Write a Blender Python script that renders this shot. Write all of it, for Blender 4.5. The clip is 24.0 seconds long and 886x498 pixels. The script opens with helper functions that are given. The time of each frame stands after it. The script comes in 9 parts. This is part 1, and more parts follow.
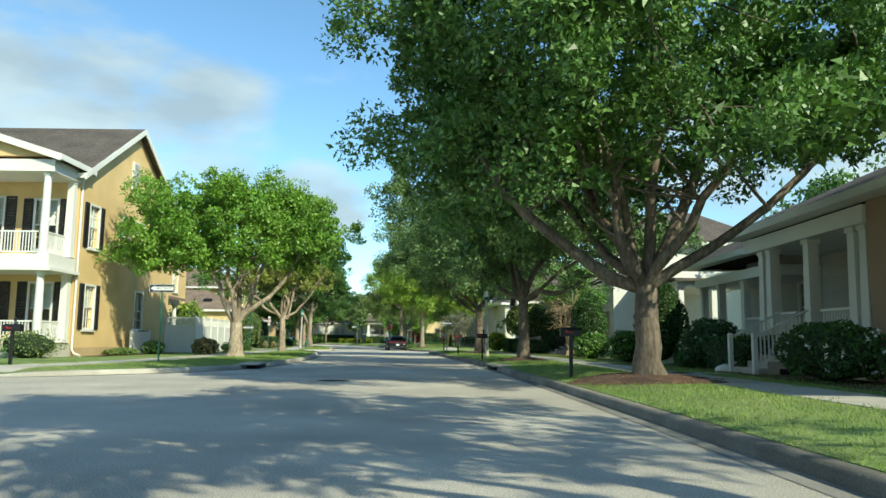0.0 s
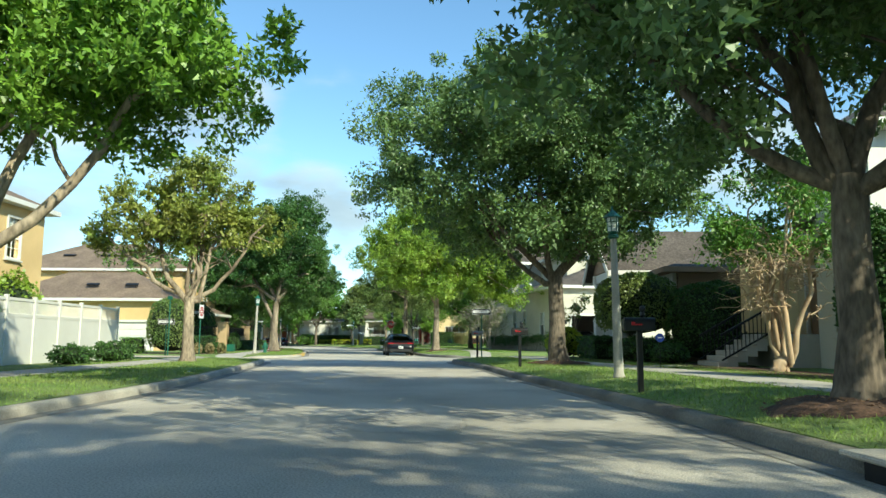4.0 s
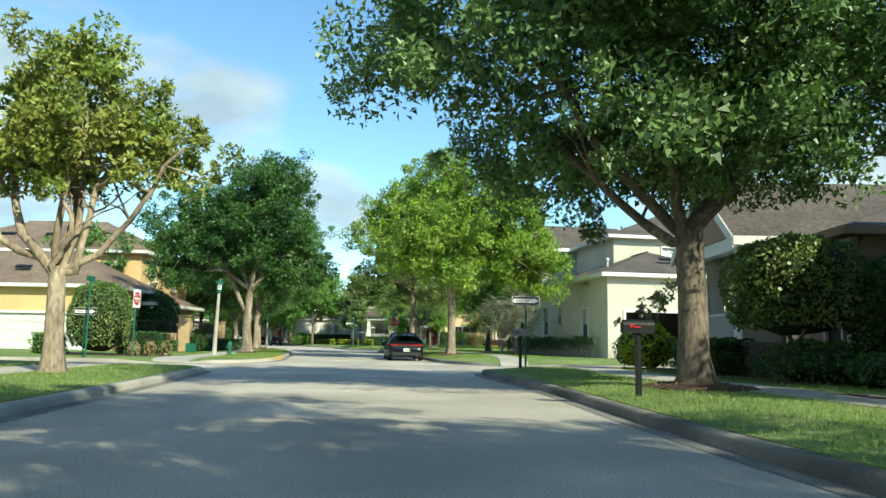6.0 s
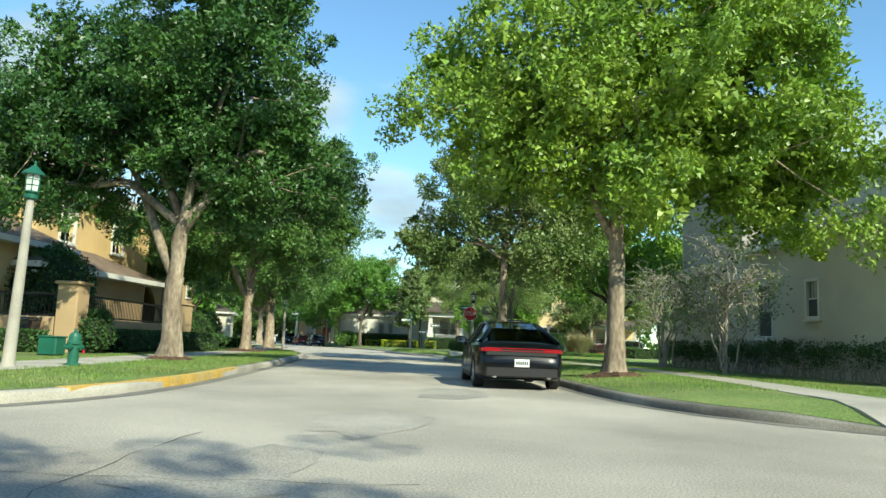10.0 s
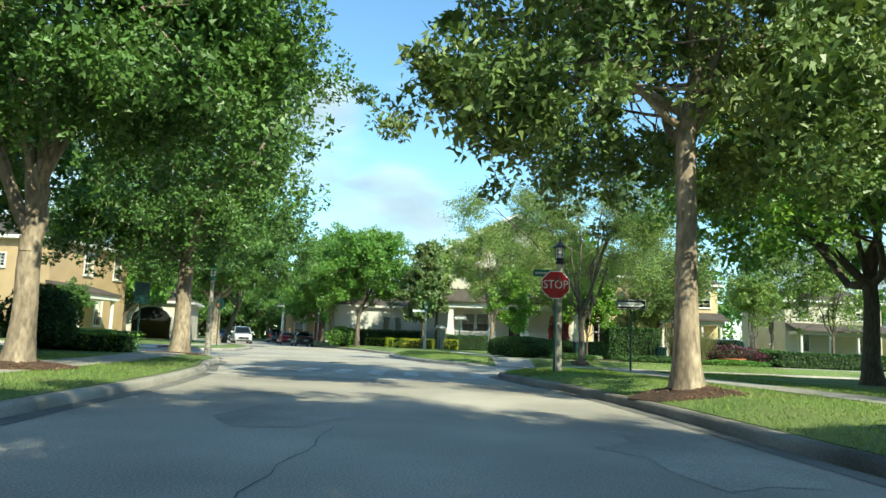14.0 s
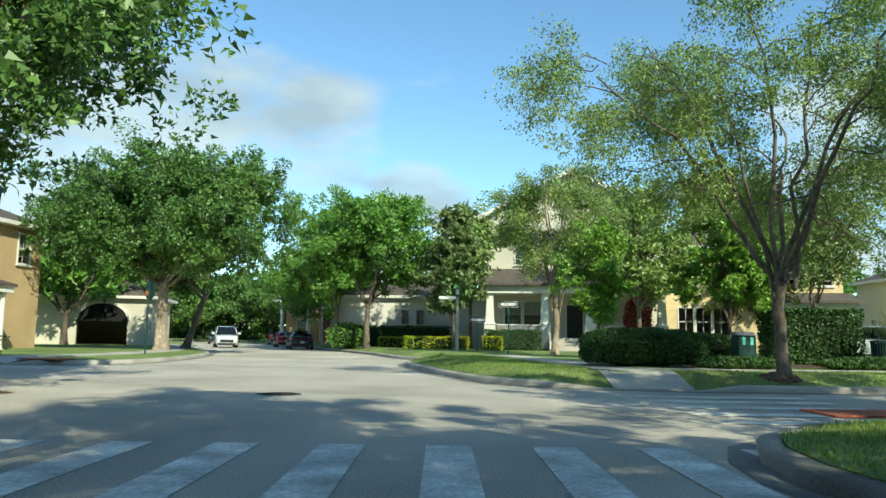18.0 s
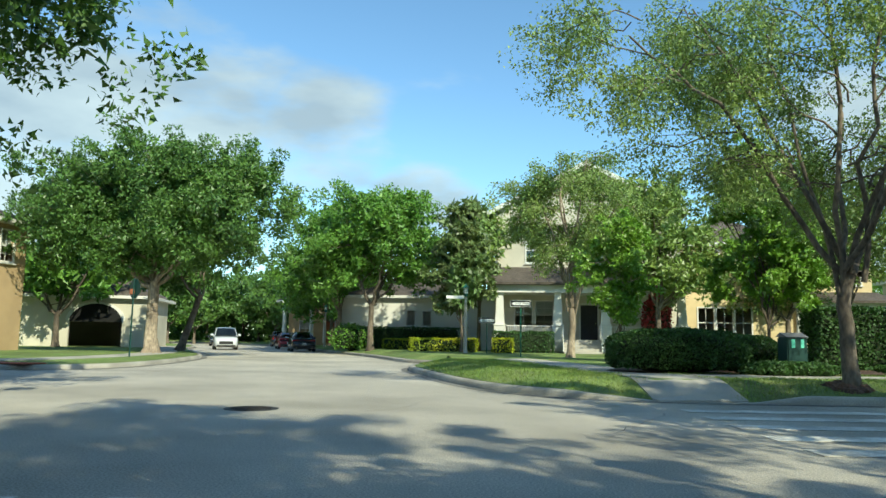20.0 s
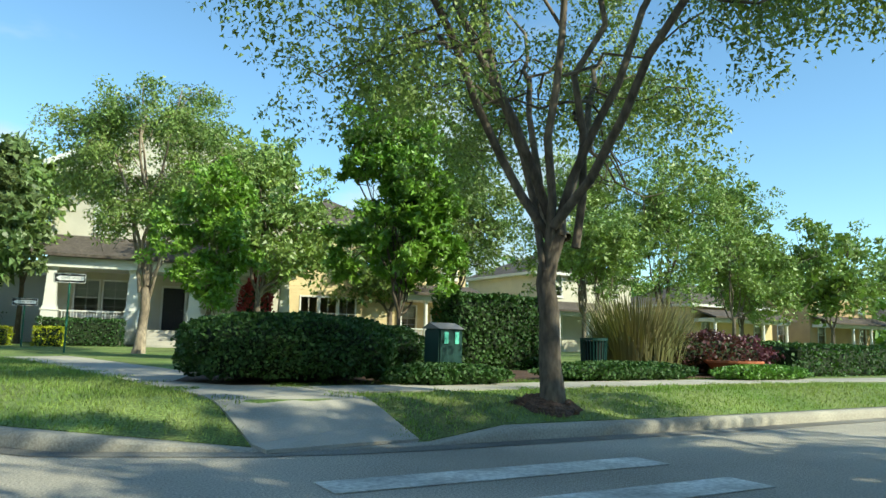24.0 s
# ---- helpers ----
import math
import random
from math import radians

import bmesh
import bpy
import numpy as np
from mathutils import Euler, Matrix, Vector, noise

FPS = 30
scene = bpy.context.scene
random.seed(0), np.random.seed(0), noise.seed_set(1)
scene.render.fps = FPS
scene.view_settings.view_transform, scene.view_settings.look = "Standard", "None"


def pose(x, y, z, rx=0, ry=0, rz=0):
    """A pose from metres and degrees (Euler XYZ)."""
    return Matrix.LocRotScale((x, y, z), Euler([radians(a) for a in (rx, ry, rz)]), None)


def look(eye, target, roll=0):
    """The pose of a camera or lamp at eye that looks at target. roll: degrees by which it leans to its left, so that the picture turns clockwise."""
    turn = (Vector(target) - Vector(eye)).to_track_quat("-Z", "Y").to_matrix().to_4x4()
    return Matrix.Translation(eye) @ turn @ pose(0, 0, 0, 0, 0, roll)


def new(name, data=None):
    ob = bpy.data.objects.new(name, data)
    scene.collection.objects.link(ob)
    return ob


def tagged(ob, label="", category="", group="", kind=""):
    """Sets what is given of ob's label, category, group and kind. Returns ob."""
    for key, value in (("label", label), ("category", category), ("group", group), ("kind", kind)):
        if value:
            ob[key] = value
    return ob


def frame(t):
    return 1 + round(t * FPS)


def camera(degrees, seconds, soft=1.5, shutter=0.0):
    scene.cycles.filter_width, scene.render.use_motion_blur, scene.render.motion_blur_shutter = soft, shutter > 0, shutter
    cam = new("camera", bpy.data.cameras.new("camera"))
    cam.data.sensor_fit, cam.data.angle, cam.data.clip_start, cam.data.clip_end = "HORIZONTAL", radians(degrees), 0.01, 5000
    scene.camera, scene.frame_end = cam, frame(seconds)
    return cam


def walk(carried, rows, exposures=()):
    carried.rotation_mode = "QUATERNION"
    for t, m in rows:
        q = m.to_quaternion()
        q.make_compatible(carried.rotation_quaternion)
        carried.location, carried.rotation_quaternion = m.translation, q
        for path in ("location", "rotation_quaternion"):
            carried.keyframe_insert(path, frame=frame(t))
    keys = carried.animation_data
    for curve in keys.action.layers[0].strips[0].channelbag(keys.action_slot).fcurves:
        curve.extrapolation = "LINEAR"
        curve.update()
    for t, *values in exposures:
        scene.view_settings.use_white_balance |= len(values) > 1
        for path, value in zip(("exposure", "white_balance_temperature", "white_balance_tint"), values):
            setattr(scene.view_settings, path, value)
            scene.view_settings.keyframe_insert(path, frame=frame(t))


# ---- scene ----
PATH = [
    (0, (-0.241, 0.265, 1.075), (-0.231, 2.25, 1.32), 0.6),
    (0.5, (-0.378, 3.282, 1.068), (-0.368, 5.267, 1.314), 0.4),
    (1, (-0.53, 6.28, 1.063), (-0.521, 8.265, 1.311), 0.4),
    (1.5, (-0.656, 9.165, 1.049), (-0.651, 11.149, 1.296), 0.3),
    (2, (-0.779, 12.047, 1.048), (-0.777, 14.031, 1.295), 0.4),
    (2.5, (-0.921, 14.915, 1.048), (-0.92, 16.899, 1.298), 0.1),
    (4.5, (-1.561, 26.113, 0.986), (-1.565, 28.098, 1.233), 0.5),
    (5, (-1.728, 28.889, 0.986), (-1.736, 30.874, 1.233), 0.8),
    (5.5, (-1.894, 31.658, 0.973), (-1.905, 33.643, 1.223), 0.8),
    (6, (-2.078, 34.455, 1.009), (-2.095, 36.439, 1.259), 1.0),
    (6.5, (-2.286, 37.286, 1.04), (-2.316, 39.27, 1.29), 1.0),
    (7, (-2.505, 40.131, 1.059), (-2.554, 42.115, 1.306), 1.1),
    (7.5, (-2.785, 43.003, 1.054), (-2.855, 44.986, 1.3), 1.2),
    (8, (-3.121, 45.894, 1.02), (-3.21, 47.877, 1.266), 1.4),
    (8.5, (-3.487, 48.788, 0.956), (-3.598, 50.77, 1.203), 1.6),
    (9, (-3.838, 51.663, 0.909), (-3.973, 53.643, 1.158), 1.8),
    (9.5, (-4.156, 54.488, 0.898), (-4.317, 56.465, 1.151), 2.1),
    (10, (-4.47, 57.273, 0.887), (-4.657, 59.248, 1.143), 2.3),
    (10.5, (-4.837, 59.943, 0.887), (-5.045, 61.915, 1.145), 2.3),
    (12.5, (-6.451, 70.154, 0.976), (-6.691, 72.125, 1.219), 1.8),
    (13, (-6.862, 72.751, 0.971), (-7.096, 74.722, 1.214), 1.8),
    (13.5, (-7.252, 75.382, 0.962), (-7.476, 77.354, 1.208), 2.0),
    (14, (-7.62, 78.005, 0.959), (-7.832, 79.977, 1.209), 2.3),
    (14.5, (-7.981, 80.553, 0.98), (-8.18, 82.527, 1.234), 1.7),
    (15, (-8.341, 83.056, 1.001), (-8.535, 85.031, 1.252), 1.6),
    (15.5, (-8.708, 85.512, 1.019), (-8.907, 87.486, 1.269), 1.5),
    (16, (-9.086, 87.841, 1.039), (-9.291, 89.814, 1.288), 1.3),
    (16.5, (-9.408, 89.917, 1.039), (-9.631, 91.889, 1.284), 1.3),
    (17, (-9.67, 91.623, 1.021), (-9.911, 93.593, 1.264), 1.2),
    (17.5, (-9.87, 92.902, 1.008), (-10.129, 94.871, 1.249), 1.0),
    (18, (-10.001, 93.832, 1.008), (-10.275, 95.798, 1.249), 0.9),
    (18.5, (-10.095, 94.523, 1.013), (-10.381, 96.488, 1.257), 1.0),
    (20.5, (-10.405, 96.684, 1.026), (-10.699, 98.647, 1.271), 0.9),
    (21, (-10.503, 97.308, 1.037), (-10.762, 99.277, 1.275), 0.9),
    (21.5, (-10.606, 98.038, 1.051), (-10.81, 100.013, 1.287), 0.8),
    (22, (-10.635, 98.838, 1.058), (-10.759, 100.82, 1.299), 0.9),
    (22.5, (-10.551, 99.736, 1.047), (-10.545, 101.72, 1.299), 0.9),
    (23, (-10.38, 100.744, 1.034), (-10.185, 102.718, 1.292), 1.1),
    (23.5, (-10.059, 101.814, 1.031), (-9.614, 103.747, 1.286), 1.2),
    (24, (-9.575, 102.896, 1.033), (-8.829, 104.736, 1.277), 1.4),
]
EXPOSURE = [(0, 0.62, 6600, -10), (5.5, 0.79, 6600, -10), (7, 0.60, 6600, -10), (8, 0.32, 6600, -10), (9, 0.58, 6600, -10), (10, 0.76, 6600, -10), (13, 0.90, 6600, -10), (15, 0.78, 6600, -10), (16, 0.64, 6600, -10), (17, 0.63, 6600, -10), (21, 0.54, 6600, -10), (23, 0.48, 6600, -10), (24, 0.72, 6600, -10)]
cam = camera(62.0, 24.0)
walk(cam, [(t, look(eye, target, roll)) for t, eye, target, roll in PATH], exposures=EXPOSURE)

# ---- sun, sky and clouds ----
SUN_DIR = Vector((0.504, -0.6455, 0.5736)).normalized()
sun = new("sun", bpy.data.lights.new("sun", "SUN"))
sun.data.energy, sun.data.angle, sun.data.color = 4.0, radians(0.6), (1.0, 0.91, 0.76)
sun.matrix_world = look((40, -30, 60), Vector((40, -30, 60)) - SUN_DIR)

world = bpy.data.worlds.new("sky")
scene.world = world
world.use_nodes = True
wn, wl = world.node_tree.nodes, world.node_tree.links
wn.clear()
sky = wn.new("ShaderNodeTexSky")
sky.sky_type, sky.sun_disc = "NISHITA", False
sky.sun_elevation = math.asin(SUN_DIR.z)
sky.sun_rotation = math.atan2(SUN_DIR.x, SUN_DIR.y)
sky.air_density, sky.dust_density, sky.ozone_density = 1.0, 0.0, 5.0
wcoord = wn.new("ShaderNodeTexCoord")
wmap = wn.new("ShaderNodeMapping")
wmap.inputs["Scale"].default_value = (1.0, 1.0, 2.6)
wl.new(wcoord.outputs["Generated"], wmap.inputs["Vector"])
wnoise = wn.new("ShaderNodeTexNoise")
wnoise.inputs["Scale"].default_value, wnoise.inputs["Detail"].default_value, wnoise.inputs["Roughness"].default_value = 3.1, 7.0, 0.52
wl.new(wmap.outputs["Vector"], wnoise.inputs["Vector"])


def cloud_bank(yaw, elevation, inner, outer):
    """A soft round bank of cloud: 1 in its middle, 0 outside."""
    a, e = radians(yaw), radians(elevation)
    way = (-math.sin(a) * math.cos(e), math.cos(a) * math.cos(e), math.sin(e))
    dot = wn.new("ShaderNodeVectorMath")
    dot.operation, dot.inputs[1].default_value = "DOT_PRODUCT", way
    wl.new(wcoord.outputs["Generated"], dot.inputs[0])
    ramp = wn.new("ShaderNodeMapRange")
    ramp.interpolation_type = "SMOOTHSTEP"
    ramp.inputs["From Min"].default_value, ramp.inputs["From Max"].default_value = math.cos(radians(outer)), math.cos(radians(inner))
    wl.new(dot.outputs["Value"], ramp.inputs["Value"])
    return ramp.outputs["Result"]


bank = None
for spec in ((30, 17, 4, 15), (19, 15, 1, 9), (40, 12, 4, 14), (11, 8, 2.5, 8), (-3, 5, 0.5, 4), (-20, 12, 3, 11), (-28, 9, 2, 10), (65, 16, 8, 26), (-75, 18, 5, 26), (140, 20, 10, 45)):
    out = cloud_bank(*spec)
    if bank is None:
        bank = out
    else:
        m = wn.new("ShaderNodeMath")
        m.operation = "MAXIMUM"
        wl.new(bank, m.inputs[0]), wl.new(out, m.inputs[1])
        bank = m.outputs[0]
wadd = wn.new("ShaderNodeMath")
wadd.operation, wadd.inputs[1].default_value = "MULTIPLY_ADD", 0.30
wl.new(bank, wadd.inputs[0]), wl.new(wnoise.outputs["Fac"], wadd.inputs[2])
wthick = wn.new("ShaderNodeMapRange")
wthick.interpolation_type = "SMOOTHSTEP"
wthick.inputs["From Min"].default_value, wthick.inputs["From Max"].default_value = 0.64, 0.84
wl.new(wadd.outputs[0], wthick.inputs["Value"])
wmix = wn.new("ShaderNodeMix")
wmix.data_type = "RGBA"
wshade = wn.new("ShaderNodeTexNoise")
wshade.inputs["Scale"].default_value, wshade.inputs["Detail"].default_value = 4.5, 5.0
wl.new(wmap.outputs["Vector"], wshade.inputs["Vector"])
wgrey = wn.new("ShaderNodeMapRange")
wgrey.inputs["From Min"].default_value, wgrey.inputs["From Max"].default_value = 0.36, 0.60
wl.new(wshade.outputs["Fac"], wgrey.inputs["Value"])
wcloud = wn.new("ShaderNodeMix")
wcloud.data_type = "RGBA"
wcloud.inputs["A"].default_value, wcloud.inputs["B"].default_value = (2.15, 2.45, 2.95, 1), (3.4, 3.7, 4.1, 1)
wl.new(wgrey.outputs["Result"], wcloud.inputs["Factor"])
wl.new(wcloud.outputs["Result"], wmix.inputs["B"])
wscale = wn.new("ShaderNodeMath")
wscale.operation, wscale.inputs[1].default_value = "MULTIPLY", 0.85
wl.new(wthick.outputs["Result"], wscale.inputs[0])
wl.new(wscale.outputs[0], wmix.inputs["Factor"])
wl.new(sky.outputs["Color"], wmix.inputs["A"])
wback = wn.new("ShaderNodeBackground")
wback.inputs["Strength"].default_value = 0.15
wl.new(wmix.outputs["Result"], wback.inputs["Color"])
wl.new(wback.outputs["Background"], wn.new("ShaderNodeOutputWorld").inputs["Surface"])

# ---- materials ----
def material(name, colour, rough=0.7, metal=0.0, spread=0.0, grain=0.0, scale=3.0, second=None, fine=40.0, bump=0.0, bump_scale=None,
             by_piece=0.0, translucent=0.0, coat=0.0, stretch=(1, 1, 1)):
    """A procedural surface: a base colour that drifts at a large and a small scale, with a relief of its own."""
    m = bpy.data.materials.new(name)
    m.use_nodes = True
    n, l = m.node_tree.nodes, m.node_tree.links
    b = n["Principled BSDF"]
    b.inputs["Base Color"].default_value = (*colour, 1)
    b.inputs["Roughness"].default_value, b.inputs["Metallic"].default_value = rough, metal
    if coat:
        b.inputs["Coat Weight"].default_value, b.inputs["Coat Roughness"].default_value = coat, 0.04
    out = None
    geo = n.new("ShaderNodeNewGeometry")
    fit_to = n.new("ShaderNodeMapping")
    fit_to.inputs["Scale"].default_value = stretch
    l.new(geo.outputs["Position"], fit_to.inputs["Vector"])

    def noise_at(s, detail=5.0):
        t = n.new("ShaderNodeTexNoise")
        t.inputs["Scale"].default_value, t.inputs["Detail"].default_value = s, detail
        l.new(fit_to.outputs["Vector"], t.inputs["Vector"])
        return t.outputs["Fac"]

    def remap(value, low, high, a=0.3, c=0.7):
        r = n.new("ShaderNodeMapRange")
        r.inputs["From Min"].default_value, r.inputs["From Max"].default_value = a, c
        r.inputs["To Min"].default_value, r.inputs["To Max"].default_value = low, high
        l.new(value, r.inputs["Value"])
        return r.outputs["Result"]

    if second is not None:
        mix = n.new("ShaderNodeMix")
        mix.data_type = "RGBA"
        mix.inputs["A"].default_value, mix.inputs["B"].default_value = (*colour, 1), (*second, 1)
        l.new(remap(noise_at(scale), 0, 1, 0.38, 0.62), mix.inputs["Factor"])
        out = mix.outputs["Result"]
    factors = []
    if spread:
        factors.append(remap(noise_at(scale * 0.6), 1 - spread, 1 + spread))
    if grain:
        factors.append(remap(noise_at(fine, 3.0), 1 - grain, 1 + grain))
    if by_piece:
        factors.append(remap(geo.outputs["Random Per Island"], 1 - by_piece, 1 + by_piece, 0, 1))
    if factors:
        total = factors[0]
        for f in factors[1:]:
            mul = n.new("ShaderNodeMath")
            mul.operation = "MULTIPLY"
            l.new(total, mul.inputs[0]), l.new(f, mul.inputs[1])
            total = mul.outputs[0]
        vec = n.new("ShaderNodeVectorMath")
        vec.operation = "SCALE"
        if out is None:
            vec.inputs[0].default_value = colour
        else:
            l.new(out, vec.inputs[0])
        l.new(total, vec.inputs["Scale"])
        out = vec.outputs["Vector"]
    if out is not None:
        l.new(out, b.inputs["Base Color"])
    if bump:
        bn = n.new("ShaderNodeBump")
        bn.inputs["Strength"].default_value, bn.inputs["Distance"].default_value = min(1.0, bump), 0.02
        l.new(noise_at(bump_scale or fine, 4.0), bn.inputs["Height"])
        l.new(bn.outputs["Normal"], b.inputs["Normal"])
    if translucent:
        tr = n.new("ShaderNodeBsdfTranslucent")
        if out is not None:
            sc = n.new("ShaderNodeVectorMath")
            sc.operation = "MULTIPLY"
            sc.inputs[1].default_value = (1.25, 1.35, 0.5)
            l.new(out, sc.inputs[0]), l.new(sc.outputs["Vector"], tr.inputs["Color"])
        else:
            tr.inputs["Color"].default_value = (*colour, 1)
        ms = n.new("ShaderNodeMixShader")
        ms.inputs["Fac"].default_value = translucent
        l.new(b.outputs["BSDF"], ms.inputs[1]), l.new(tr.outputs["BSDF"], ms.inputs[2])
        l.new(ms.outputs["Shader"], n["Material Output"].inputs["Surface"])
    return m


def leaf_material(name, colour, second, rough=0.45, spread=0.35):
    return material(name, colour, rough, second=second, scale=0.55, by_piece=spread, translucent=0.16)


def glass_material(name, tint, rough=0.02):
    m = bpy.data.materials.new(name)
    m.use_nodes = True
    b = m.node_tree.nodes["Principled BSDF"]
    b.inputs["Base Color"].default_value = (*tint, 1)
    b.inputs["Transmission Weight"].default_value, b.inputs["Roughness"].default_value, b.inputs["IOR"].default_value = 1.0, rough, 1.45
    return m


def glowless(name, colour, rough=0.5):
    return material(name, colour, rough, spread=0.06, scale=2.0)


ASPHALT = material("aged_asphalt", (0.53, 0.478, 0.405), 0.93, spread=0.22, grain=0.38, scale=0.45, fine=55, second=(0.445, 0.402, 0.340), bump=0.8, bump_scale=110)
# gutter tone darkened for stains and for the shadow beside the kerb
GUTTER = material("stained_shaded_gutter", (0.17, 0.16, 0.145), 0.93, spread=0.3, grain=0.25, scale=0.8, fine=60, second=(0.24, 0.225, 0.20), bump=0.4)
# darker copy for the right-hand kerbs: mildew plus their shaded side, as colour
KERB_DARK = material("mildewed_shaded_kerb", (0.255, 0.235, 0.20), 0.92, spread=0.35, grain=0.25, scale=0.5, fine=45, second=(0.115, 0.107, 0.092), bump=0.4)
CONCRETE = material("kerb_concrete", (0.42, 0.385, 0.325), 0.92, spread=0.28, grain=0.2, scale=1.1, fine=45, second=(0.36, 0.33, 0.28), bump=0.3)
WALKWAY = material("walk_concrete", (0.47, 0.43, 0.37), 0.92, spread=0.14, grain=0.1, scale=0.9, fine=50, second=(0.39, 0.36, 0.31), bump=0.25)
GRASS = material("lawn_soil_and_grass", (0.145, 0.222, 0.052), 0.95, spread=0.30, grain=0.5, scale=0.7, fine=35, second=(0.205, 0.250, 0.078), bump=1.0, bump_scale=60)
BLADE = material("grass_blade", (0.190, 0.300, 0.065), 0.6, second=(0.275, 0.335, 0.105), scale=0.6, by_piece=0.4, translucent=0.35)
MULCH = material("bark_mulch", (0.09, 0.05, 0.032), 0.95, spread=0.4, grain=0.6, scale=3, fine=30, bump=1.0, bump_scale=35)
BARK_CHIP = material("bark_chips", (0.23, 0.135, 0.085), 0.95, spread=0.3, grain=0.4, scale=6, fine=30, second=(0.12, 0.07, 0.045))
TWIG_GREY = material("bare_grey_twigs", (0.36, 0.32, 0.28), 0.9, spread=0.2, grain=0.2, scale=3, fine=14)
BARK = material("grey_brown_bark", (0.175, 0.14, 0.108), 0.95, spread=0.3, grain=0.45, scale=2.5, fine=16, second=(0.105, 0.083, 0.064), bump=1.0, bump_scale=14, stretch=(1, 1, 0.35))
BARK_PALE = material("pale_bark", (0.36, 0.29, 0.215), 0.95, spread=0.3, grain=0.4, scale=2.2, fine=14, second=(0.22, 0.17, 0.125), bump=1.0, bump_scale=12, stretch=(1, 1, 0.35))
BARK_DARK = material("dark_bark", (0.11, 0.085, 0.065), 0.95, spread=0.3, grain=0.4, scale=2.5, fine=16, bump=1.0, bump_scale=14, stretch=(1, 1, 0.35))
BARK_CRAPE = material("smooth_tan_bark", (0.52, 0.40, 0.27), 0.8, spread=0.2, grain=0.2, scale=3, fine=12, second=(0.42, 0.29, 0.18), bump=0.4, stretch=(1, 1, 0.4))
OAK_LEAF = leaf_material("dark_oak_leaves", (0.078, 0.158, 0.037), (0.116, 0.213, 0.044))
GREY_OAK_LEAF = leaf_material("grey_green_oak_leaves", (0.108, 0.180, 0.060), (0.150, 0.235, 0.078))
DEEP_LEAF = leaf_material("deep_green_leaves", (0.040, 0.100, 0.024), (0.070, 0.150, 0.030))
MID_LEAF = leaf_material("green_leaves", (0.100, 0.217, 0.033), (0.142, 0.275, 0.043))
LIME_LEAF = leaf_material("lime_green_leaves", (0.143, 0.275, 0.033), (0.193, 0.330, 0.044))
BRIGHT_LEAF = leaf_material("fresh_yellow_green_leaves", (0.182, 0.295, 0.036), (0.245, 0.342, 0.046))
OLIVE_LEAF = leaf_material("olive_leaves", (0.130, 0.205, 0.055), (0.185, 0.235, 0.070))
ELM_LEAF = leaf_material("light_elm_leaves", (0.182, 0.275, 0.073), (0.237, 0.314, 0.083))
TAWNY_LEAF = leaf_material("yellowish_green_leaves", (0.190, 0.255, 0.050), (0.260, 0.280, 0.060))
MAGNOLIA_LEAF = leaf_material("magnolia_leaves", (0.115, 0.195, 0.060), (0.165, 0.205, 0.080), 0.4)
RED_LEAF = leaf_material("crimson_leaves", (0.230, 0.018, 0.030), (0.300, 0.030, 0.040))
PURPLE_LEAF = leaf_material("purple_leaves", (0.150, 0.035, 0.070), (0.100, 0.050, 0.050))
HEDGE_LEAF = leaf_material("hedge_leaves", (0.040, 0.098, 0.022), (0.060, 0.128, 0.028), 0.62)
GOLD_LEAF = leaf_material("golden_hedge_leaves", (0.420, 0.430, 0.025), (0.300, 0.380, 0.025))
REED = leaf_material("dry_ornamental_grass", (0.300, 0.250, 0.130), (0.160, 0.180, 0.070))
PETAL = material("white_petals", (0.75, 0.73, 0.70), 0.6)
YELLOW_STUCCO = material("yellow_stucco", (0.68, 0.48, 0.235), 0.93, spread=0.09, grain=0.07, scale=0.8, fine=60, second=(0.63, 0.44, 0.21), bump=0.25, bump_scale=120)
CREAM_STUCCO = material("cream_stucco", (0.60, 0.555, 0.455), 0.93, spread=0.08, grain=0.06, scale=0.8, fine=60, second=(0.55, 0.51, 0.42), bump=0.25, bump_scale=120)
PALE_YELLOW = material("pale_yellow_siding", (0.66, 0.52, 0.30), 0.85, spread=0.07, grain=0.05, scale=0.9, fine=50, second=(0.61, 0.47, 0.27), bump=0.15)
TAN_STUCCO = material("tan_stucco", (0.50, 0.35, 0.20), 0.93, spread=0.08, grain=0.06, scale=0.8, fine=60, second=(0.44, 0.31, 0.18), bump=0.25, bump_scale=120)
BROWN_STUCCO = material("brown_stucco", (0.34, 0.23, 0.155), 0.93, spread=0.08, grain=0.06, scale=0.8, fine=60, bump=0.25, bump_scale=120)
GREY_SIDING = material("grey_siding", (0.42, 0.40, 0.37), 0.8, spread=0.07, grain=0.05, scale=0.9, fine=40, bump=0.1)
WHITE_WALL = material("white_stucco", (0.72, 0.70, 0.65), 0.9, spread=0.05, grain=0.05, scale=0.8, fine=60, bump=0.2, bump_scale=120)
TRIM = material("white_paint", (0.70, 0.68, 0.64), 0.55, spread=0.05, grain=0.03, scale=1.5, fine=30, bump=0.08)
BLIND = material("window_blind", (0.62, 0.60, 0.55), 0.8, spread=0.05, scale=1)
# plaster colour lowered so that the dimness of the garage is in it
ROOM = material("darkened_room_plaster", (0.12, 0.11, 0.10), 0.9, spread=0.1)
SHUTTER = material("black_shutter_paint", (0.022, 0.020, 0.022), 0.55, spread=0.15, scale=3)
SHINGLE = material("brown_grey_shingles", (0.105, 0.085, 0.072), 0.95, spread=0.22, grain=0.35, scale=1.2, fine=9, second=(0.085, 0.068, 0.058), bump=0.8, bump_scale=18)
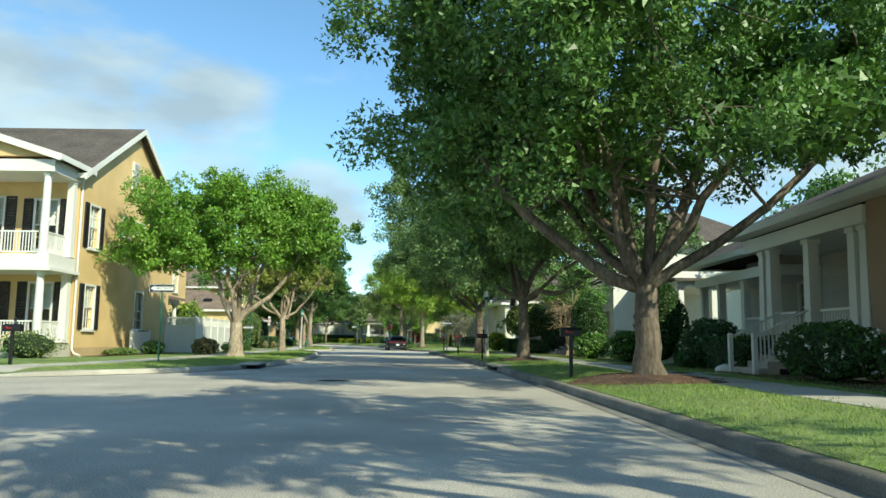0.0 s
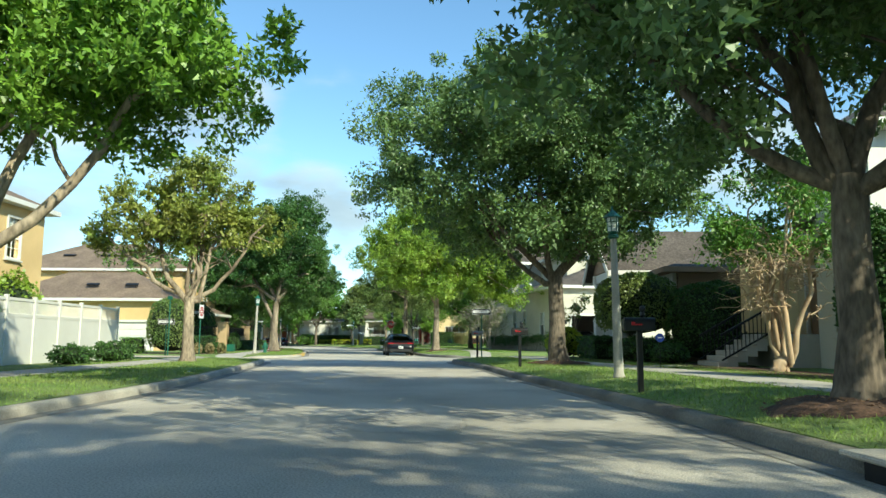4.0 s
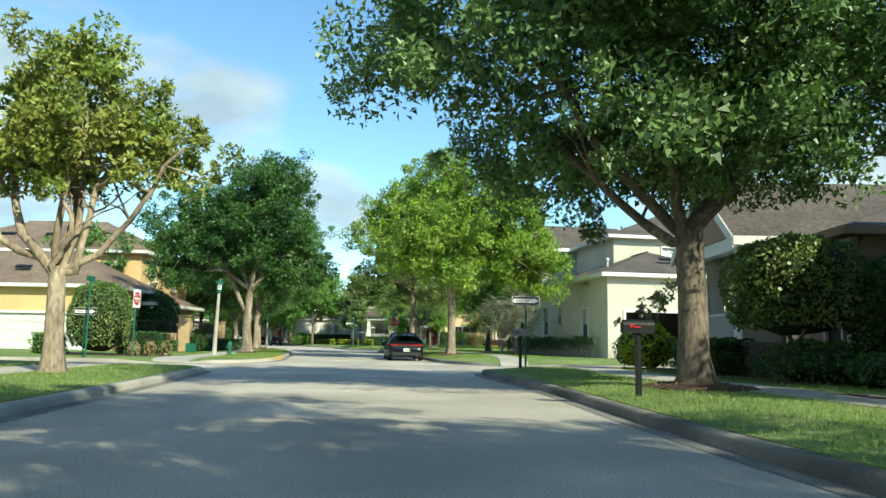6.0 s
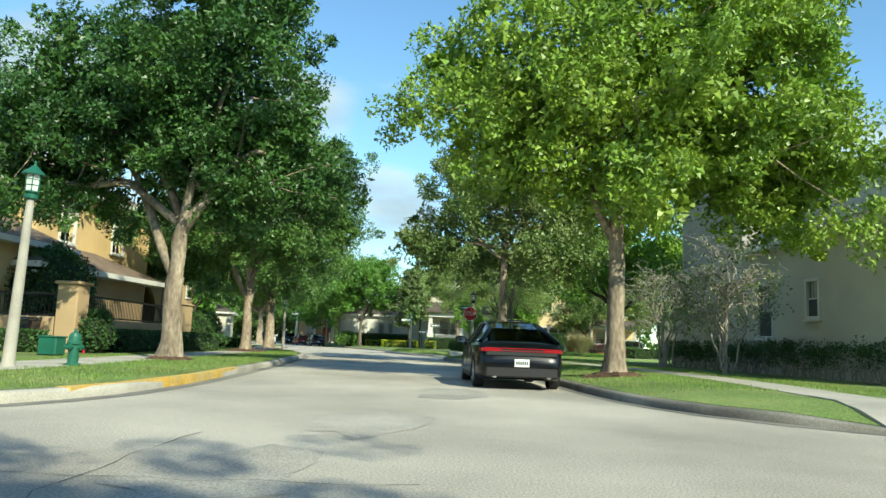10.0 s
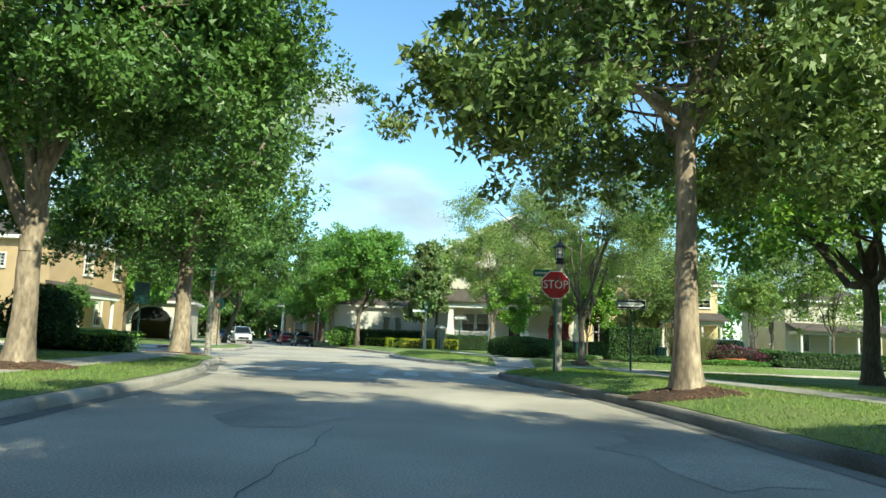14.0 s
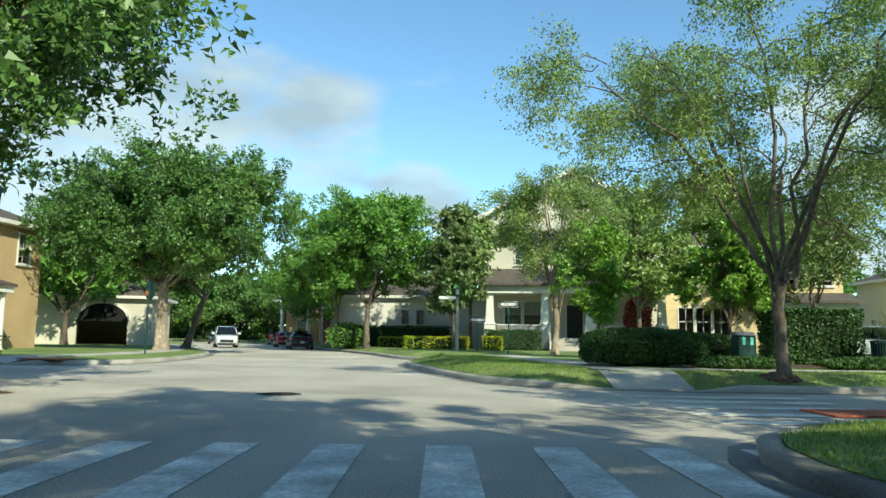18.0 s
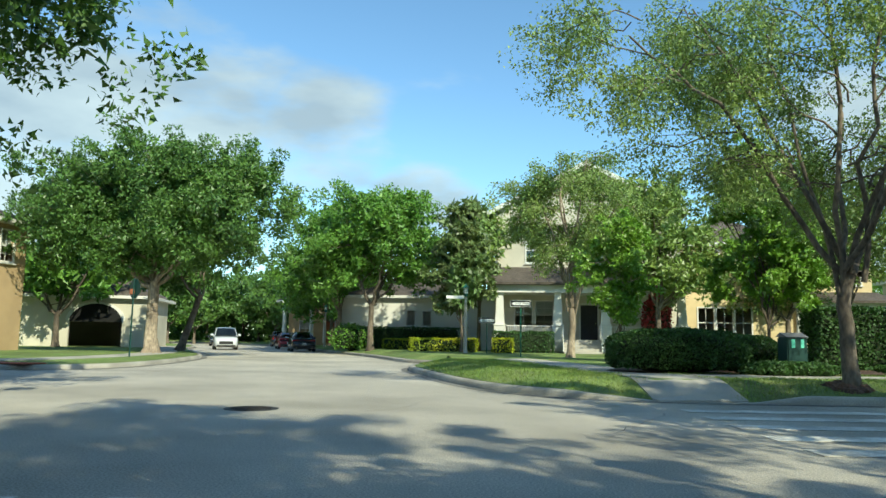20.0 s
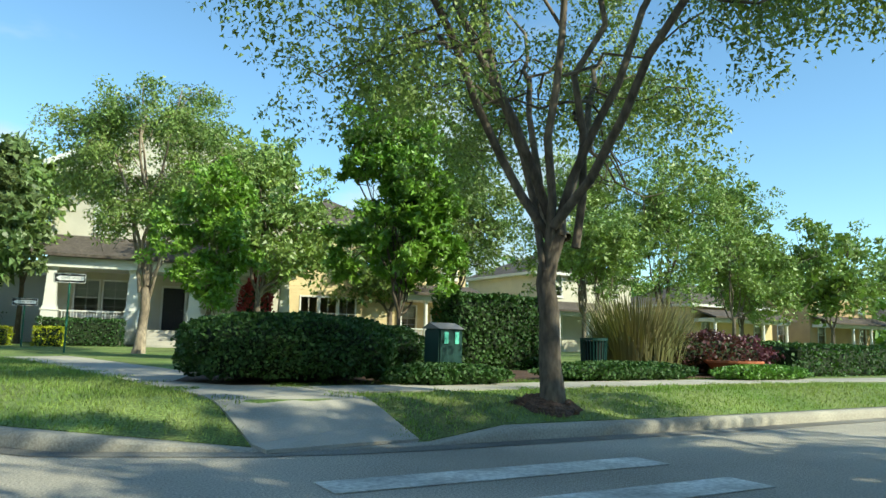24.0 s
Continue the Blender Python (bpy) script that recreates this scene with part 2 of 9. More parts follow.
SHINGLE_BROWN = material("brown_shingles", (0.20, 0.145, 0.105), 0.95, spread=0.2, grain=0.3, scale=1.2, fine=9, second=(0.17, 0.12, 0.09), bump=0.8, bump_scale=18)
SCREEN = material("grey_screen_mesh", (0.060, 0.064, 0.068), 0.7, spread=0.1, scale=4, grain=0.2, fine=300)
GLASS = glass_material("window_glass", (0.85, 0.9, 0.9))
CAR_GLASS = glass_material("tinted_car_glass", (0.10, 0.12, 0.12))
LAMP_GLASS = material("frosted_lantern_glass", (0.62, 0.66, 0.62), 0.35, spread=0.1, scale=8)
IRON = material("black_iron", (0.015, 0.015, 0.016), 0.45, metal=0.3, spread=0.2, scale=5)
GREEN_PAINT = material("green_sign_paint", (0.018, 0.115, 0.075), 0.45, spread=0.18, grain=0.08, scale=4, fine=30)
DARK_GREEN = material("dark_green_paint", (0.008, 0.045, 0.038), 0.42, spread=0.18, scale=4)
POLE_STONE = material("cast_concrete_pole", (0.40, 0.37, 0.32), 0.9, spread=0.15, grain=0.2, scale=3, fine=70, bump=0.3)
SIGN_RED = material("red_sign_sheeting", (0.42, 0.012, 0.018), 0.4, spread=0.08, scale=2)
SIGN_WHITE = material("white_sign_sheeting", (0.78, 0.78, 0.76), 0.4, spread=0.05, scale=2)
SIGN_BLACK = material("black_sign_sheeting", (0.012, 0.012, 0.013), 0.4, spread=0.1, scale=2)
STRIPE = material("worn_road_paint", (0.70, 0.68, 0.63), 0.85, spread=0.3, grain=0.25, scale=2.5, fine=22, second=(0.53, 0.50, 0.45))
YELLOW_PAINT = material("yellow_kerb_paint", (0.62, 0.38, 0.07), 0.8, spread=0.2, grain=0.2, scale=2.5, fine=20, second=(0.58, 0.42, 0.16))
BRICK_RED = material("red_ramp_tile", (0.34, 0.095, 0.05), 0.85, spread=0.2, grain=0.15, scale=3, fine=30)
TAR = material("crack_sealer", (0.11, 0.10, 0.09), 0.8, spread=0.2)
MANHOLE = material("cast_iron_cover", (0.05, 0.045, 0.04), 0.6, metal=0.5, spread=0.3, grain=0.2, scale=6, fine=40, bump=0.5)
# near-black fill that paints the darkness of hollows
HOLE = material("hollow_black", (0.006, 0.006, 0.006), 0.9)
BLACK_CAR = material("black_car_paint", (0.003, 0.004, 0.006), 0.30, coat=0.30, spread=0.1)
BLACK_CAR.node_tree.nodes["Principled BSDF"].inputs["Specular IOR Level"].default_value = 0.25
NAVY_CAR = material("dark_car_paint", (0.010, 0.012, 0.022), 0.25, coat=1.0, spread=0.1)
WHITE_CAR = material("silver_white_car_paint", (0.60, 0.62, 0.64), 0.3, coat=1.0, spread=0.04)
RED_CAR = material("red_car_paint", (0.42, 0.012, 0.022), 0.3, coat=1.0, spread=0.04)
TYRE = material("tyre_rubber", (0.018, 0.018, 0.018), 0.85, spread=0.2, scale=6)
ALLOY = material("alloy_rim", (0.42, 0.42, 0.43), 0.35, metal=0.9, spread=0.1, scale=5)
CHROME = material("chrome", (0.65, 0.65, 0.66), 0.12, metal=1.0)
PLASTIC = material("black_trim_plastic", (0.015, 0.015, 0.016), 0.55, spread=0.15)
TAIL_RED = material("tail_lamp_lens", (0.30, 0.010, 0.018), 0.18, coat=1.0)
LENS = material("clear_lamp_lens", (0.30, 0.31, 0.33), 0.15, coat=1.0)
MAILBOX = material("black_mailbox_steel", (0.014, 0.015, 0.016), 0.38, metal=0.2, spread=0.2, scale=6)
GREY_BOX = material("weathered_grey_mailbox", (0.27, 0.25, 0.24), 0.5, metal=0.3, spread=0.2, scale=6)
FLAG = material("red_flag_enamel", (0.5, 0.02, 0.03), 0.4)
HYDRANT = material("green_hydrant_enamel", (0.025, 0.13, 0.085), 0.4, spread=0.2, grain=0.1, scale=5, fine=40)
TERRACOTTA = material("terracotta", (0.48, 0.15, 0.07), 0.85, spread=0.15, grain=0.1, scale=5, fine=40)
BLUE_SIGN = material("blue_sign", (0.02, 0.06, 0.35), 0.4)
PATCH = material("stained_asphalt", (0.47, 0.43, 0.37), 0.92, spread=0.25, grain=0.38, scale=0.8, fine=55, second=(0.40, 0.37, 0.325), bump=0.8, bump_scale=110)
MINT = material("mint_sticker", (0.15, 0.62, 0.48), 0.5)
ROCK = material("pale_stone", (0.45, 0.42, 0.38), 0.9, spread=0.2, grain=0.2, scale=5, fine=30, bump=0.6)

# ---- building blocks ----
rng = np.random.default_rng(7)


def thing(name, label, category, at=(0, 0, 0), turn=0.0, group="", kind=""):
    """An empty at a thing's base, which its parts hang from."""
    ob = new(name)
    ob.empty_display_size = 0.2
    ob.matrix_basis = pose(*at, 0, 0, turn)
    return tagged(ob, label, category, group, kind)


def part(name, bm, mat, parent=None, label="", smooth=False):
    me = bpy.data.meshes.new(name)
    bm.normal_update()
    bm.to_mesh(me)
    bm.free()
    me.materials.append(mat)
    if smooth:
        me.polygons.foreach_set("use_smooth", [True] * len(me.polygons))
    ob = new(name, me)
    ob.parent = parent
    return tagged(ob, label)


def fast(name, verts, faces, mat, parent=None, label="", smooth=False):
    """A large mesh from arrays: verts (n, 3), faces (m, 3 or 4)."""
    verts, faces = np.asarray(verts, np.float32), np.asarray(faces, np.int32)
    me = bpy.data.meshes.new(name)
    me.vertices.add(len(verts))
    me.vertices.foreach_set("co", verts.ravel())
    k = faces.shape[1]
    me.loops.add(faces.size)
    me.loops.foreach_set("vertex_index", faces.ravel())
    me.polygons.add(len(faces))
    me.polygons.foreach_set("loop_start", np.arange(0, faces.size, k, dtype=np.int32))
    me.polygons.foreach_set("loop_total", np.full(len(faces), k, np.int32))
    if smooth:
        me.polygons.foreach_set("use_smooth", np.ones(len(faces), bool))
    me.update(calc_edges=True)
    me.materials.append(mat)
    ob = new(name, me)
    ob.parent = parent
    return tagged(ob, label)


def box(bm, x, y, z, sx, sy, sz, turn=0.0, bevel=0.0, tilt=(0, 0)):
    """A box round its middle; bevel rounds its edges."""
    got = bmesh.ops.create_cube(bm, size=1.0, matrix=pose(x, y, z, tilt[0], tilt[1], turn) @ Matrix.Diagonal((sx, sy, sz, 1)))
    if bevel:
        edges = {e for v in got["verts"] for e in v.link_edges}
        bmesh.ops.bevel(bm, geom=list(edges), offset=bevel, segments=1, affect="EDGES")
    return bm


def rod(bm, a, b, r0, r1=None, seg=8):
    """A tapered round bar from a to b."""
    a, b = Vector(a), Vector(b)
    r1 = r0 if r1 is None else r1
    m = Matrix.Translation((a + b) / 2) @ (b - a).to_track_quat("Z", "Y").to_matrix().to_4x4()
    bmesh.ops.create_cone(bm, cap_ends=True, segments=seg, radius1=r0, radius2=r1, depth=(b - a).length, matrix=m)
    return bm


def lathe(bm, profile, seg=16, at=(0, 0, 0)):
    """A turned shape from (radius, height) pairs."""
    rings = [[bm.verts.new((at[0] + r * math.cos(2 * math.pi * k / seg), at[1] + r * math.sin(2 * math.pi * k / seg), at[2] + z)) for k in range(seg)] for r, z in profile]
    for lo, hi in zip(rings, rings[1:]):
        for k in range(seg):
            bm.faces.new((lo[k], lo[(k + 1) % seg], hi[(k + 1) % seg], hi[k]))
    bm.faces.new(rings[0][::-1]), bm.faces.new(rings[-1])
    return bm


def hoop(bm, profile, seg=24):
    """A ring whose cross-section is a closed loop of (radius, height) pairs."""
    rings = [[bm.verts.new((r * math.cos(2 * math.pi * k / seg), r * math.sin(2 * math.pi * k / seg), z)) for r, z in profile] for k in range(seg)]
    n = len(profile)
    for a, b in zip(rings, rings[1:] + rings[:1]):
        for k in range(n):
            bm.faces.new((a[k], b[k], b[(k + 1) % n], a[(k + 1) % n]))
    bmesh.ops.recalc_face_normals(bm, faces=bm.faces)
    return bm


def prism(bm, outline, z0, z1):
    lo = [bm.verts.new((x, y, z0)) for x, y in outline]
    hi = [bm.verts.new((x, y, z1)) for x, y in outline]
    n = len(outline)
    for k in range(n):
        bm.faces.new((lo[k], lo[(k + 1) % n], hi[(k + 1) % n], hi[k]))
    bm.faces.new(hi), bm.faces.new(lo[::-1])
    return bm


def new_bm():
    return bmesh.new()


def smooth_line(points, step=1.0):
    """A smooth line through the points that does not overshoot where their spacing changes."""
    p = np.array(points, float)
    seg = np.diff(p, axis=0)
    ln = np.linalg.norm(seg, axis=1)
    u = seg / ln[:, None]
    tan = np.vstack([u[:1], (u[:-1] * ln[1:, None] + u[1:] * ln[:-1, None]) / (ln[:-1] + ln[1:])[:, None], u[-1:]])
    out = []
    for k in range(len(seg)):
        L = ln[k]
        n = max(1, int(min(L, 60) / step))
        for i in range(n):
            t = i / n
            h1, h2, h3, h4 = 2 * t ** 3 - 3 * t ** 2 + 1, t ** 3 - 2 * t ** 2 + t, -2 * t ** 3 + 3 * t ** 2, t ** 3 - t ** 2
            out.append(h1 * p[k] + h2 * tan[k] * L + h3 * p[k + 1] + h4 * tan[k + 1] * L)
    return np.array(out + [p[-1]])


def area_of(p):
    x, y = p[:, 0], p[:, 1]
    return 0.5 * np.sum(x * np.roll(y, -1) - y * np.roll(x, -1))


def inset(p, d):
    """The closed outline p (anticlockwise) moved inwards by d."""
    before, after = p - np.roll(p, 1, 0), np.roll(p, -1, 0) - p
    n1 = np.stack([-before[:, 1], before[:, 0]], 1) / np.linalg.norm(before, axis=1)[:, None]
    n2 = np.stack([-after[:, 1], after[:, 0]], 1) / np.linalg.norm(after, axis=1)[:, None]
    n = n1 + n2
    n /= np.maximum(np.sum(n * n1, 1), 0.35)[:, None] * np.linalg.norm(n, axis=1)[:, None] ** 0
    scale = 1.0 / np.maximum(np.sum((n1 + n2) / np.linalg.norm(n1 + n2, axis=1)[:, None] * n1, 1), 0.4)
    return p + (n1 + n2) / np.linalg.norm(n1 + n2, axis=1)[:, None] * scale[:, None] * d


# ---- ground, road, lawns and kerbs ----
bm = new_bm()
ground = tagged(part("ground", box(bm, -20, 120, -0.30, 6000, 6000, 0.5), GRASS), "flat grassy land reaching to the horizon", "ground", kind="structure")
bm = new_bm()
prism(bm, [(-90, -70), (70, -70), (70, 210), (20, 330), (-190, 330), (-110, 210), (-90, 120)], -0.04, 0.0)
road = tagged(part("road", bm, ASPHALT), "pale worn asphalt street that bends away between lawns", "road", kind="structure")

# kerb lines of the blocks (anticlockwise), from the corner outwards
BLOCK_SE = [(2.75, -62), (2.75, 8), (2.5, 15), (1.9, 27), (1.35, 36), (0.55, 43), (-0.2, 52), (-0.72, 55.1), (-0.98, 57.4), (-0.95, 58.7), (-0.45, 59.7), (0.7, 60.4), (2.4, 60.8), (9, 61.0), (70, 64)]
BLOCK_E = [(70, 70), (9, 66.7), (1.8, 66.5), (0.1, 67.1), (-1.5, 68.6), (-2.4, 70.6), (-2.9, 73), (-3.3, 76), (-4.0, 81), (-4.75, 85), (-5.5, 89.4), (-6.7, 94.6), (-7.7, 97.6), (-8.2, 99.6), (-8.0, 101.4), (-7.1, 102.6), (-5.4, 103.2), (0, 104.1), (70, 114)]
BLOCK_NE = [(70, 121), (1, 111), (-5, 110.0), (-8.6, 109.7), (-10.2, 110.1), (-11.3, 111.1), (-12.3, 112.9), (-13.7, 116.5), (-15.3, 122.4), (-15.2, 123.9), (-14.1, 124.7), (-12.7, 125.0), (-12.5, 126.6), (-14.6, 127.2), (-16.4, 128.2), (-17.5, 130.4), (-19.5, 135), (-27.3, 150), (-36, 168.5), (-48, 186.5), (-66, 202), (-108, 222)]
BLOCK_SW = [(-80, 3), (-12, 1.0), (-9, 0.4), (-7.6, -1), (-7.0, -4), (-7.0, -62)]
BLOCK_W = [(-80, 63.5), (-11.6, 58.3), (-10.1, 57.9), (-9.4, 56.8), (-9.0, 54.6), (-8.05, 48), (-7.3, 42), (-6.9, 37.4), (-6.8, 33), (-6.85, 27.4), (-7.5, 24.6), (-9.2, 21.8), (-11, 20.0), (-13.5, 19.4), (-80, 18.5)]
BLOCK_NW = [(-80, 112), (-21.2, 104.4), (-19.0, 103.9), (-17.6, 102.1), (-16.7, 99.3), (-15.4, 96), (-13.9, 90.5), (-12.9, 85.4), (-11.8, 80), (-11.2, 76.4), (-10.6, 73), (-10.1, 69.5), (-10.05, 66.2), (-10.8, 64.2), (-12.4, 63.3), (-16, 63.2), (-80, 68.5)]
BLOCK_FAR_W = [(-114, 210), (-74, 193), (-56.5, 179), (-45.5, 165), (-36.8, 147.5), (-30.2, 135.5), (-26.6, 129), (-25.1, 124.5), (-24.0, 120), (-23.8, 117.0), (-24.7, 115.2), (-26.6, 114.6), (-80, 119.5)]
LAWNS = []
# places where the kerb is lowered for the walks: x, y, half width
RAMPS = ((-7.75, 109.75, 0.95), (-4.7, 103.3, 0.9), (2.5, 60.7, 0.8), (0.85, 66.7, 0.5), (-13.0, 63.3, 0.8), (-12.8, 58.4, 0.8), (-20.4, 104.3, 0.8), (-27.2, 114.7, 0.8), (-12.4, 125.2, 0.9), (-13.6, 126.9, 1.3), (-12.4, 19.7, 0.8))


def lift(x, y):
    """1 along the full kerb, 0 where a ramp lowers it to the road."""
    k = np.ones_like(np.asarray(x, float))
    for rx, ry, half in RAMPS:
        k = np.minimum(k, np.clip((np.hypot(x - rx, y - ry) - half) / 0.75, 0.0, 1.0))
    return k




def block(name, label, line, corners, rise):
    """A raised block: kerb stones along its line, then a lawn that climbs gently from the kerb."""
    core = smooth_line(line, 0.9)
    p = np.vstack([core, np.array(corners, float).reshape(-1, 2)])
    if area_of(p) < 0:
        p = p[::-1]
    k1, k2 = inset(p, 0.05), inset(p, 0.19)
    l1, l2 = inset(p, 0.22), inset(p, 1.3)
    n = len(p)
    ring = np.arange(n)
    z = np.ones((n, 1))

    def band(a, b, off):
        return np.stack([ring, np.roll(ring, -1), np.roll(ring, -1) + off, ring + off], 1)

    up = lift(p[:, 0], p[:, 1])[:, None]
    v = np.vstack([np.hstack([p, -0.05 * z]), np.hstack([p, 0.012 + 0.088 * up]), np.hstack([k1, 0.016 + 0.129 * up]), np.hstack([k2, 0.022 + 0.128 * up]), np.hstack([k2, -0.03 * z])])
    f = np.vstack([band(0, 1, n) + n * k for k in range(4)])
    kerb = tagged(fast("kerb_" + name, v, f, KERB_DARK if name in ("south_east", "east") else CONCRETE), "weathered concrete kerb along " + label, "kerb", kind="structure")
    g1, g2 = inset(p, -0.26), inset(p, 0.02)
    v = np.vstack([np.hstack([g1, 0.006 * z]), np.hstack([g2, 0.008 * z])])
    tagged(fast("gutter_" + name, v, band(0, 1, n), GUTTER), "narrow gutter coloured for stain and shade beside the kerb", "gutter", kind="structure")
    bm2 = new_bm()
    a = [bm2.verts.new((x, y, -0.02)) for x, y in l1]
    b = [bm2.verts.new((x, y, 0.025 + 0.13 * float(lift(x, y)))) for x, y in l1]
    c = [bm2.verts.new((x, y, 0.155 + rise)) for x, y in l2]
    for k in range(n):
        j = (k + 1) % n
        bm2.faces.new((a[k], a[j], b[j], b[k])), bm2.faces.new((b[k], b[j], c[j], c[k]))
    bm2.faces.new(c)
    bmesh.ops.triangulate(bm2, faces=[q for q in bm2.faces if len(q.verts) > 4])
    # triangles that fold over at tight corners
    bm2.normal_update()
    bmesh.ops.delete(bm2, geom=[q for q in bm2.faces if q.normal.z < -0.5], context="FACES_ONLY")
    tagged(part("ground_" + name, bm2, GRASS), "mown lawn of " + label, "lawn", kind="structure")
    LAWNS.append((name, p, rise))
    return p


block("south_east", "the block with porches", BLOCK_SE, [(70, -62)], 0.10)
block("east", "the block with the cream garage", BLOCK_E, [], 0.14)
block("north_east", "the corner with the small park", BLOCK_NE, [(-108, 328), (70, 328)], 0.20)
block("south_west", "the near corner", BLOCK_SW, [(-80, -62)], 0.04)
block("west", "the block with the yellow house", BLOCK_W, [], 0.04)
block("north_west", "the walled garden block", BLOCK_NW, [], 0.04)
block("far_west", "the far corner", BLOCK_FAR_W, [(-190, 119.5), (-190, 210)], 0.04)


def lawn_z(x, y):
    """The height of the ground at a place."""
    for name, p, rise in LAWNS:
        q = np.roll(p, -1, 0)
        cross = ((p[:, 1] > y) != (q[:, 1] > y)) & (x < (q[:, 0] - p[:, 0]) * (y - p[:, 1]) / (q[:, 1] - p[:, 1] + 1e-12) + p[:, 0])
        if cross.sum() % 2:
            d = q - p
            t = np.clip(((x - p[:, 0]) * d[:, 0] + (y - p[:, 1]) * d[:, 1]) / (d ** 2).sum(1), 0, 1)
            dist = np.hypot(p[:, 0] + t * d[:, 0] - x, p[:, 1] + t * d[:, 1] - y).min()
            t = min(1.0, max(0.0, (dist - 0.22) / 1.08))
            edge = 0.025 + 0.13 * float(lift(x, y))
            return edge + (0.155 + rise - edge) * t
    return 0.0


def walkway(name, label, points, width, piece=1.5):
    """A sidewalk of separate slabs with open joints, laid on the lawn."""
    line = smooth_line(points, 0.5)
    seg = np.r_[0, np.cumsum(np.linalg.norm(np.diff(line, axis=0), axis=1))]
    total = seg[-1]
    n = max(1, round(total / piece))
    owner = tagged(new(name), label, "sidewalk", kind="structure")

    def at(s):
        q = np.array([np.interp(s, seg, line[:, k]) for k in (0, 1)])
        q2 = np.array([np.interp(s + 0.1, seg, line[:, k]) for k in (0, 1)])
        q1 = np.array([np.interp(s - 0.1, seg, line[:, k]) for k in (0, 1)])
        d = (q2 - q1) / np.linalg.norm(q2 - q1)
        return q, np.array([-d[1], d[0]])

    for k in range(n):
        bm2 = new_bm()
        rows = []
        steep = any(math.hypot(at(total * (k + 0.5) / n)[0][0] - rx, at(total * (k + 0.5) / n)[0][1] - ry) < 3.2 for rx, ry, half in RAMPS)
        m = 4 if steep else 1
        for j in range(m + 1):
            q, w = at(total * (k + j / m) / n + (0.012 if j == 0 else -0.012 if j == m else 0))
            row = []
            for side, dz in ((1, -0.08), (1, 0), (0, 0), (-1, 0), (-1, -0.08)):
                e = q + w * side * width / 2
                row.append(bm2.verts.new((e[0], e[1], max(lawn_z(*e), 0.02) + (0.022 if steep else 0.012) + dz)))
            rows.append(row)
        for a, b in zip(rows, rows[1:]):
            for j in range(4):
                bm2.faces.new((a[j], a[j + 1], b[j + 1], b[j]))
        bm2.faces.new(rows[0][::-1]), bm2.faces.new(rows[-1])
        bmesh.ops.recalc_face_normals(bm2, faces=bm2.faces)
        part("slab", bm2, WALKWAY, owner)
    return owner


walkway("walk_south_east", "pale concrete sidewalk of square slabs in front of the porches", [(6.4, -14), (6.2, 8), (5.9, 18), (5.4, 30), (4.8, 40), (3.9, 47), (3.0, 52), (2.6, 57), (2.5, 60.5)], 1.5)
walkway("walk_east", "pale concrete sidewalk of square slabs beside the cream house", [(0.85, 66.75), (0.85, 68.4), (0.9, 70.5), (0.95, 73), (0.8, 77), (0.2, 81.5), (-0.8, 86), (-1.8, 91), (-3.0, 96), (-4.6, 103.2)], 1.2)
walkway("walk_corner", "pale concrete sidewalk rising from the crossing", [(-7.7, 109.75), (-8.0, 111.0), (-8.35, 112.4), (-9.2, 115.5), (-10.9, 121.2), (-12.3, 125.0)], 1.6)
walkway("walk_park", "pale concrete sidewalk along the hedge", [(-7.45, 112.25), (-6.2, 112.5), (-3.85, 113.1), (-0.3, 114.0), (5, 114.8), (14, 116.4), (30, 119.2)], 1.1)
walkway("walk_west", "pale concrete sidewalk past the yellow house", [(-12.4, 20.4), (-11.6, 26), (-11.3, 36), (-11.7, 47), (-12.8, 58.2)], 1.5)
walkway("walk_north_west", "pale concrete sidewalk past the garden wall", [(-13.0, 63.5), (-13.2, 68), (-14.2, 75), (-15.3, 82), (-16.3, 88), (-18.2, 97), (-20.4, 104.2)], 1.5)
walkway("walk_far_west", "pale concrete sidewalk on the far corner", [(-27.2, 114.9), (-27.0, 120), (-28.6, 128), (-33.5, 138), (-41, 152)], 1.5)
walkway("walk_house", "concrete path from the sidewalk to the porch steps", [(6.0, 20.4), (8.4, 20.6)], 1.2, 1.2)
walkway("walk_house_middle", "concrete path from the sidewalk to the porch steps", [(5.7, 29.9), (9.2, 30.2)], 1.2, 1.2)
walkway("walk_house_far", "concrete path from the sidewalk to the porch steps", [(4.4, 46.4), (7.0, 46.8)], 1.2, 1.2)

# ---- trees ----
def tube(points, radii, seg=7):
    """Verts and faces of a tapered tube through the points."""
    pts = np.array(points, float)
    d = np.gradient(pts, axis=0)
    d /= np.linalg.norm(d, axis=1)[:, None] + 1e-9
    side = np.cross(d, [0.31, 0.95, 0.1])
    side /= np.linalg.norm(side, axis=1)[:, None] + 1e-9
    up = np.cross(d, side)
    a = np.linspace(0, 2 * np.pi, seg, endpoint=False)
    v = pts[:, None] + np.array(radii)[:, None, None] * (np.cos(a)[None, :, None] * side[:, None] + np.sin(a)[None, :, None] * up[:, None])
    i = np.arange(len(pts) - 1)[:, None] * seg
    k = np.arange(seg)[None]
    f = np.stack([i + k, i + (k + 1) % seg, i + seg + (k + 1) % seg, i + seg + k], -1).reshape(-1, 4)
    return v.reshape(-1, 3), f


def join(pieces):
    vs, fs, n = [], [], 0
    for v, f in pieces:
        vs.append(v), fs.append(f + n)
        n += len(v)
    return np.vstack(vs), np.vstack(fs)


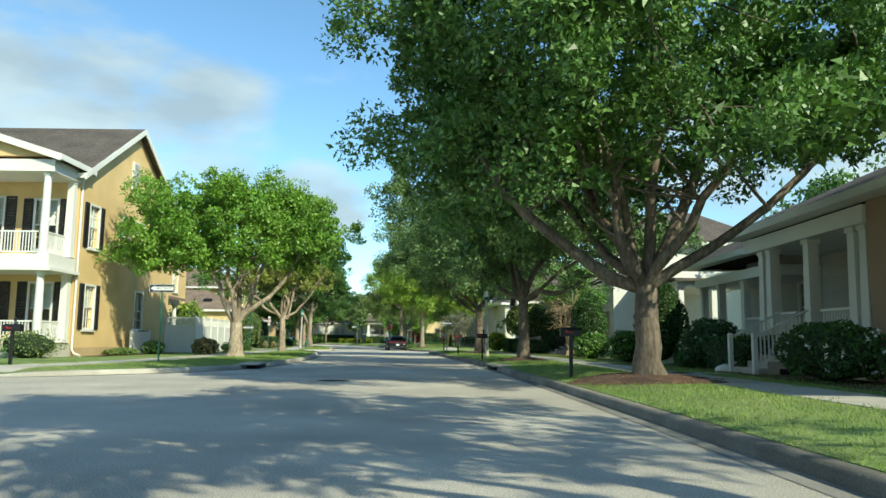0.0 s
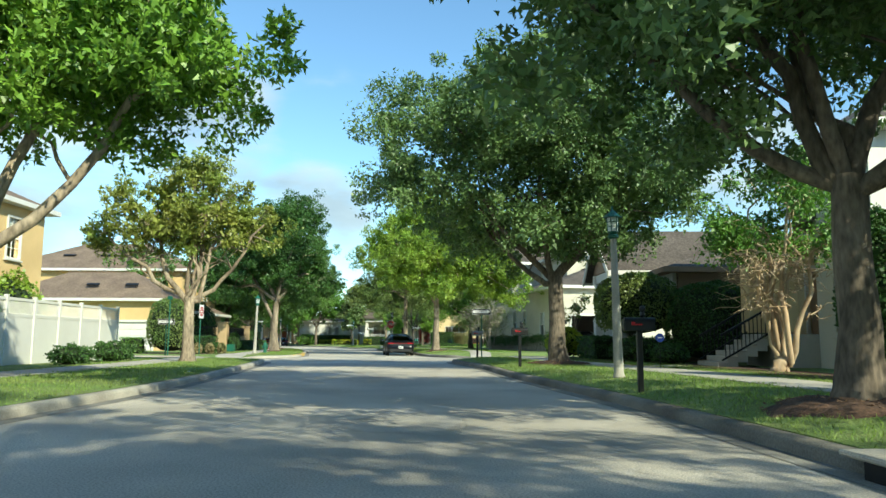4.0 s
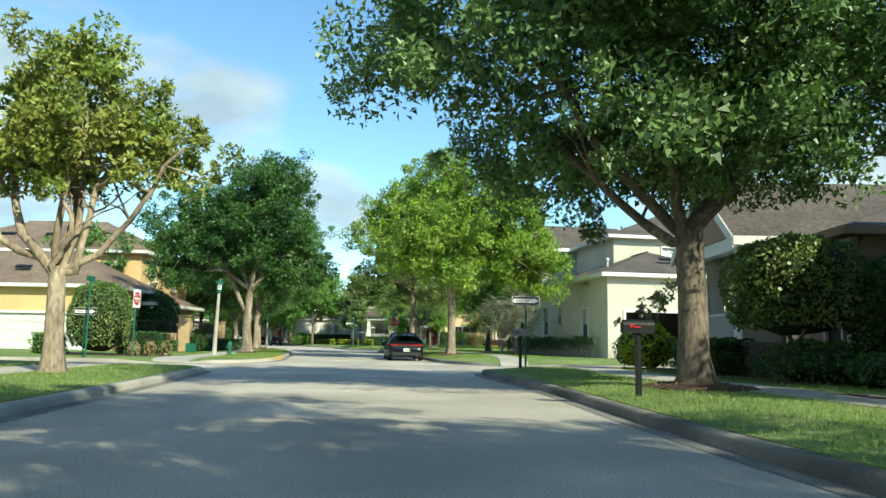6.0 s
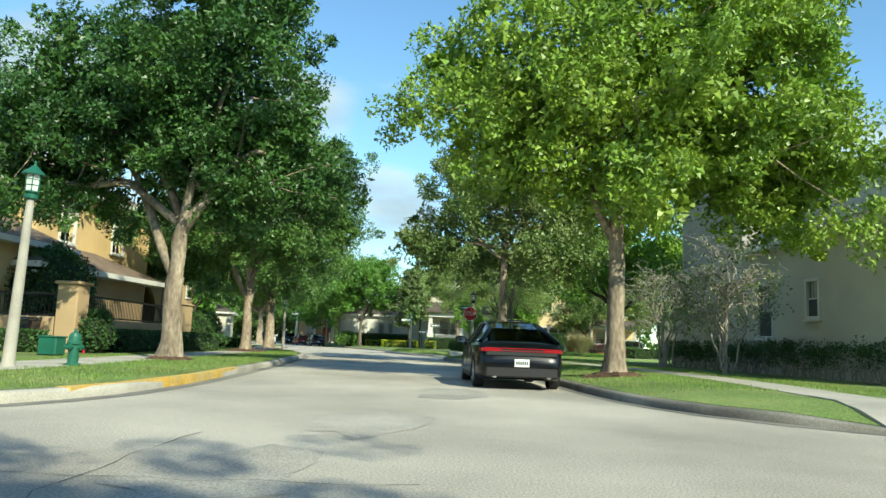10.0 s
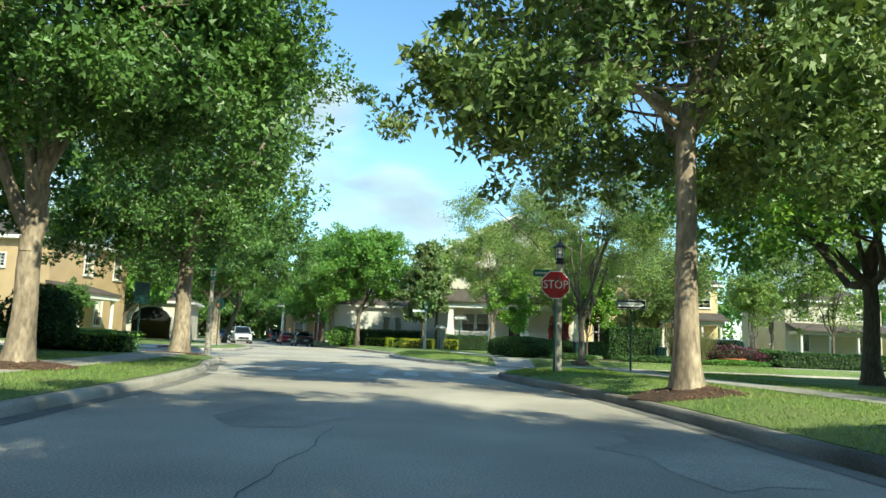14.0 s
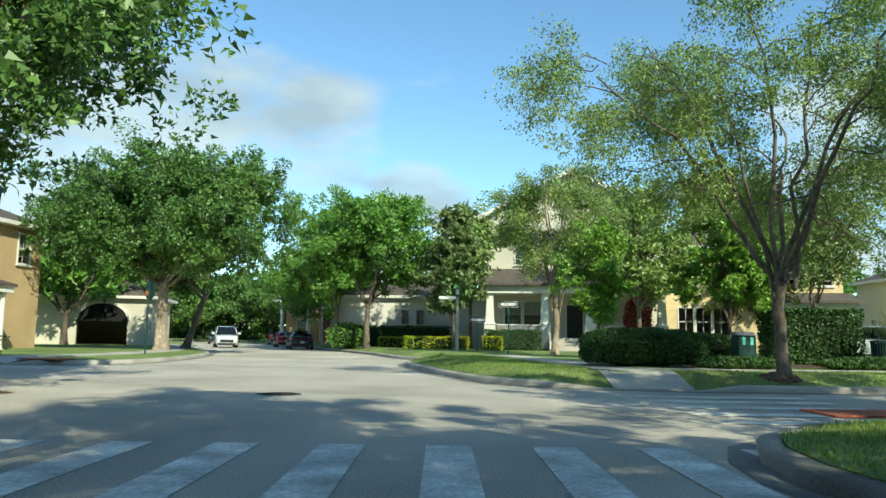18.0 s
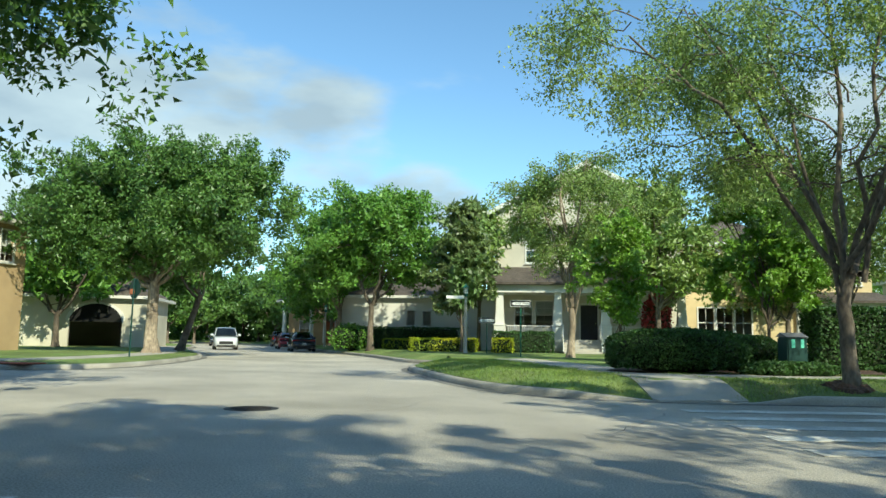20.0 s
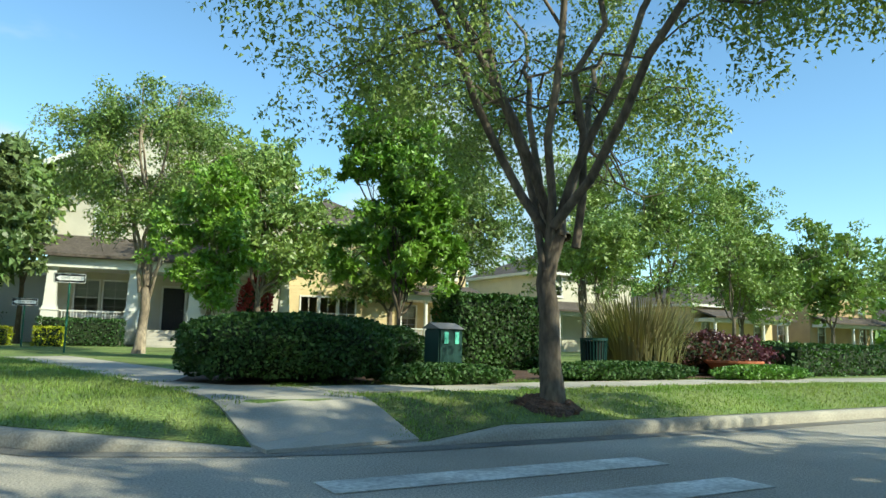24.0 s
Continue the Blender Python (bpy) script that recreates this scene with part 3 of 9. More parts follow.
def bent(r, a, b, wobble, n=6, sag=0.0):
    """A wandering line from a to b."""
    a, b = np.array(a, float), np.array(b, float)
    t = np.linspace(0, 1, n)[:, None]
    off = np.cumsum(r.normal(0, wobble, (n, 3)), 0)
    off -= t * off[-1]
    line = a + (b - a) * t + off
    line[:, 2] += sag * np.sin(np.pi * t[:, 0])
    line[0] = a
    return line


def leaves(r, centres, spread, per, size, flat=0.75, droop=0.0):
    """Pointed leaves round clump centres: spread is one radius per clump."""
    n = len(centres) * per
    c = np.repeat(centres, per, 0)
    s = np.repeat(spread, per)[:, None]
    g = r.normal(0, 1, (n, 3))
    g /= np.linalg.norm(g, axis=1)[:, None]
    g *= r.uniform(0.25, 1.0, (n, 1)) ** 0.6
    p = c + g * s * np.array([1, 1, flat])
    axis = r.normal(0, 1, (n, 3)) + g * 0.8 + np.array([0, 0, -droop])
    axis /= np.linalg.norm(axis, axis=1)[:, None]
    other = np.cross(axis, r.normal(0, 1, (n, 3)))
    other /= np.linalg.norm(other, axis=1)[:, None]
    L = size * r.uniform(0.6, 1.35, (n, 1))
    w = L * 0.45
    v = np.stack([p - other * w * 0.75, p + other * w * 0.75, p + axis * L], 1).reshape(-1, 3)
    return v, np.arange(3 * n).reshape(-1, 3)


def tree(name, label, at, lobes, fork, trunk, leaf_mat, bark, seed, clumps=330, per=70, size=0.16, lean=(0, 0), limbs=5, spray=0.95, category="tree", group="", droop=0.0, inner=0.35, twigs=60, leader=0.0):
    """A tree: a flared trunk to the fork, limbs into the lobes of its crown, twigs, and clumps of leaves.
    lobes: (x, y, z, rx, ry, rz) from the base; fork: height of the first fork; trunk: radius at breast height;
    leader: how far the main stem goes on above the fork before it divides."""
    trunk, per, clumps, size = trunk * 0.80, int(per * 0.86), int(clumps * 1.3), size * 1.09
    r = np.random.default_rng(seed)
    z0 = lawn_z(at[0], at[1])
    owner = thing(name, label, category, (at[0], at[1], z0), group=group)
    top = np.array([lean[0], lean[1], fork])
    line = bent(r, (0, 0, -0.15), top, trunk * 0.07, 9)
    hs = np.linspace(0, 1, 9)
    radii = trunk * (1.0 + 0.75 * np.exp(-hs * 9) - 0.18 * hs)
    v, f = tube(line, radii, 14)
    ang = np.arctan2(v[:, 1], v[:, 0])
    low = np.exp(-np.maximum(v[:, 2], 0) * 2.2)
    lump = 1 + 0.16 * low * np.sin(ang * 5 + seed) + 0.03 * np.sin(ang * 3 + v[:, 2] * 1.3)
    axis_xy = np.repeat(line[:, :2], 14, 0)
    v[:, :2] = axis_xy + (v[:, :2] - axis_xy) * lump[:, None]
    fast("trunk", v, f, bark, owner, smooth=True)
    lob = np.array(lobes, float)
    pieces, tips = [], []
    if leader:
        pieces.append(tube(bent(r, top - np.array([0, 0, 0.3]), top + np.array([0.1, 0, leader]), 0.03, 7), np.linspace(trunk * 0.80, trunk * 0.55, 7), 12))
    for k in range(limbs):
        c = lob[k % len(lob)]
        goal = c[:3] + r.uniform(-0.32, 0.32, 3) * c[3:]
        goal[2] = max(goal[2], fork + 1.7)
        start = top + np.array([0, 0, -r.uniform(0.0, 0.30) * min(1.5, fork * 0.4)])
        limb = bent(r, start, goal, 0.10, 9, sag=-0.12 * np.linalg.norm(goal - top) * r.uniform(0, 1))
        r0 = trunk * r.uniform(0.38, 0.60)
        if leader:
            start = start + np.array([0.1, 0, leader * 0.98 + 0.25]) if k > 1 else start
            mid = start + (goal - start) * 0.45 + np.array([0, 0, 0.18 * np.linalg.norm(goal - start)])
            limb = np.vstack([bent(r, start, mid, 0.06, 5)[:-1], bent(r, mid, goal, 0.08, 5)])
        pieces.append(tube(limb, np.linspace(r0, min(0.05, r0 * 0.35), 9), 8))
        for q in range(5):
            b = limb[r.integers(3, 8)]
            cc = lob[r.integers(len(lob))]
            g = b + (cc[:3] + r.uniform(-0.6, 0.6, 3) * cc[3:] - b) * r.uniform(0.4, 0.8)
            br = bent(r, b, g, 0.07, 6)
            pieces.append(tube(br, np.linspace(r0 * 0.32, min(0.022, r0 * 0.14), 6), 5))
            tips.append(br)
    v, f = join(pieces)
    fast("branching", v, f, bark, owner, smooth=True)
    # boughs on and inside the lobes, each a puff of several clumps
    size3 = np.maximum(lob[:, 3:] - np.array([0.38, 0.38, 0.20]) * spray, lob[:, 3:] * 0.5)
    lob[:, 2] -= 0.35 * spray
    weight = (size3[:, 0] * size3[:, 1] * size3[:, 2]) ** 0.67
    boughs = max(8, clumps * 11 // 40)
    pick = r.choice(len(lob), boughs, p=weight / weight.sum())
    d = r.normal(0, 1, (boughs, 3))
    d /= np.linalg.norm(d, axis=1)[:, None]
    rad = r.uniform(0, 1, (boughs, 1)) ** inner
    rough = 1 + 0.12 * np.sin(d[:, :1] * 5 + pick[:, None] * 2 + seed) * np.cos(d[:, 2:] * 4 + d[:, 1:2] * 3)
    b = lob[pick, :3] + d * rad * rough * size3[pick]
    c = np.repeat(b, 4, 0) + r.normal(0, 0.55 * spray, (boughs * 4, 3)) * np.array([1, 1, 0.75])
    deep = np.repeat(rad[:, 0] < 0.66, 4)
    keep = c[:, 2] > fork * 0.62
    c, deep = c[keep], deep[keep]
    spread = r.uniform(0.22, 0.78, len(c)) * spray
    inside = size * 1.5
    v, f = join([leaves(r, c[~deep], spread[~deep], per, size, 0.8, droop), leaves(r, c[deep], spread[deep] * 1.2, max(6, per * 2 // 3), inside, 0.8, droop)])
    fast("crown", v, f, leaf_mat, owner, "")
    if twigs:
        pieces = []
        nodes = np.vstack(tips)
        for q in r.choice(len(c), min(twigs, len(c)), replace=False):
            k = np.argmin(((nodes - c[q]) ** 2).sum(1))
            pieces.append(tube(bent(r, nodes[k], c[q], 0.05, 4), np.linspace(0.024, 0.008, 4), 4))
        v, f = join(pieces)
        tagged(fast("twig_tangle", v, f, bark, owner), kind="stuff")
    return owner


def vase_tree(name, label, at, fork, trunk, height, width, leaf_mat, bark, seed, limbs=9, per=60, size=0.10, spray=0.5, skirt=0.45, category="tree", thin=1.0, bare=0.25):
    """A many-limbed tree that opens like a vase: every limb forks into branches and twigs that carry hanging sprays of leaves."""
    r = np.random.default_rng(seed)
    owner = thing(name, label, category, (at[0], at[1], lawn_z(at[0], at[1])))
    line = bent(r, (0, 0, -0.15), (0.1, 0, fork), trunk * 0.25, 8)
    hs = np.linspace(0, 1, 8)
    v, f = tube(line, trunk * (1 + 0.6 * np.exp(-hs * 8) - 0.12 * hs), 12)
    fast("trunk", v, f, bark, owner, smooth=True)
    twig, tips = [], []

    def grow(a, b, rise, r0, r1, n):
        """A limb that leaves upright and bends outward to its end."""
        t = np.linspace(0, 1, n)[:, None]
        a, b = np.array(a, float), np.array(b, float)
        mid = a * 0.5 + b * 0.5 + np.array([0, 0, rise])
        q = a * (1 - t) ** 2 + mid * 2 * t * (1 - t) + b * t ** 2
        off = np.cumsum(r.normal(0, 0.11, (n, 3)), 0)
        return q + (off - t * off[-1]), np.linspace(r0, r1, n)

    for k in range(limbs):
        ang = 2 * math.pi * (k + r.uniform(-0.3, 0.3)) / limbs
        out = width * r.uniform(0.50, 0.82) if k % 3 else width * r.uniform(0.1, 0.3)
        z = fork + (height - fork) * (0.92 - 0.50 * (out / width) ** 2) * r.uniform(0.85, 1.0)
        q, rr = grow((0.1, 0, fork - r.uniform(0, 0.35)), (out * math.cos(ang), out * math.sin(ang), z), 0.9, trunk * r.uniform(0.34, 0.50), 0.02, 11)
        v, f = tube(q, rr, 7)
        fast("limb", v, f, bark, owner, smooth=True)
        for j in range(9):
            i = int(r.integers(3, 11))
            s = q[min(i, 10)]
            a2 = ang + r.normal(0, 0.8)
            reach = r.uniform(0.22, 0.52) * width * (1 - 0.35 * (i / 10))
            goal = s + np.array([math.cos(a2) * reach, math.sin(a2) * reach, r.uniform(-0.25, 0.55) * reach + 0.3 if out < 0.5 * width else r.uniform(-0.65, 0.20) * reach])
            goal[2] = min(goal[2], height)
            far = np.hypot(goal[0], goal[1]) / width
            if far > 1:
                goal[:2] /= far
            q2, r2 = grow(s, goal, 0.35, max(0.016, rr[min(i, 10)] * 0.55), 0.010, 7)
            twig.append(tube(q2, r2, 5))
            for m in range(4):
                s2 = q2[int(r.integers(2, 7))]
                a3 = a2 + r.normal(0, 1.0)
                g2 = s2 + np.array([math.cos(a3), math.sin(a3), r.uniform(-0.35, 0.5)]) * r.uniform(0.4, 1.0)
                g2[2] = min(g2[2], height)
                q3, r3 = grow(s2, g2, 0.12, 0.010, 0.004, 4)
                twig.append(tube(q3, r3, 4))
                tips += [q3[-1], q3[2]]
            tips += [q2[-1], q2[5], q2[3]]
    v, f = join(twig)
    tagged(fast("twig_tangle", v, f, bark, owner, smooth=True), kind="stuff")
    c = np.array(tips)
    c = c[(c[:, 2] > fork + (height - fork) * bare) & (np.hypot(c[:, 0], c[:, 1]) + 0.45 * (c[:, 2] - fork) > 0.42 * width)]
    c = c[r.uniform(0, 1, len(c)) < thin]
    hang = np.repeat(c, 2, 0)
    hang[1::2, 2] -= r.uniform(0.15, skirt, len(c))
    v, f = leaves(r, hang, r.uniform(0.45, 1.0, len(hang)) * spray, per, size, 0.6, 0.8)
    fast("crown", v, f, leaf_mat, owner)
    return owner


def shrub(name, label, at, size3, mat, seed, n=2600, leaf=0.075, category="shrub", shape=2.0, body=None, group="", turn=0.0, loose=0.10, flowers=0, stem=0.0):
    """A shrub or clipped hedge: a solid core, coloured near-black for the shade inside, under a skin of leaves. shape:
    2 is round, larger is boxier.
    """
    r = np.random.default_rng(seed)
    owner = thing(name, label, category, (at[0], at[1], lawn_z(at[0], at[1]) - 0.02), turn, group)
    d = r.normal(0, 1, (n, 3))
    if shape > 3:
        hx, hy, hz = size3
        areas = np.array([hy * hz, hx * hz, hx * hy])
        face = r.choice(3, n, p=areas / areas.sum())
        d = r.uniform(-1, 1, (n, 3))
        d[np.arange(n), face] = np.sign(r.uniform(-1, 1, n))
        d[(face == 2), 2] = 1
    else:
        d /= (np.abs(d) ** shape).sum(1)[:, None] ** (1 / shape)
        d[:, 2] = np.where(d[:, 2] < -0.75, -d[:, 2], d[:, 2])
    bump = 1 + loose * np.sin(d[:, :1] * 6 + seed) * np.sin(d[:, 1:2] * 7 + d[:, 2:] * 5) + r.normal(0, loose * 0.35, (n, 1))
    half = np.array(size3) / 2
    p = d * bump * half + np.array([0, 0, half[2]])
    p[:, 2] = np.maximum(p[:, 2], 0.03) + stem
    axis = r.normal(0, 1, (n, 3)) + d * 0.7
    axis /= np.linalg.norm(axis, axis=1)[:, None]
    other = np.cross(axis, r.normal(0, 1, (n, 3)))
    other /= np.linalg.norm(other, axis=1)[:, None]
    L = leaf * r.uniform(0.6, 1.4, (n, 1))
    w = L * 0.42
    v = np.stack([p - axis * L * 0.5, p + other * w, p + axis * L * 0.5, p - other * w], 1).reshape(-1, 3)
    fast("foliage", v, np.arange(4 * n).reshape(-1, 4), mat, owner)
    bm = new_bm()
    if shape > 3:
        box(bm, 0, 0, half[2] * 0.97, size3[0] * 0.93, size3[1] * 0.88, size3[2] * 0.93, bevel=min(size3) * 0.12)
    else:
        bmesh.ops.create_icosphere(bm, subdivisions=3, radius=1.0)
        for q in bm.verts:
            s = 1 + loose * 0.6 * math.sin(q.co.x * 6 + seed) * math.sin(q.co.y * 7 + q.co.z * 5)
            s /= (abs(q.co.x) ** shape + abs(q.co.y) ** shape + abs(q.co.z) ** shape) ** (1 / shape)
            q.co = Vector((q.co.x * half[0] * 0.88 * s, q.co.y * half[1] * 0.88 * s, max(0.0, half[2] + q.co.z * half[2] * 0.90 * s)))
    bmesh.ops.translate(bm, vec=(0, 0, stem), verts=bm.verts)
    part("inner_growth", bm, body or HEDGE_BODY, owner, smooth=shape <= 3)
    for k in range(5 if stem else 0):
        line = bent(r, (r.normal(0, 0.10), r.normal(0, 0.10), -0.05), (r.normal(0, 0.45), r.normal(0, 0.45), stem + 0.5), 0.05, 6)
        v, f = tube(line, np.linspace(0.05, 0.03, 6), 6)
        fast("stem", v, f, BARK, owner, smooth=True)
    if flowers:
        idx = r.choice(n, flowers, replace=False)
        v, f = leaves(r, p[idx] * 1.02, np.full(flowers, 0.05), 6, 0.07)
        fast("blossoms", v, f, PETAL, owner, "small white blossoms")
    return owner


# near-black green: the shade among the inner twigs is put into this colour
HEDGE_BODY = material("shaded_shrub_core", (0.018, 0.032, 0.010), 0.95, spread=0.4, grain=0.5, scale=6, fine=30, bump=1.0, bump_scale=25)

oak = "broad shade tree with dark green crown in the mown verge"
# right-hand verge, in the order of the street
tree("oak_tree", "massive oak with forked mossy trunk and dense dark crown", (4.35, 16.6), [(-2.9, 0, 8.6, 4.7, 5, 3.4), (2.4, 1, 8.2, 4.6, 5, 3.3), (0, -1, 11.6, 5.0, 5, 3.2), (-4.4, 0.5, 6.4, 2.6, 3.2, 1.6), (-2.2, -1.2, 5.3, 3.6, 3.2, 1.6), (2.4, -2.4, 5.6, 2.8, 2.6, 1.3), (-2.0, 2.6, 4.9, 3.6, 3.0, 1.5), (4.4, -1, 7.2, 3.0, 3.4, 1.8), (-1.4, 3.2, 6.6, 3.4, 3, 1.8), (-1.5, -4, 7.8, 3, 3, 2.4)], 2.2, 0.37, OAK_LEAF, BARK, 3, clumps=880, per=165, size=0.112, limbs=9, group="street trees on the right verge")
tree("oak_tree", "oak with pale scarred trunk and dense dark crown", (3.4, 31.9), [(-2.6, 0, 8.0, 3.4, 4.4, 3.4), (2.2, 0.3, 7.4, 3.7, 4.2, 2.8), (-0.4, 0, 10.2, 3.8, 4.2, 2.4), (-4.2, 0, 7.4, 2.2, 3.2, 2.0), (0.6, -0.6, 5.6, 3.6, 3.2, 1.3), (3.2, -3.4, 4.9, 3.2, 2.6, 1.5), (5.0, -3.0, 5.4, 2.6, 2.6, 1.6), (-1.8, -1.0, 5.0, 2.8, 3.0, 1.5), (-1.2, 1.6, 4.8, 2.8, 2.4, 1.2), (2.4, -2.5, 8.6, 3.0, 3, 2.4), (0, -3, 6.6, 3.4, 2.6, 1.8)], 2.7, 0.30, GREY_OAK_LEAF, BARK, 5, clumps=620, per=201, size=0.100, limbs=7, group="street trees on the right verge")
tree("oak_tree", "oak with two-limbed dark trunk and dense crown", (2.45, 48.0), [(-3.8, -0.5, 7.4, 3.2, 3.8, 2.4), (1.8, 0, 6.6, 4, 4.2, 2.4), (-0.8, -0.4, 8.9, 4.4, 4.4, 2.2), (3.0, 0.6, 7.6, 3.0, 3.2, 1.9), (-2.2, 0.8, 5.4, 2.6, 3.2, 1.4), (0.4, -0.6, 4.9, 2.2, 2.4, 1.1), (2.2, 0.6, 5.9, 2.6, 2.6, 1.2), (0.2, -2.4, 5.4, 2.6, 1.8, 1.2), (-0.6, 3.0, 5.0, 2.2, 2.2, 1.1)], 2.9, 0.36, GREY_OAK_LEAF, BARK, 8, clumps=740, per=201, size=0.100, limbs=6, lean=(-0.1, 0), group="street trees on the right verge")
tree("shade_tree", "tall rounded tree with fresh yellow-green leaves and straight trunk", (-1.9, 75.8), [(-0.2, 0, 8.3, 4.2, 4.8, 3.2), (-2.8, 0, 7.2, 3.2, 4, 2.8), (2.5, 0, 6.8, 2.9, 4, 2.6), (4.4, 1, 5.0, 2.8, 3, 1.6), (3.2, 0, 8.0, 2.4, 3, 2.4), (-2.3, 0, 5.2, 1.9, 2.2, 1.2), (0, -1, 6.0, 4.2, 4, 2.2), (0.2, 0, 10.5, 2.9, 3, 1.5), (4.9, 0.4, 6.0, 2.2, 2.8, 1.6), (2.6, 0, 9.2, 2.6, 3, 2.0)], 3.7, 0.28, BRIGHT_LEAF, BARK_PALE, 11, clumps=900, per=150, size=0.110, limbs=9, leader=2.4, spray=0.80, inner=0.42, group="street trees on the right verge")
tree("shade_tree", "open tree with olive leaves and tall pale trunk", (-4.8, 90.9), [(0, 0, 8.6, 3.9, 4.0, 3.2), (-2.6, -0.5, 6.6, 2.7, 3, 2.2), (2.6, 0, 6.8, 2.8, 3, 2.4), (-3.4, -1, 5.0, 1.8, 1.9, 1.2), (0.5, 0, 11.8, 2.6, 2.8, 2.0), (2.6, 1.0, 4.9, 2.4, 2.6, 1.3), (-0.6, 2.4, 5.0, 2.4, 2.0, 1.3), (1.6, -1.4, 5.0, 2.2, 2.0, 1.3)], 4.9, 0.25, OLIVE_LEAF, BARK_PALE, 14, clumps=560, per=174, size=0.100, limbs=7, spray=0.8, group="street trees on the right verge")
tree("shade_tree", "wide lime-green tree with dark trunk on the side lawn", (1.4, 98.1), [(0, 0, 7.8, 5.0, 4.8, 3.4), (-3.2, 1.4, 6.2, 2.9, 3, 2.4), (3.2, 0, 6.2, 2.9, 3, 2.4), (-1.6, 4.0, 5.8, 3.0, 2.4, 2.2), (0, -2.4, 5.0, 3.8, 2.8, 1.5), (0.4, 0, 9.2, 3.2, 3, 1.3)], 2.8, 0.27, LIME_LEAF, BARK_DARK, 15, clumps=440, per=93, size=0.147, limbs=7, droop=0.5)
tree("oak_tree", "oak at the start of the street, casting shade on the road", (5.0, 1.2), [(-1, 0, 8.6, 5.0, 5.0, 3.2), (1.5, -1, 9.8, 4.4, 4.4, 2.8), (-3.0, 0.6, 7.2, 3.2, 3.6, 2.0)], 3.0, 0.32, OAK_LEAF, BARK, 17, clumps=320, per=45, size=0.2, limbs=6, twigs=0, group="street trees on the right verge")
tree("oak_tree", "oak at the start of the street behind the first one", (5.3, -14.3), [(-1, 0, 8.4, 4.6, 4.4, 3.2), (1.5, -1, 9.6, 4, 4, 2.6)], 3.0, 0.32, OAK_LEAF, BARK, 18, clumps=260, per=40, size=0.22, limbs=5, twigs=0, group="street trees on the right verge")
# left-hand verge
tree("shade_tree", "low spreading tree with flat-topped green crown and forked trunk", (-9.9, 35.7), [(-2.6, -0.6, 7.1, 2.9, 3.2, 2.2), (1.8, 0.6, 6.8, 3.4, 3.2, 2.0), (-1.0, 0, 8.0, 2.4, 2.2, 1.0), (3.9, 0.4, 6.5, 1.9, 2.0, 1.5), (0.2, 0, 5.5, 3.8, 2.8, 1.3), (-4.0, -0.5, 5.6, 1.7, 1.8, 1.3), (0.2, 0, 7.7, 2.8, 2.6, 1.2), (3.0, 0, 5.7, 2.4, 2.2, 1.0), (-2.4, -0.4, 5.4, 2.4, 2.4, 1.1)], 1.6, 0.42, LIME_LEAF, BARK_PALE, 21, clumps=700, per=126, size=0.112, limbs=5, spray=0.78, inner=0.42, group="street trees on the left verge")
tree("shade_tree", "thin-leaved tree with yellowish green crown and pale trunk", (-10.9, 51.0), [(-0.4, 0, 6.2, 2.6, 2.4, 1.5), (1.5, 0, 5.7, 1.7, 1.8, 1.3), (-2.3, 0, 5.7, 1.7, 1.8, 1.3), (0.2, 0, 7.1, 1.7, 1.7, 0.9), (2.5, 0, 5.1, 1.3, 1.4, 0.8), (-3.2, 0, 5.0, 1.2, 1.4, 0.8), (0.0, 0, 4.9, 2.2, 1.9, 0.9)], 2.3, 0.27, TAWNY_LEAF, BARK_PALE, 24, clumps=330, per=80, size=0.108, limbs=8, spray=0.5, group="street trees on the left verge")
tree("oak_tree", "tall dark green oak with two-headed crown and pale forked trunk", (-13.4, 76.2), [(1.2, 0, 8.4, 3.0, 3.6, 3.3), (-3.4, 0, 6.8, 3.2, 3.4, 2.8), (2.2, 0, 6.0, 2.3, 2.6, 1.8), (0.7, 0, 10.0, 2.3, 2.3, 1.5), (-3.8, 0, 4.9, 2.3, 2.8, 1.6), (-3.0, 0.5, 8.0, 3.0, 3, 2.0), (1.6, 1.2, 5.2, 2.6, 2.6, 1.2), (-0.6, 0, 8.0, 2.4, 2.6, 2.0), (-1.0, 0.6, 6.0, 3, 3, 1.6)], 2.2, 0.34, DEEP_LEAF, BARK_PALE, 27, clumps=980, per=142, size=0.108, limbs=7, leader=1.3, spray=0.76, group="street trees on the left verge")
tree("oak_tree", "full dark green oak with pale peeling trunk", (-16.6, 90.6), [(0, 0, 7.6, 4.4, 4.6, 3.2), (-2.8, 0, 6.2, 3, 3.4, 2.2), (2.8, 0, 6.2, 2.6, 3.2, 2.6), (0.4, 0, 9.9, 3.4, 3.6, 2.0), (1.8, -1.0, 5.8, 3.2, 3.0, 1.3), (-2.6, 1.4, 5.3, 3.2, 3.0, 1.2), (3.0, 0, 8.0, 2.2, 3.0, 2.4)], 2.4, 0.29, OAK_LEAF, BARK_PALE, 31, clumps=640, per=201, size=0.100, limbs=7, leader=1.0, group="street trees on the left verge")
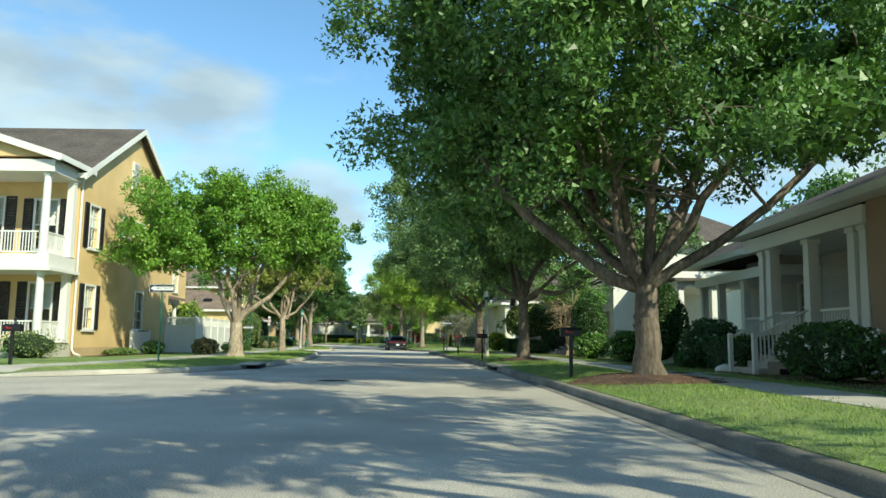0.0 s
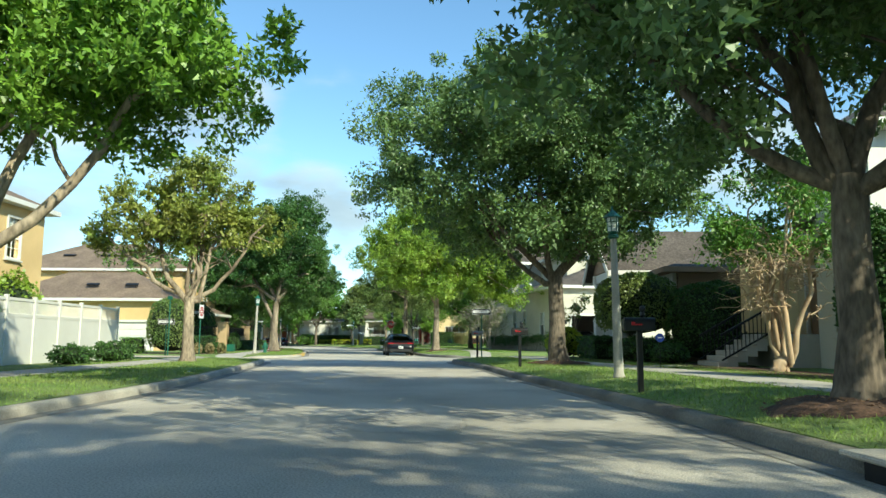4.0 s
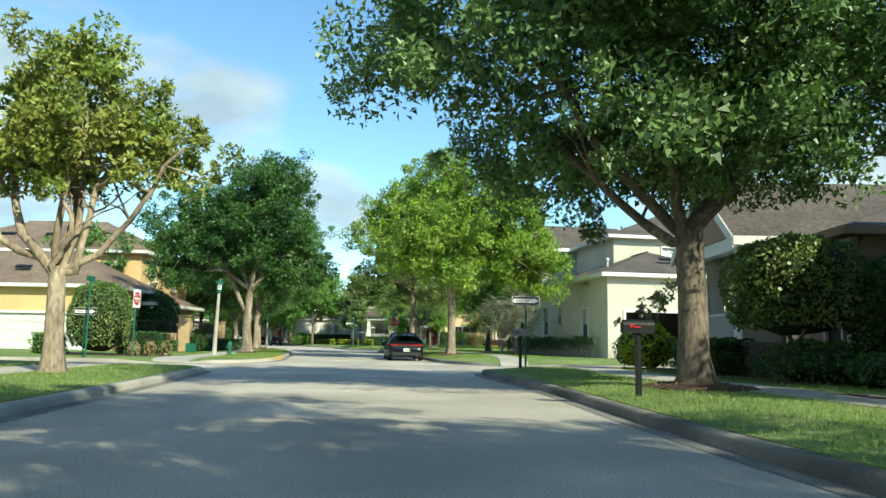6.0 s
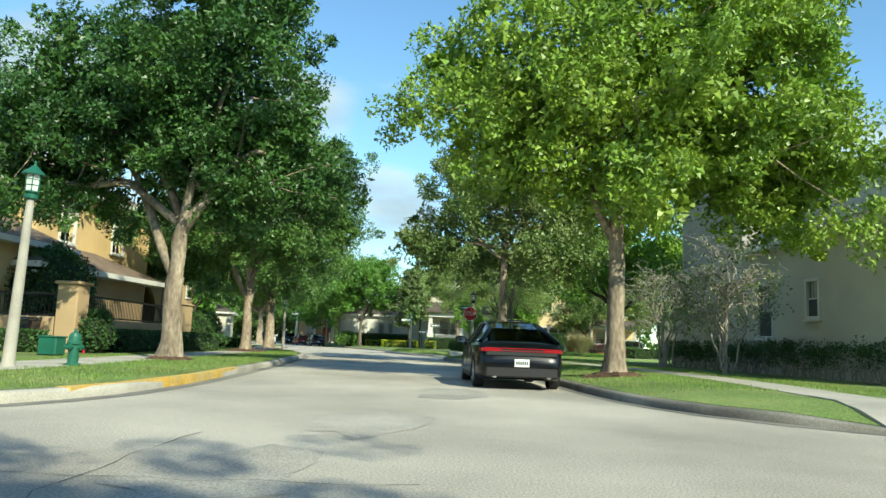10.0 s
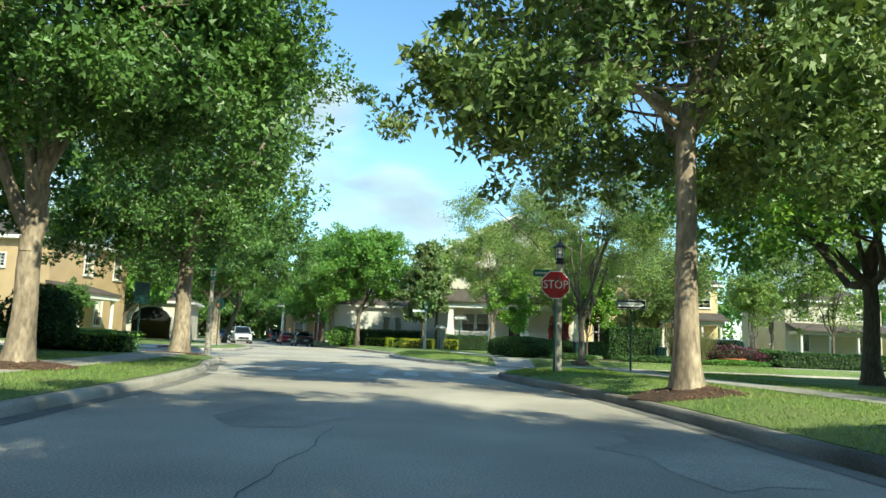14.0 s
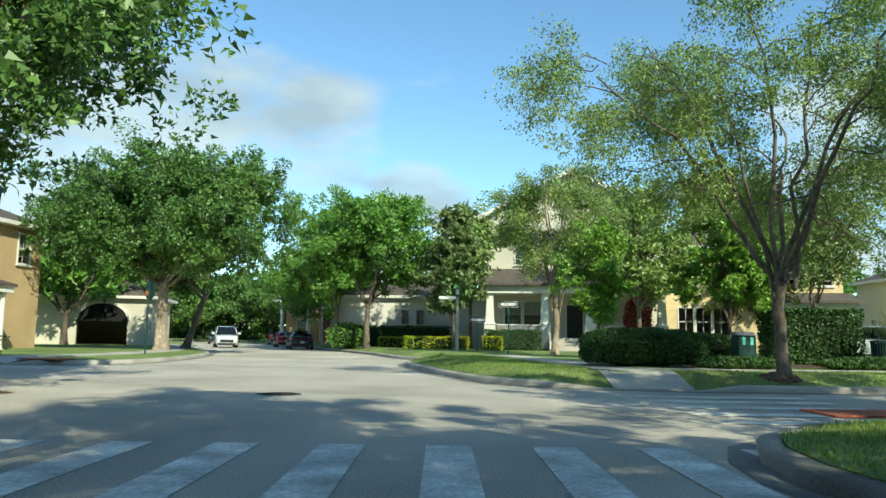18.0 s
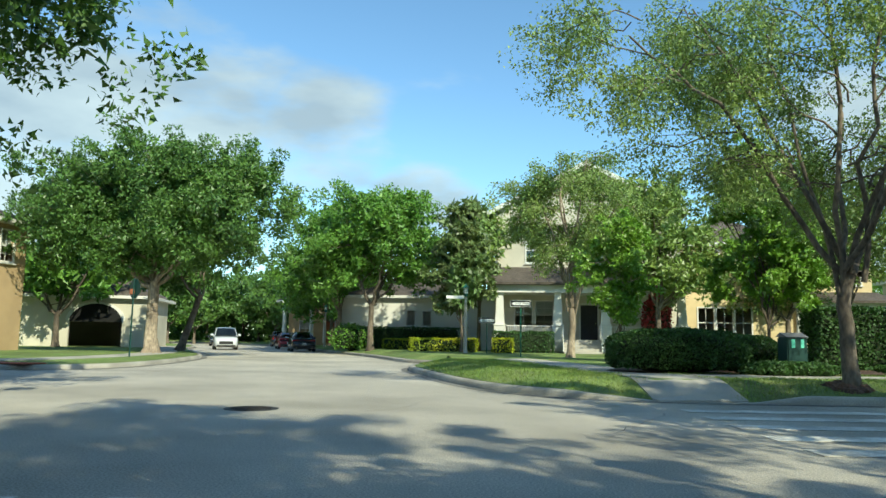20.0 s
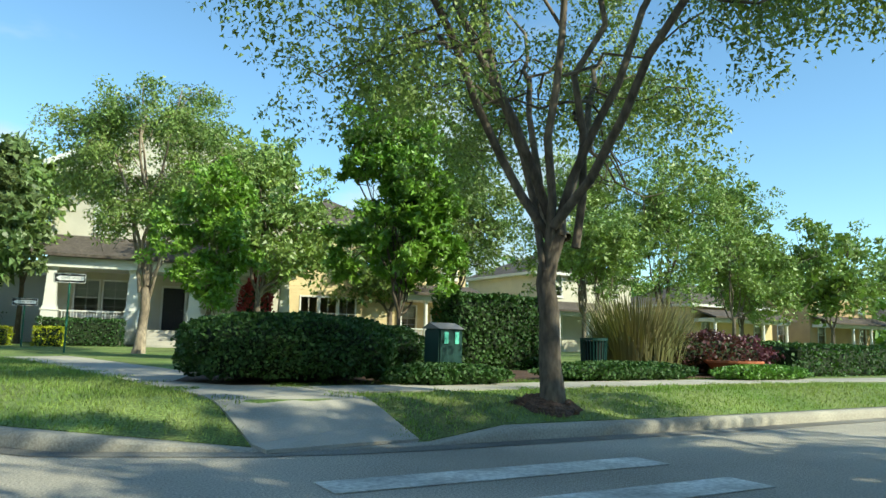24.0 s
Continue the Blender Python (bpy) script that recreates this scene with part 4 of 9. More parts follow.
tree("oak_tree", "full dark green oak with reddish trunk", (-20.0, 104.2), [(-0.8, 0, 8.6, 3.8, 4.6, 3.4), (1.8, 0.5, 7.0, 2.4, 3.2, 2.6), (-3.4, 0, 7, 3, 3.4, 2.4), (0, 0, 10.8, 2.8, 3.2, 1.8), (0.8, -1.2, 5.2, 3.6, 3.4, 1.5), (-1.2, -2.6, 5.6, 4.0, 3.0, 1.8), (2.6, 0, 8.4, 2.4, 3, 2.6), (-3.0, 0, 4.9, 2.6, 2.8, 1.3)], 4.0, 0.38, OAK_LEAF, BARK_PALE, 34, clumps=660, per=130, size=0.118, limbs=7, group="street trees on the left verge")
tree("oak_tree", "wide leafy oak at the far corner", (-29.2, 129.0), [(-2.6, 0, 7.6, 4.2, 4.2, 3.2), (3.0, 0, 7.4, 4.2, 4.2, 3.0), (0.2, 0, 9.1, 4.4, 4, 2.0), (4.0, 0, 8.2, 2.0, 2.4, 1.6), (1.6, 0, 5.6, 4.2, 3.8, 1.7), (-2.8, 0, 6.0, 4.0, 3.6, 1.7), (-5.2, 0, 6.6, 2.4, 2.6, 2.0)], 3.4, 0.36, OAK_LEAF, BARK_PALE, 37, clumps=816, per=140, size=0.134, limbs=7, group="street trees on the left verge", inner=0.42)
tree("oak_tree", "leafy oak leaning over the street", (-31.6, 136.2), [(0.6, 0, 7.0, 2.4, 2.8, 2.2), (-0.8, 0, 5.4, 2.0, 2.2, 1.6)], 3.2, 0.24, OAK_LEAF, BARK, 38, clumps=200, per=60, size=0.2, limbs=5, lean=(1.2, 0))
# beyond the crossing
tree("oak_tree", "dense rounded oak beyond the crossing", (-21.6, 141.5), [(0, 0, 7.4, 4.2, 4.2, 3.4), (-2, 0, 6.4, 2.8, 3, 2.4), (1.0, 0, 8.9, 3, 3, 1.7), (3.0, 0, 6.2, 2.6, 3, 2.4)], 2.9, 0.24, MID_LEAF, BARK, 41, clumps=440, per=85, size=0.175, limbs=6)
tree("oak_tree", "dense rounded oak beyond the crossing", (-26.0, 149.5), [(0, 0, 7.6, 4.2, 4.2, 3.4), (-2.6, 0, 6.0, 2.8, 3, 2.4), (-1, 0, 9.6, 3, 3, 1.7)], 2.9, 0.24, MID_LEAF, BARK_PALE, 42, clumps=420, per=85, size=0.175, limbs=6)
vase_tree("elm_tree", "vase-shaped elm with thin feathery leaves and many upright limbs", (-4.95, 110.8), 2.1, 0.135, 9.7, 5.4, ELM_LEAF, BARK, 51, limbs=9, per=84, size=0.064, spray=0.56, skirt=0.85, thin=0.9)
vase_tree("crape_myrtle", "smooth tan-barked tree with upright limbs and light leaves", (-9.6, 128.5), 2.1, 0.16, 9.6, 3.5, ELM_LEAF, BARK_PALE, 54, limbs=9, per=32, size=0.097, spray=0.50)
tree("young_tree", "slender young tree with bright green leaves", (-7.9, 123.8), [(0, 0, 3.4, 1.5, 1.5, 1.7), (0.1, 0, 4.9, 1.0, 1.0, 1.2), (0.2, 0, 2.3, 1.2, 1.2, 0.8)], 1.0, 0.06, LIME_LEAF, BARK_PALE, 57, clumps=130, per=95, size=0.105, limbs=6, spray=0.4, twigs=30)
tree("young_tree", "leafy young maple with bright upright shoots", (-3.9, 119.6), [(0, 0, 3.2, 2.0, 1.9, 1.5), (0.1, 0, 4.5, 1.7, 1.6, 1.3), (-1.2, 0, 5.5, 0.5, 0.5, 1.2), (-0.5, 0, 6.3, 0.5, 0.5, 1.3), (1.2, 0, 5.4, 0.5, 0.5, 1.2), (0.45, 0, 6.0, 0.5, 0.5, 1.2), (-0.1, 0.3, 5.4, 0.8, 0.8, 1.0)], 1.3, 0.07, LIME_LEAF, BARK_DARK, 58, clumps=330, per=100, size=0.105, limbs=10, spray=0.32, twigs=60)
tree("magnolia_tree", "dark magnolia with bronze undersides", (-15.5, 138.5), [(0, 0, 4.0, 2.1, 2.1, 1.8), (0, 0, 6.0, 1.8, 1.8, 2.0), (0, 0, 8.0, 1.2, 1.2, 1.3)], 1.5, 0.12, MAGNOLIA_LEAF, BARK, 61, clumps=190, per=55, size=0.24, limbs=5, spray=0.55)
tree("shade_tree", "light green tree behind the magnolia", (-15.0, 143.5), [(0, 0, 6.6, 2.8, 2.8, 2.4), (0.4, 0, 8.6, 2.0, 2, 1.4)], 3.0, 0.16, ELM_LEAF, BARK, 62, clumps=150, per=50, size=0.22, limbs=5)
tree("shade_tree", "leafy tree in front of the porch", (-4.6, 138.0), [(0, 0, 6.4, 3.5, 3.2, 3.0), (2.4, 0, 5.6, 2.8, 2.6, 2.2), (-0.2, 0, 9.0, 2.6, 2.4, 1.8)], 2.6, 0.20, ELM_LEAF, BARK, 63, clumps=240, per=55, size=0.2, limbs=6)
tree("oak_tree", "round-headed oak by the yellow house", (4.5, 146.0), [(0, 0, 5.8, 3.6, 3.4, 2.5), (-2, 0, 4.4, 2.2, 2.4, 1.5), (1.5, 0, 7.6, 2.4, 2.4, 1.5)], 2.4, 0.22, OLIVE_LEAF, BARK, 64, clumps=240, per=50, size=0.22, limbs=6)

# ---- houses ----
def wall(owner, p0, p1, z0, z1, mat, openings=(), thick=0.22, name="wall", label=""):
    """A wall from p0 to p1, its outer face on the right-hand side of that way, with openings (along, along, low, high) cut through it."""
    p0, p1 = Vector((*p0, 0)), Vector((*p1, 0))
    d = (p1 - p0).normalized()
    out = Vector((d.y, -d.x, 0))
    length = (p1 - p0).length
    ss = sorted({0.0, length, *[v for o in openings for v in o[:2]]})
    zs = sorted({z0, z1, *[v for o in openings for v in o[2:4]]})
    bm = new_bm()
    made = {}

    def corner(i, j, k):
        if (i, j, k) not in made:
            s = min(max(ss[i], 0.004), length - 0.004)
            q = p0 + d * s - out * thick * k
            made[i, j, k] = bm.verts.new((q.x, q.y, zs[j]))
        return made[i, j, k]

    def solid(i, j):
        if not (0 <= i < len(ss) - 1 and 0 <= j < len(zs) - 1):
            return False
        m, n = (ss[i] + ss[i + 1]) / 2, (zs[j] + zs[j + 1]) / 2
        return not any(o[0] < m < o[1] and o[2] < n < o[3] for o in openings)

    for i in range(len(ss) - 1):
        for j in range(len(zs) - 1):
            if not solid(i, j):
                continue
            bm.faces.new([corner(*c, 0) for c in ((i, j), (i + 1, j), (i + 1, j + 1), (i, j + 1))])
            bm.faces.new([corner(*c, 1) for c in ((i, j + 1), (i + 1, j + 1), (i + 1, j), (i, j))])
            for (di, dj), a, b in (((-1, 0), (i, j), (i, j + 1)), ((1, 0), (i + 1, j), (i + 1, j + 1)), ((0, -1), (i, j), (i + 1, j)), ((0, 1), (i, j + 1), (i + 1, j + 1))):
                if not solid(i + di, j + dj):
                    bm.faces.new((corner(*a, 0), corner(*a, 1), corner(*b, 1), corner(*b, 0)))
    bmesh.ops.recalc_face_normals(bm, faces=bm.faces)
    return part(name, bm, mat, owner, label)


def window(owner, p0, p1, s, z, w, h, shutters=False, grid=(2, 2), blind=0.5, trim=0.10, mat=None, screen=False):
    """A sash window in a wall that was cut for it: frame with bars, two panes, sill, blind and perhaps shutters."""
    p0, p1 = Vector((*p0, 0)), Vector((*p1, 0))
    d = (p1 - p0).normalized()
    ang = math.degrees(math.atan2(d.y, d.x))
    base = p0 + d * (s + w / 2)
    m = pose(base.x, base.y, z, 0, 0, ang)
    bm = new_bm()
    wi, wo, t2 = w / 2 - 0.02, w / 2 + trim - 0.03, trim - 0.03
    rings = [[bm.verts.new(v) for v in ((-x, y, lo), (x, y, lo), (x, y, hi), (-x, y, hi))] for x, y, lo, hi in
             ((wi, 0.03, 0.02, h - 0.02), (wi, -0.055, 0.02, h - 0.02), (wo - 0.012, -0.067, -t2 + 0.012, h + t2 - 0.012), (wo, -0.055, -t2, h + t2), (wo, 0.03, -t2, h + t2))]
    for r0, r1 in zip(rings, rings[1:] + rings[:1]):
        for k in range(4):
            bm.faces.new((r0[k], r0[(k + 1) % 4], r1[(k + 1) % 4], r1[k]))
    bmesh.ops.recalc_face_normals(bm, faces=bm.faces)
    frame_ob = part("window", bm, mat or TRIM, owner)
    frame_ob.matrix_basis = m
    bm = new_bm()
    box(bm, 0, 0.06, h / 2, w, 0.05, 0.055)
    part("meeting_rail", bm, mat or TRIM, frame_ob)
    nx, nz = grid
    for k in range(1, nx):
        bm = new_bm()
        box(bm, -w / 2 + w * k / nx, 0.065, h / 2, 0.028, 0.028, h)
        part("glazing_bar", bm, mat or TRIM, frame_ob)
    for k in range(1, 2 * nz):
        if k != nz:
            bm = new_bm()
            box(bm, 0, 0.066, h * k / (2 * nz), w, 0.026, 0.024)
            part("glazing_bar", bm, mat or TRIM, frame_ob)
    for q in (0, 1):
        bm = new_bm()
        box(bm, 0, 0.085, h * (0.25 + 0.5 * q), w, 0.008, h / 2)
        pane = part("pane", bm, GLASS, frame_ob)
        pane.visible_shadow = False
    bm = new_bm()
    box(bm, 0, -0.05, -trim - 0.01, w + 2 * trim + 0.06, 0.15, 0.06, bevel=0.01)
    part("sill", bm, mat or TRIM, frame_ob)
    if screen:
        bm = new_bm()
        box(bm, 0, 0.032, h * 0.25, w - 0.03, 0.004, h / 2 - 0.03)
        part("insect_screen", bm, SCREEN, frame_ob, "dark grey insect screen")
    if blind:
        bm = new_bm()
        hb = h * blind
        for k in range(max(2, int(hb / 0.09))):
            box(bm, 0, 0.14, h - 0.045 - 0.09 * k, w - 0.02, 0.012, 0.082, tilt=(12, 0))
        part("blind", bm, BLIND, frame_ob, "pale slatted blind")
    if shutters:
        for side in (-1, 1):
            bm = new_bm()
            sw = w * 0.42
            x = side * (w / 2 + trim + sw / 2)
            for e in (-1, 1):
                box(bm, x + e * (sw / 2 - 0.03), -0.035, h / 2, 0.06, 0.05, h + 0.1)
            for k in range(3):
                box(bm, x, -0.035, (h + 0.02) * k / 2, sw - 0.1, 0.05, 0.09)
            for k in range(int(h / 0.07)):
                box(bm, x, -0.03, 0.05 + 0.07 * k, sw - 0.1, 0.03, 0.055, tilt=(25, 0))
            part("shutter", bm, SHUTTER, frame_ob, "black louvred shutter")
    return frame_ob


def holes(wins):
    return [(s, s + w, z, z + h) for s, z, w, h in wins]


def windowed(owner, p0, p1, z0, z1, mat, wins, shutters=False, extra=(), **more):
    """A wall with its windows; wins: (along, sill height, width, height)."""
    wall(owner, p0, p1, z0, z1, mat, holes(wins) + list(extra))
    for s, z, w, h in wins:
        window(owner, p0, p1, s, z, w, h, shutters, **more)


def slab_roof(owner, quads, mat, thick=0.14, name="roof"):
    """Roof planes given by their top corners, each with thickness."""
    bm = new_bm()
    for q in quads:
        top = [bm.verts.new(v) for v in q]
        low = [bm.verts.new((v[0], v[1], v[2] - thick)) for v in q]
        n = len(q)
        bm.faces.new(top), bm.faces.new(low[::-1])
        for k in range(n):
            bm.faces.new((low[k], low[(k + 1) % n], top[(k + 1) % n], top[k]))
    bmesh.ops.recalc_face_normals(bm, faces=bm.faces)
    return part(name, bm, mat, owner)


def hip_roof(owner, x0, x1, y0, y1, z, rise, over, mat, fascia=TRIM):
    X0, X1, Y0, Y1 = x0 - over, x1 + over, y0 - over, y1 + over
    w, l = X1 - X0, Y1 - Y0
    if w >= l:
        a, b = (X0 + l / 2, (Y0 + Y1) / 2, z + rise), (X1 - l / 2, (Y0 + Y1) / 2, z + rise)
        quads = [((X0, Y0, z), (X1, Y0, z), b, a), ((X1, Y1, z), (X0, Y1, z), a, b), ((X1, Y0, z), (X1, Y1, z), b), ((X0, Y1, z), (X0, Y0, z), a)]
    else:
        a, b = ((X0 + X1) / 2, Y0 + w / 2, z + rise), ((X0 + X1) / 2, Y1 - w / 2, z + rise)
        quads = [((X0, Y1, z), (X0, Y0, z), a, b), ((X1, Y0, z), (X1, Y1, z), b, a), ((X0, Y0, z), (X1, Y0, z), a), ((X1, Y1, z), (X0, Y1, z), b)]
    roof = slab_roof(owner, quads, mat)
    bm = new_bm()
    for x, y, sx, sy in (((X0 + X1) / 2, Y0, w + 0.06, 0.06), ((X0 + X1) / 2, Y1, w + 0.06, 0.06), (X0, (Y0 + Y1) / 2, 0.06, l - 0.06), (X1, (Y0 + Y1) / 2, 0.06, l - 0.06)):
        box(bm, x, y, z - 0.09, sx, sy, 0.20)
    part("fascia", bm, fascia, owner)
    bm = new_bm()
    for x, y, sx, sy in (((X0 + X1) / 2, y0 - over / 2, w - 0.1, over - 0.06), ((X0 + X1) / 2, y1 + over / 2, w - 0.1, over - 0.06), (x0 - over / 2, (y0 + y1) / 2, over - 0.06, y1 - y0 - 0.02), (x1 + over / 2, (y0 + y1) / 2, over - 0.06, y1 - y0 - 0.02)):
        box(bm, x, y, z - 0.17, sx, sy, 0.05)
    part("soffit", bm, fascia, owner)
    bm = new_bm()
    rod(bm, a, b, 0.07, 0.07, 6)
    part("ridge_cap", bm, mat, roof)
    return roof


def gable_roof(owner, x0, x1, y0, y1, z, rise, over, mat, axis, gable_mat, fascia=TRIM):
    """Ridge along the axis; the gable walls close both ends."""
    if axis == "x":
        ym = (y0 + y1) / 2
        s = rise / (ym - y0)
        A, B, C = (y0 - over, z - s * over), (ym, z + rise), (y1 + over, z - s * over)
        xs = (x0 - over, x1 + over)
        pt = lambda x, q: (x, q[0], q[1] + 0.14)
    else:
        xm = (x0 + x1) / 2
        s = rise / (xm - x0)
        A, B, C = (x0 - over, z - s * over), (xm, z + rise), (x1 + over, z - s * over)
        xs = (y0 - over, y1 + over)
        pt = lambda y, q: (q[0], y, q[1] + 0.14)
    roof = slab_roof(owner, [(pt(xs[0], A), pt(xs[1], A), pt(xs[1], B), pt(xs[0], B)), (pt(xs[0], B), pt(xs[1], B), pt(xs[1], C), pt(xs[0], C))], mat)
    for e in xs:
        for P, Q in ((A, B), (B, C)):
            bm = new_bm()
            a, b = Vector(pt(e, P)), Vector(pt(e, Q))
            side = Vector((1, 0, 0)) if axis == "x" else Vector((0, 1, 0))
            side *= 0.03 if e == xs[1] else -0.03
            n = [a + side, b + side, b + side - Vector((0, 0, 0.30)), a + side - Vector((0, 0, 0.30))]
            vs = [bm.verts.new(v) for v in n] + [bm.verts.new(v - 2 * side) for v in n]
            bm.faces.new(vs[:4]), bm.faces.new(vs[7:3:-1])
            for k in range(4):
                bm.faces.new((vs[k], vs[(k + 1) % 4], vs[4 + (k + 1) % 4], vs[4 + k]))
            bmesh.ops.recalc_face_normals(bm, faces=bm.faces)
            part("rake_board", bm, fascia, roof)
    for e, inward in ((x0 if axis == "x" else y0, 0.22), (x1 if axis == "x" else y1, -0.22)):
        bm = new_bm()
        tri = [(y0 if axis == "x" else x0, z), (y1 if axis == "x" else x1, z), (B[0], B[1])]
        mk = (lambda q, o: (e + o, q[0], q[1])) if axis == "x" else (lambda q, o: (q[0], e + o, q[1]))
        f = [bm.verts.new(mk(q, 0)) for q in tri]
        g = [bm.verts.new(mk(q, inward)) for q in tri]
        bm.faces.new(f), bm.faces.new(g[::-1])
        for k in range(3):
            bm.faces.new((f[k], f[(k + 1) % 3], g[(k + 1) % 3], g[k]))
        bmesh.ops.recalc_face_normals(bm, faces=bm.faces)
        part("gable", bm, gable_mat, owner)
    for q in (A, C):
        bm = new_bm()
        if axis == "x":
            box(bm, (xs[0] + xs[1]) / 2, q[0], q[1] + 0.02, xs[1] - xs[0], 0.06, 0.24)
        else:
            box(bm, q[0], (xs[0] + xs[1]) / 2, q[1] + 0.02, 0.06, xs[1] - xs[0], 0.24)
        part("fascia", bm, fascia, owner)
    return roof


def column(owner, x, y, z0, z1, r=0.15, square=False, pier=0.0, taper=0.82, mat=None):
    bm = new_bm()
    if square:
        zs = z0 + pier
        if pier:
            box(bm, x, y, z0 + pier / 2, r * 2.9, r * 2.9, pier, bevel=0.02)
            box(bm, x, y, zs + 0.03, r * 3.2, r * 3.2, 0.06)
        lo, hi = r * 1.15, r * 1.15 * taper
        vs = [bm.verts.new((x + sx * w, y + sy * w, z)) for w, z in ((lo, zs + 0.06), (hi, z1 - 0.12)) for sx, sy in ((-1, -1), (1, -1), (1, 1), (-1, 1))]
        for k in range(4):
            bm.faces.new((vs[k], vs[(k + 1) % 4], vs[4 + (k + 1) % 4], vs[4 + k]))
        box(bm, x, y, z1 - 0.06, hi * 2.5, hi * 2.5, 0.12)
        box(bm, x, y, zs + 0.12, lo * 2.25, lo * 2.25, 0.12)
    else:
        h = z1 - z0
        lathe(bm, [(r * 1.35, 0), (r * 1.35, 0.07), (r * 1.15, 0.09), (r * 1.18, 0.15), (r, 0.17), (r * 0.98, h * 0.4), (r * 0.84, h - 0.18), (r * 0.98, h - 0.15), (r * 0.98, h - 0.10), (r * 1.25, h - 0.07), (r * 1.25, h)], 16, (x, y, z0))
    return part("column", bm, mat or TRIM, owner, smooth=False)


BALUSTER = {}


def railing(owner, a, b, h=0.85, gap=0.12, mat=None, bar=0.035):
    """A railing from a to b (feet of its rails), each baluster a piece of its own."""
    a, b = Vector(a), Vector(b)
    d = b - a
    rail = None
    for z, t in ((h, 0.065), (0.10, 0.05)):
        bm = new_bm()
        mid = (a + b) / 2 + Vector((0, 0, z))
        m = Matrix.Translation(mid) @ d.to_track_quat("X", "Z").to_matrix().to_4x4() @ Matrix.Diagonal((d.length, 0.06, t, 1))
        bmesh.ops.create_cube(bm, size=1.0, matrix=m)
        if rail is None:
            rail = part("railing", bm, mat or TRIM, owner)
        else:
            part("bottom_rail", bm, mat or TRIM, rail)
    key = (round(h, 2), bar, (mat or TRIM).name)
    if key not in BALUSTER:
        q = new_bm()
        box(q, 0, 0, 0.10 + (h - 0.10) / 2, bar, bar, h - 0.12)
        me = bpy.data.meshes.new("baluster")
        q.to_mesh(me), q.free()
        me.materials.append(mat or TRIM)
        BALUSTER[key] = me
    n = max(2, int(d.length / gap))
    for k in range(1, n):
        ob = new("baluster", BALUSTER[key])
        ob.parent = rail
        ob.location = a + d * (k / n)
    return rail


def steps(owner, x, y, z, n, width, facing, tread=0.30, rise=0.17, mat=None):
    """n steps that climb to z, ending at (x, y); facing: the way that one looks when coming down, in degrees."""
    for k in range(n):
        bm = new_bm()
        h = z - rise * (k + 1)
        m = pose(x, y, 0, 0, 0, facing)
        c = m @ Vector((tread * (k + 0.5), 0, 0))
        box(bm, c.x, c.y, h - 0.1 + 0.1, tread + 0.02, width, rise + 0.18, facing, bevel=0.012)
        part("step", bm, mat or WALKWAY, owner)


def door(owner, p0, p1, s, z, w, h, mat):
    p0, p1 = Vector((*p0, 0)), Vector((*p1, 0))
    d = (p1 - p0).normalized()
    base = p0 + d * (s + w / 2)
    bm = new_bm()
    box(bm, 0, 0.10, h / 2, w - 0.06, 0.05, h - 0.03, bevel=0.006)
    for q in (0.28, 0.70):
        for e in (-1, 1):
            box(bm, e * w * 0.22, 0.068, h * q, w * 0.30, 0.03, h * 0.30, bevel=0.01)
    ob = part("door", bm, mat, owner)
    ob.matrix_basis = pose(base.x, base.y, z, 0, 0, math.degrees(math.atan2(d.y, d.x)))
    bm = new_bm()
    for e in (-1, 1):
        box(bm, e * (w / 2 + 0.03), -0.01, h / 2 + 0.03, 0.10, 0.10, h + 0.08)
    box(bm, 0, -0.012, h + 0.05, w - 0.03, 0.10, 0.12)
    part("door_frame", bm, TRIM, ob)
    bm = new_bm()
    rod(bm, (w * 0.38, 0.02, h * 0.48), (w * 0.38, 0.08, h * 0.48), 0.03, 0.02)
    part("door_handle", bm, CHROME, ob, "brass knob")
    return ob


def garage_door(owner, p0, p1, s, z, w, h):
    p0, p1 = Vector((*p0, 0)), Vector((*p1, 0))
    d = (p1 - p0).normalized()
    base = p0 + d * (s + w / 2)
    m = pose(base.x, base.y, z, 0, 0, math.degrees(math.atan2(d.y, d.x)))
    bm = new_bm()
    for e in (-1, 1):
        box(bm, e * (w / 2 + 0.05), -0.012, h / 2 + 0.04, 0.14, 0.10, h + 0.1)
    box(bm, 0, -0.014, h + 0.08, w - 0.04, 0.11, 0.16)
    ob = part("garage_door", bm, TRIM, owner)
    ob.matrix_basis = m
    for k in range(4):
        bm = new_bm()
        hh = h / 4
        box(bm, 0, 0.10, hh * (k + 0.5), w - 0.05, 0.05, hh - 0.012, bevel=0.006)
        for c in range(8):
            box(bm, -w / 2 + w * (c + 0.5) / 8, 0.07, hh * (k + 0.5), w / 8 - 0.14, 0.03, hh - 0.2, bevel=0.012)
        part("panel", bm, TRIM, ob)
    return ob


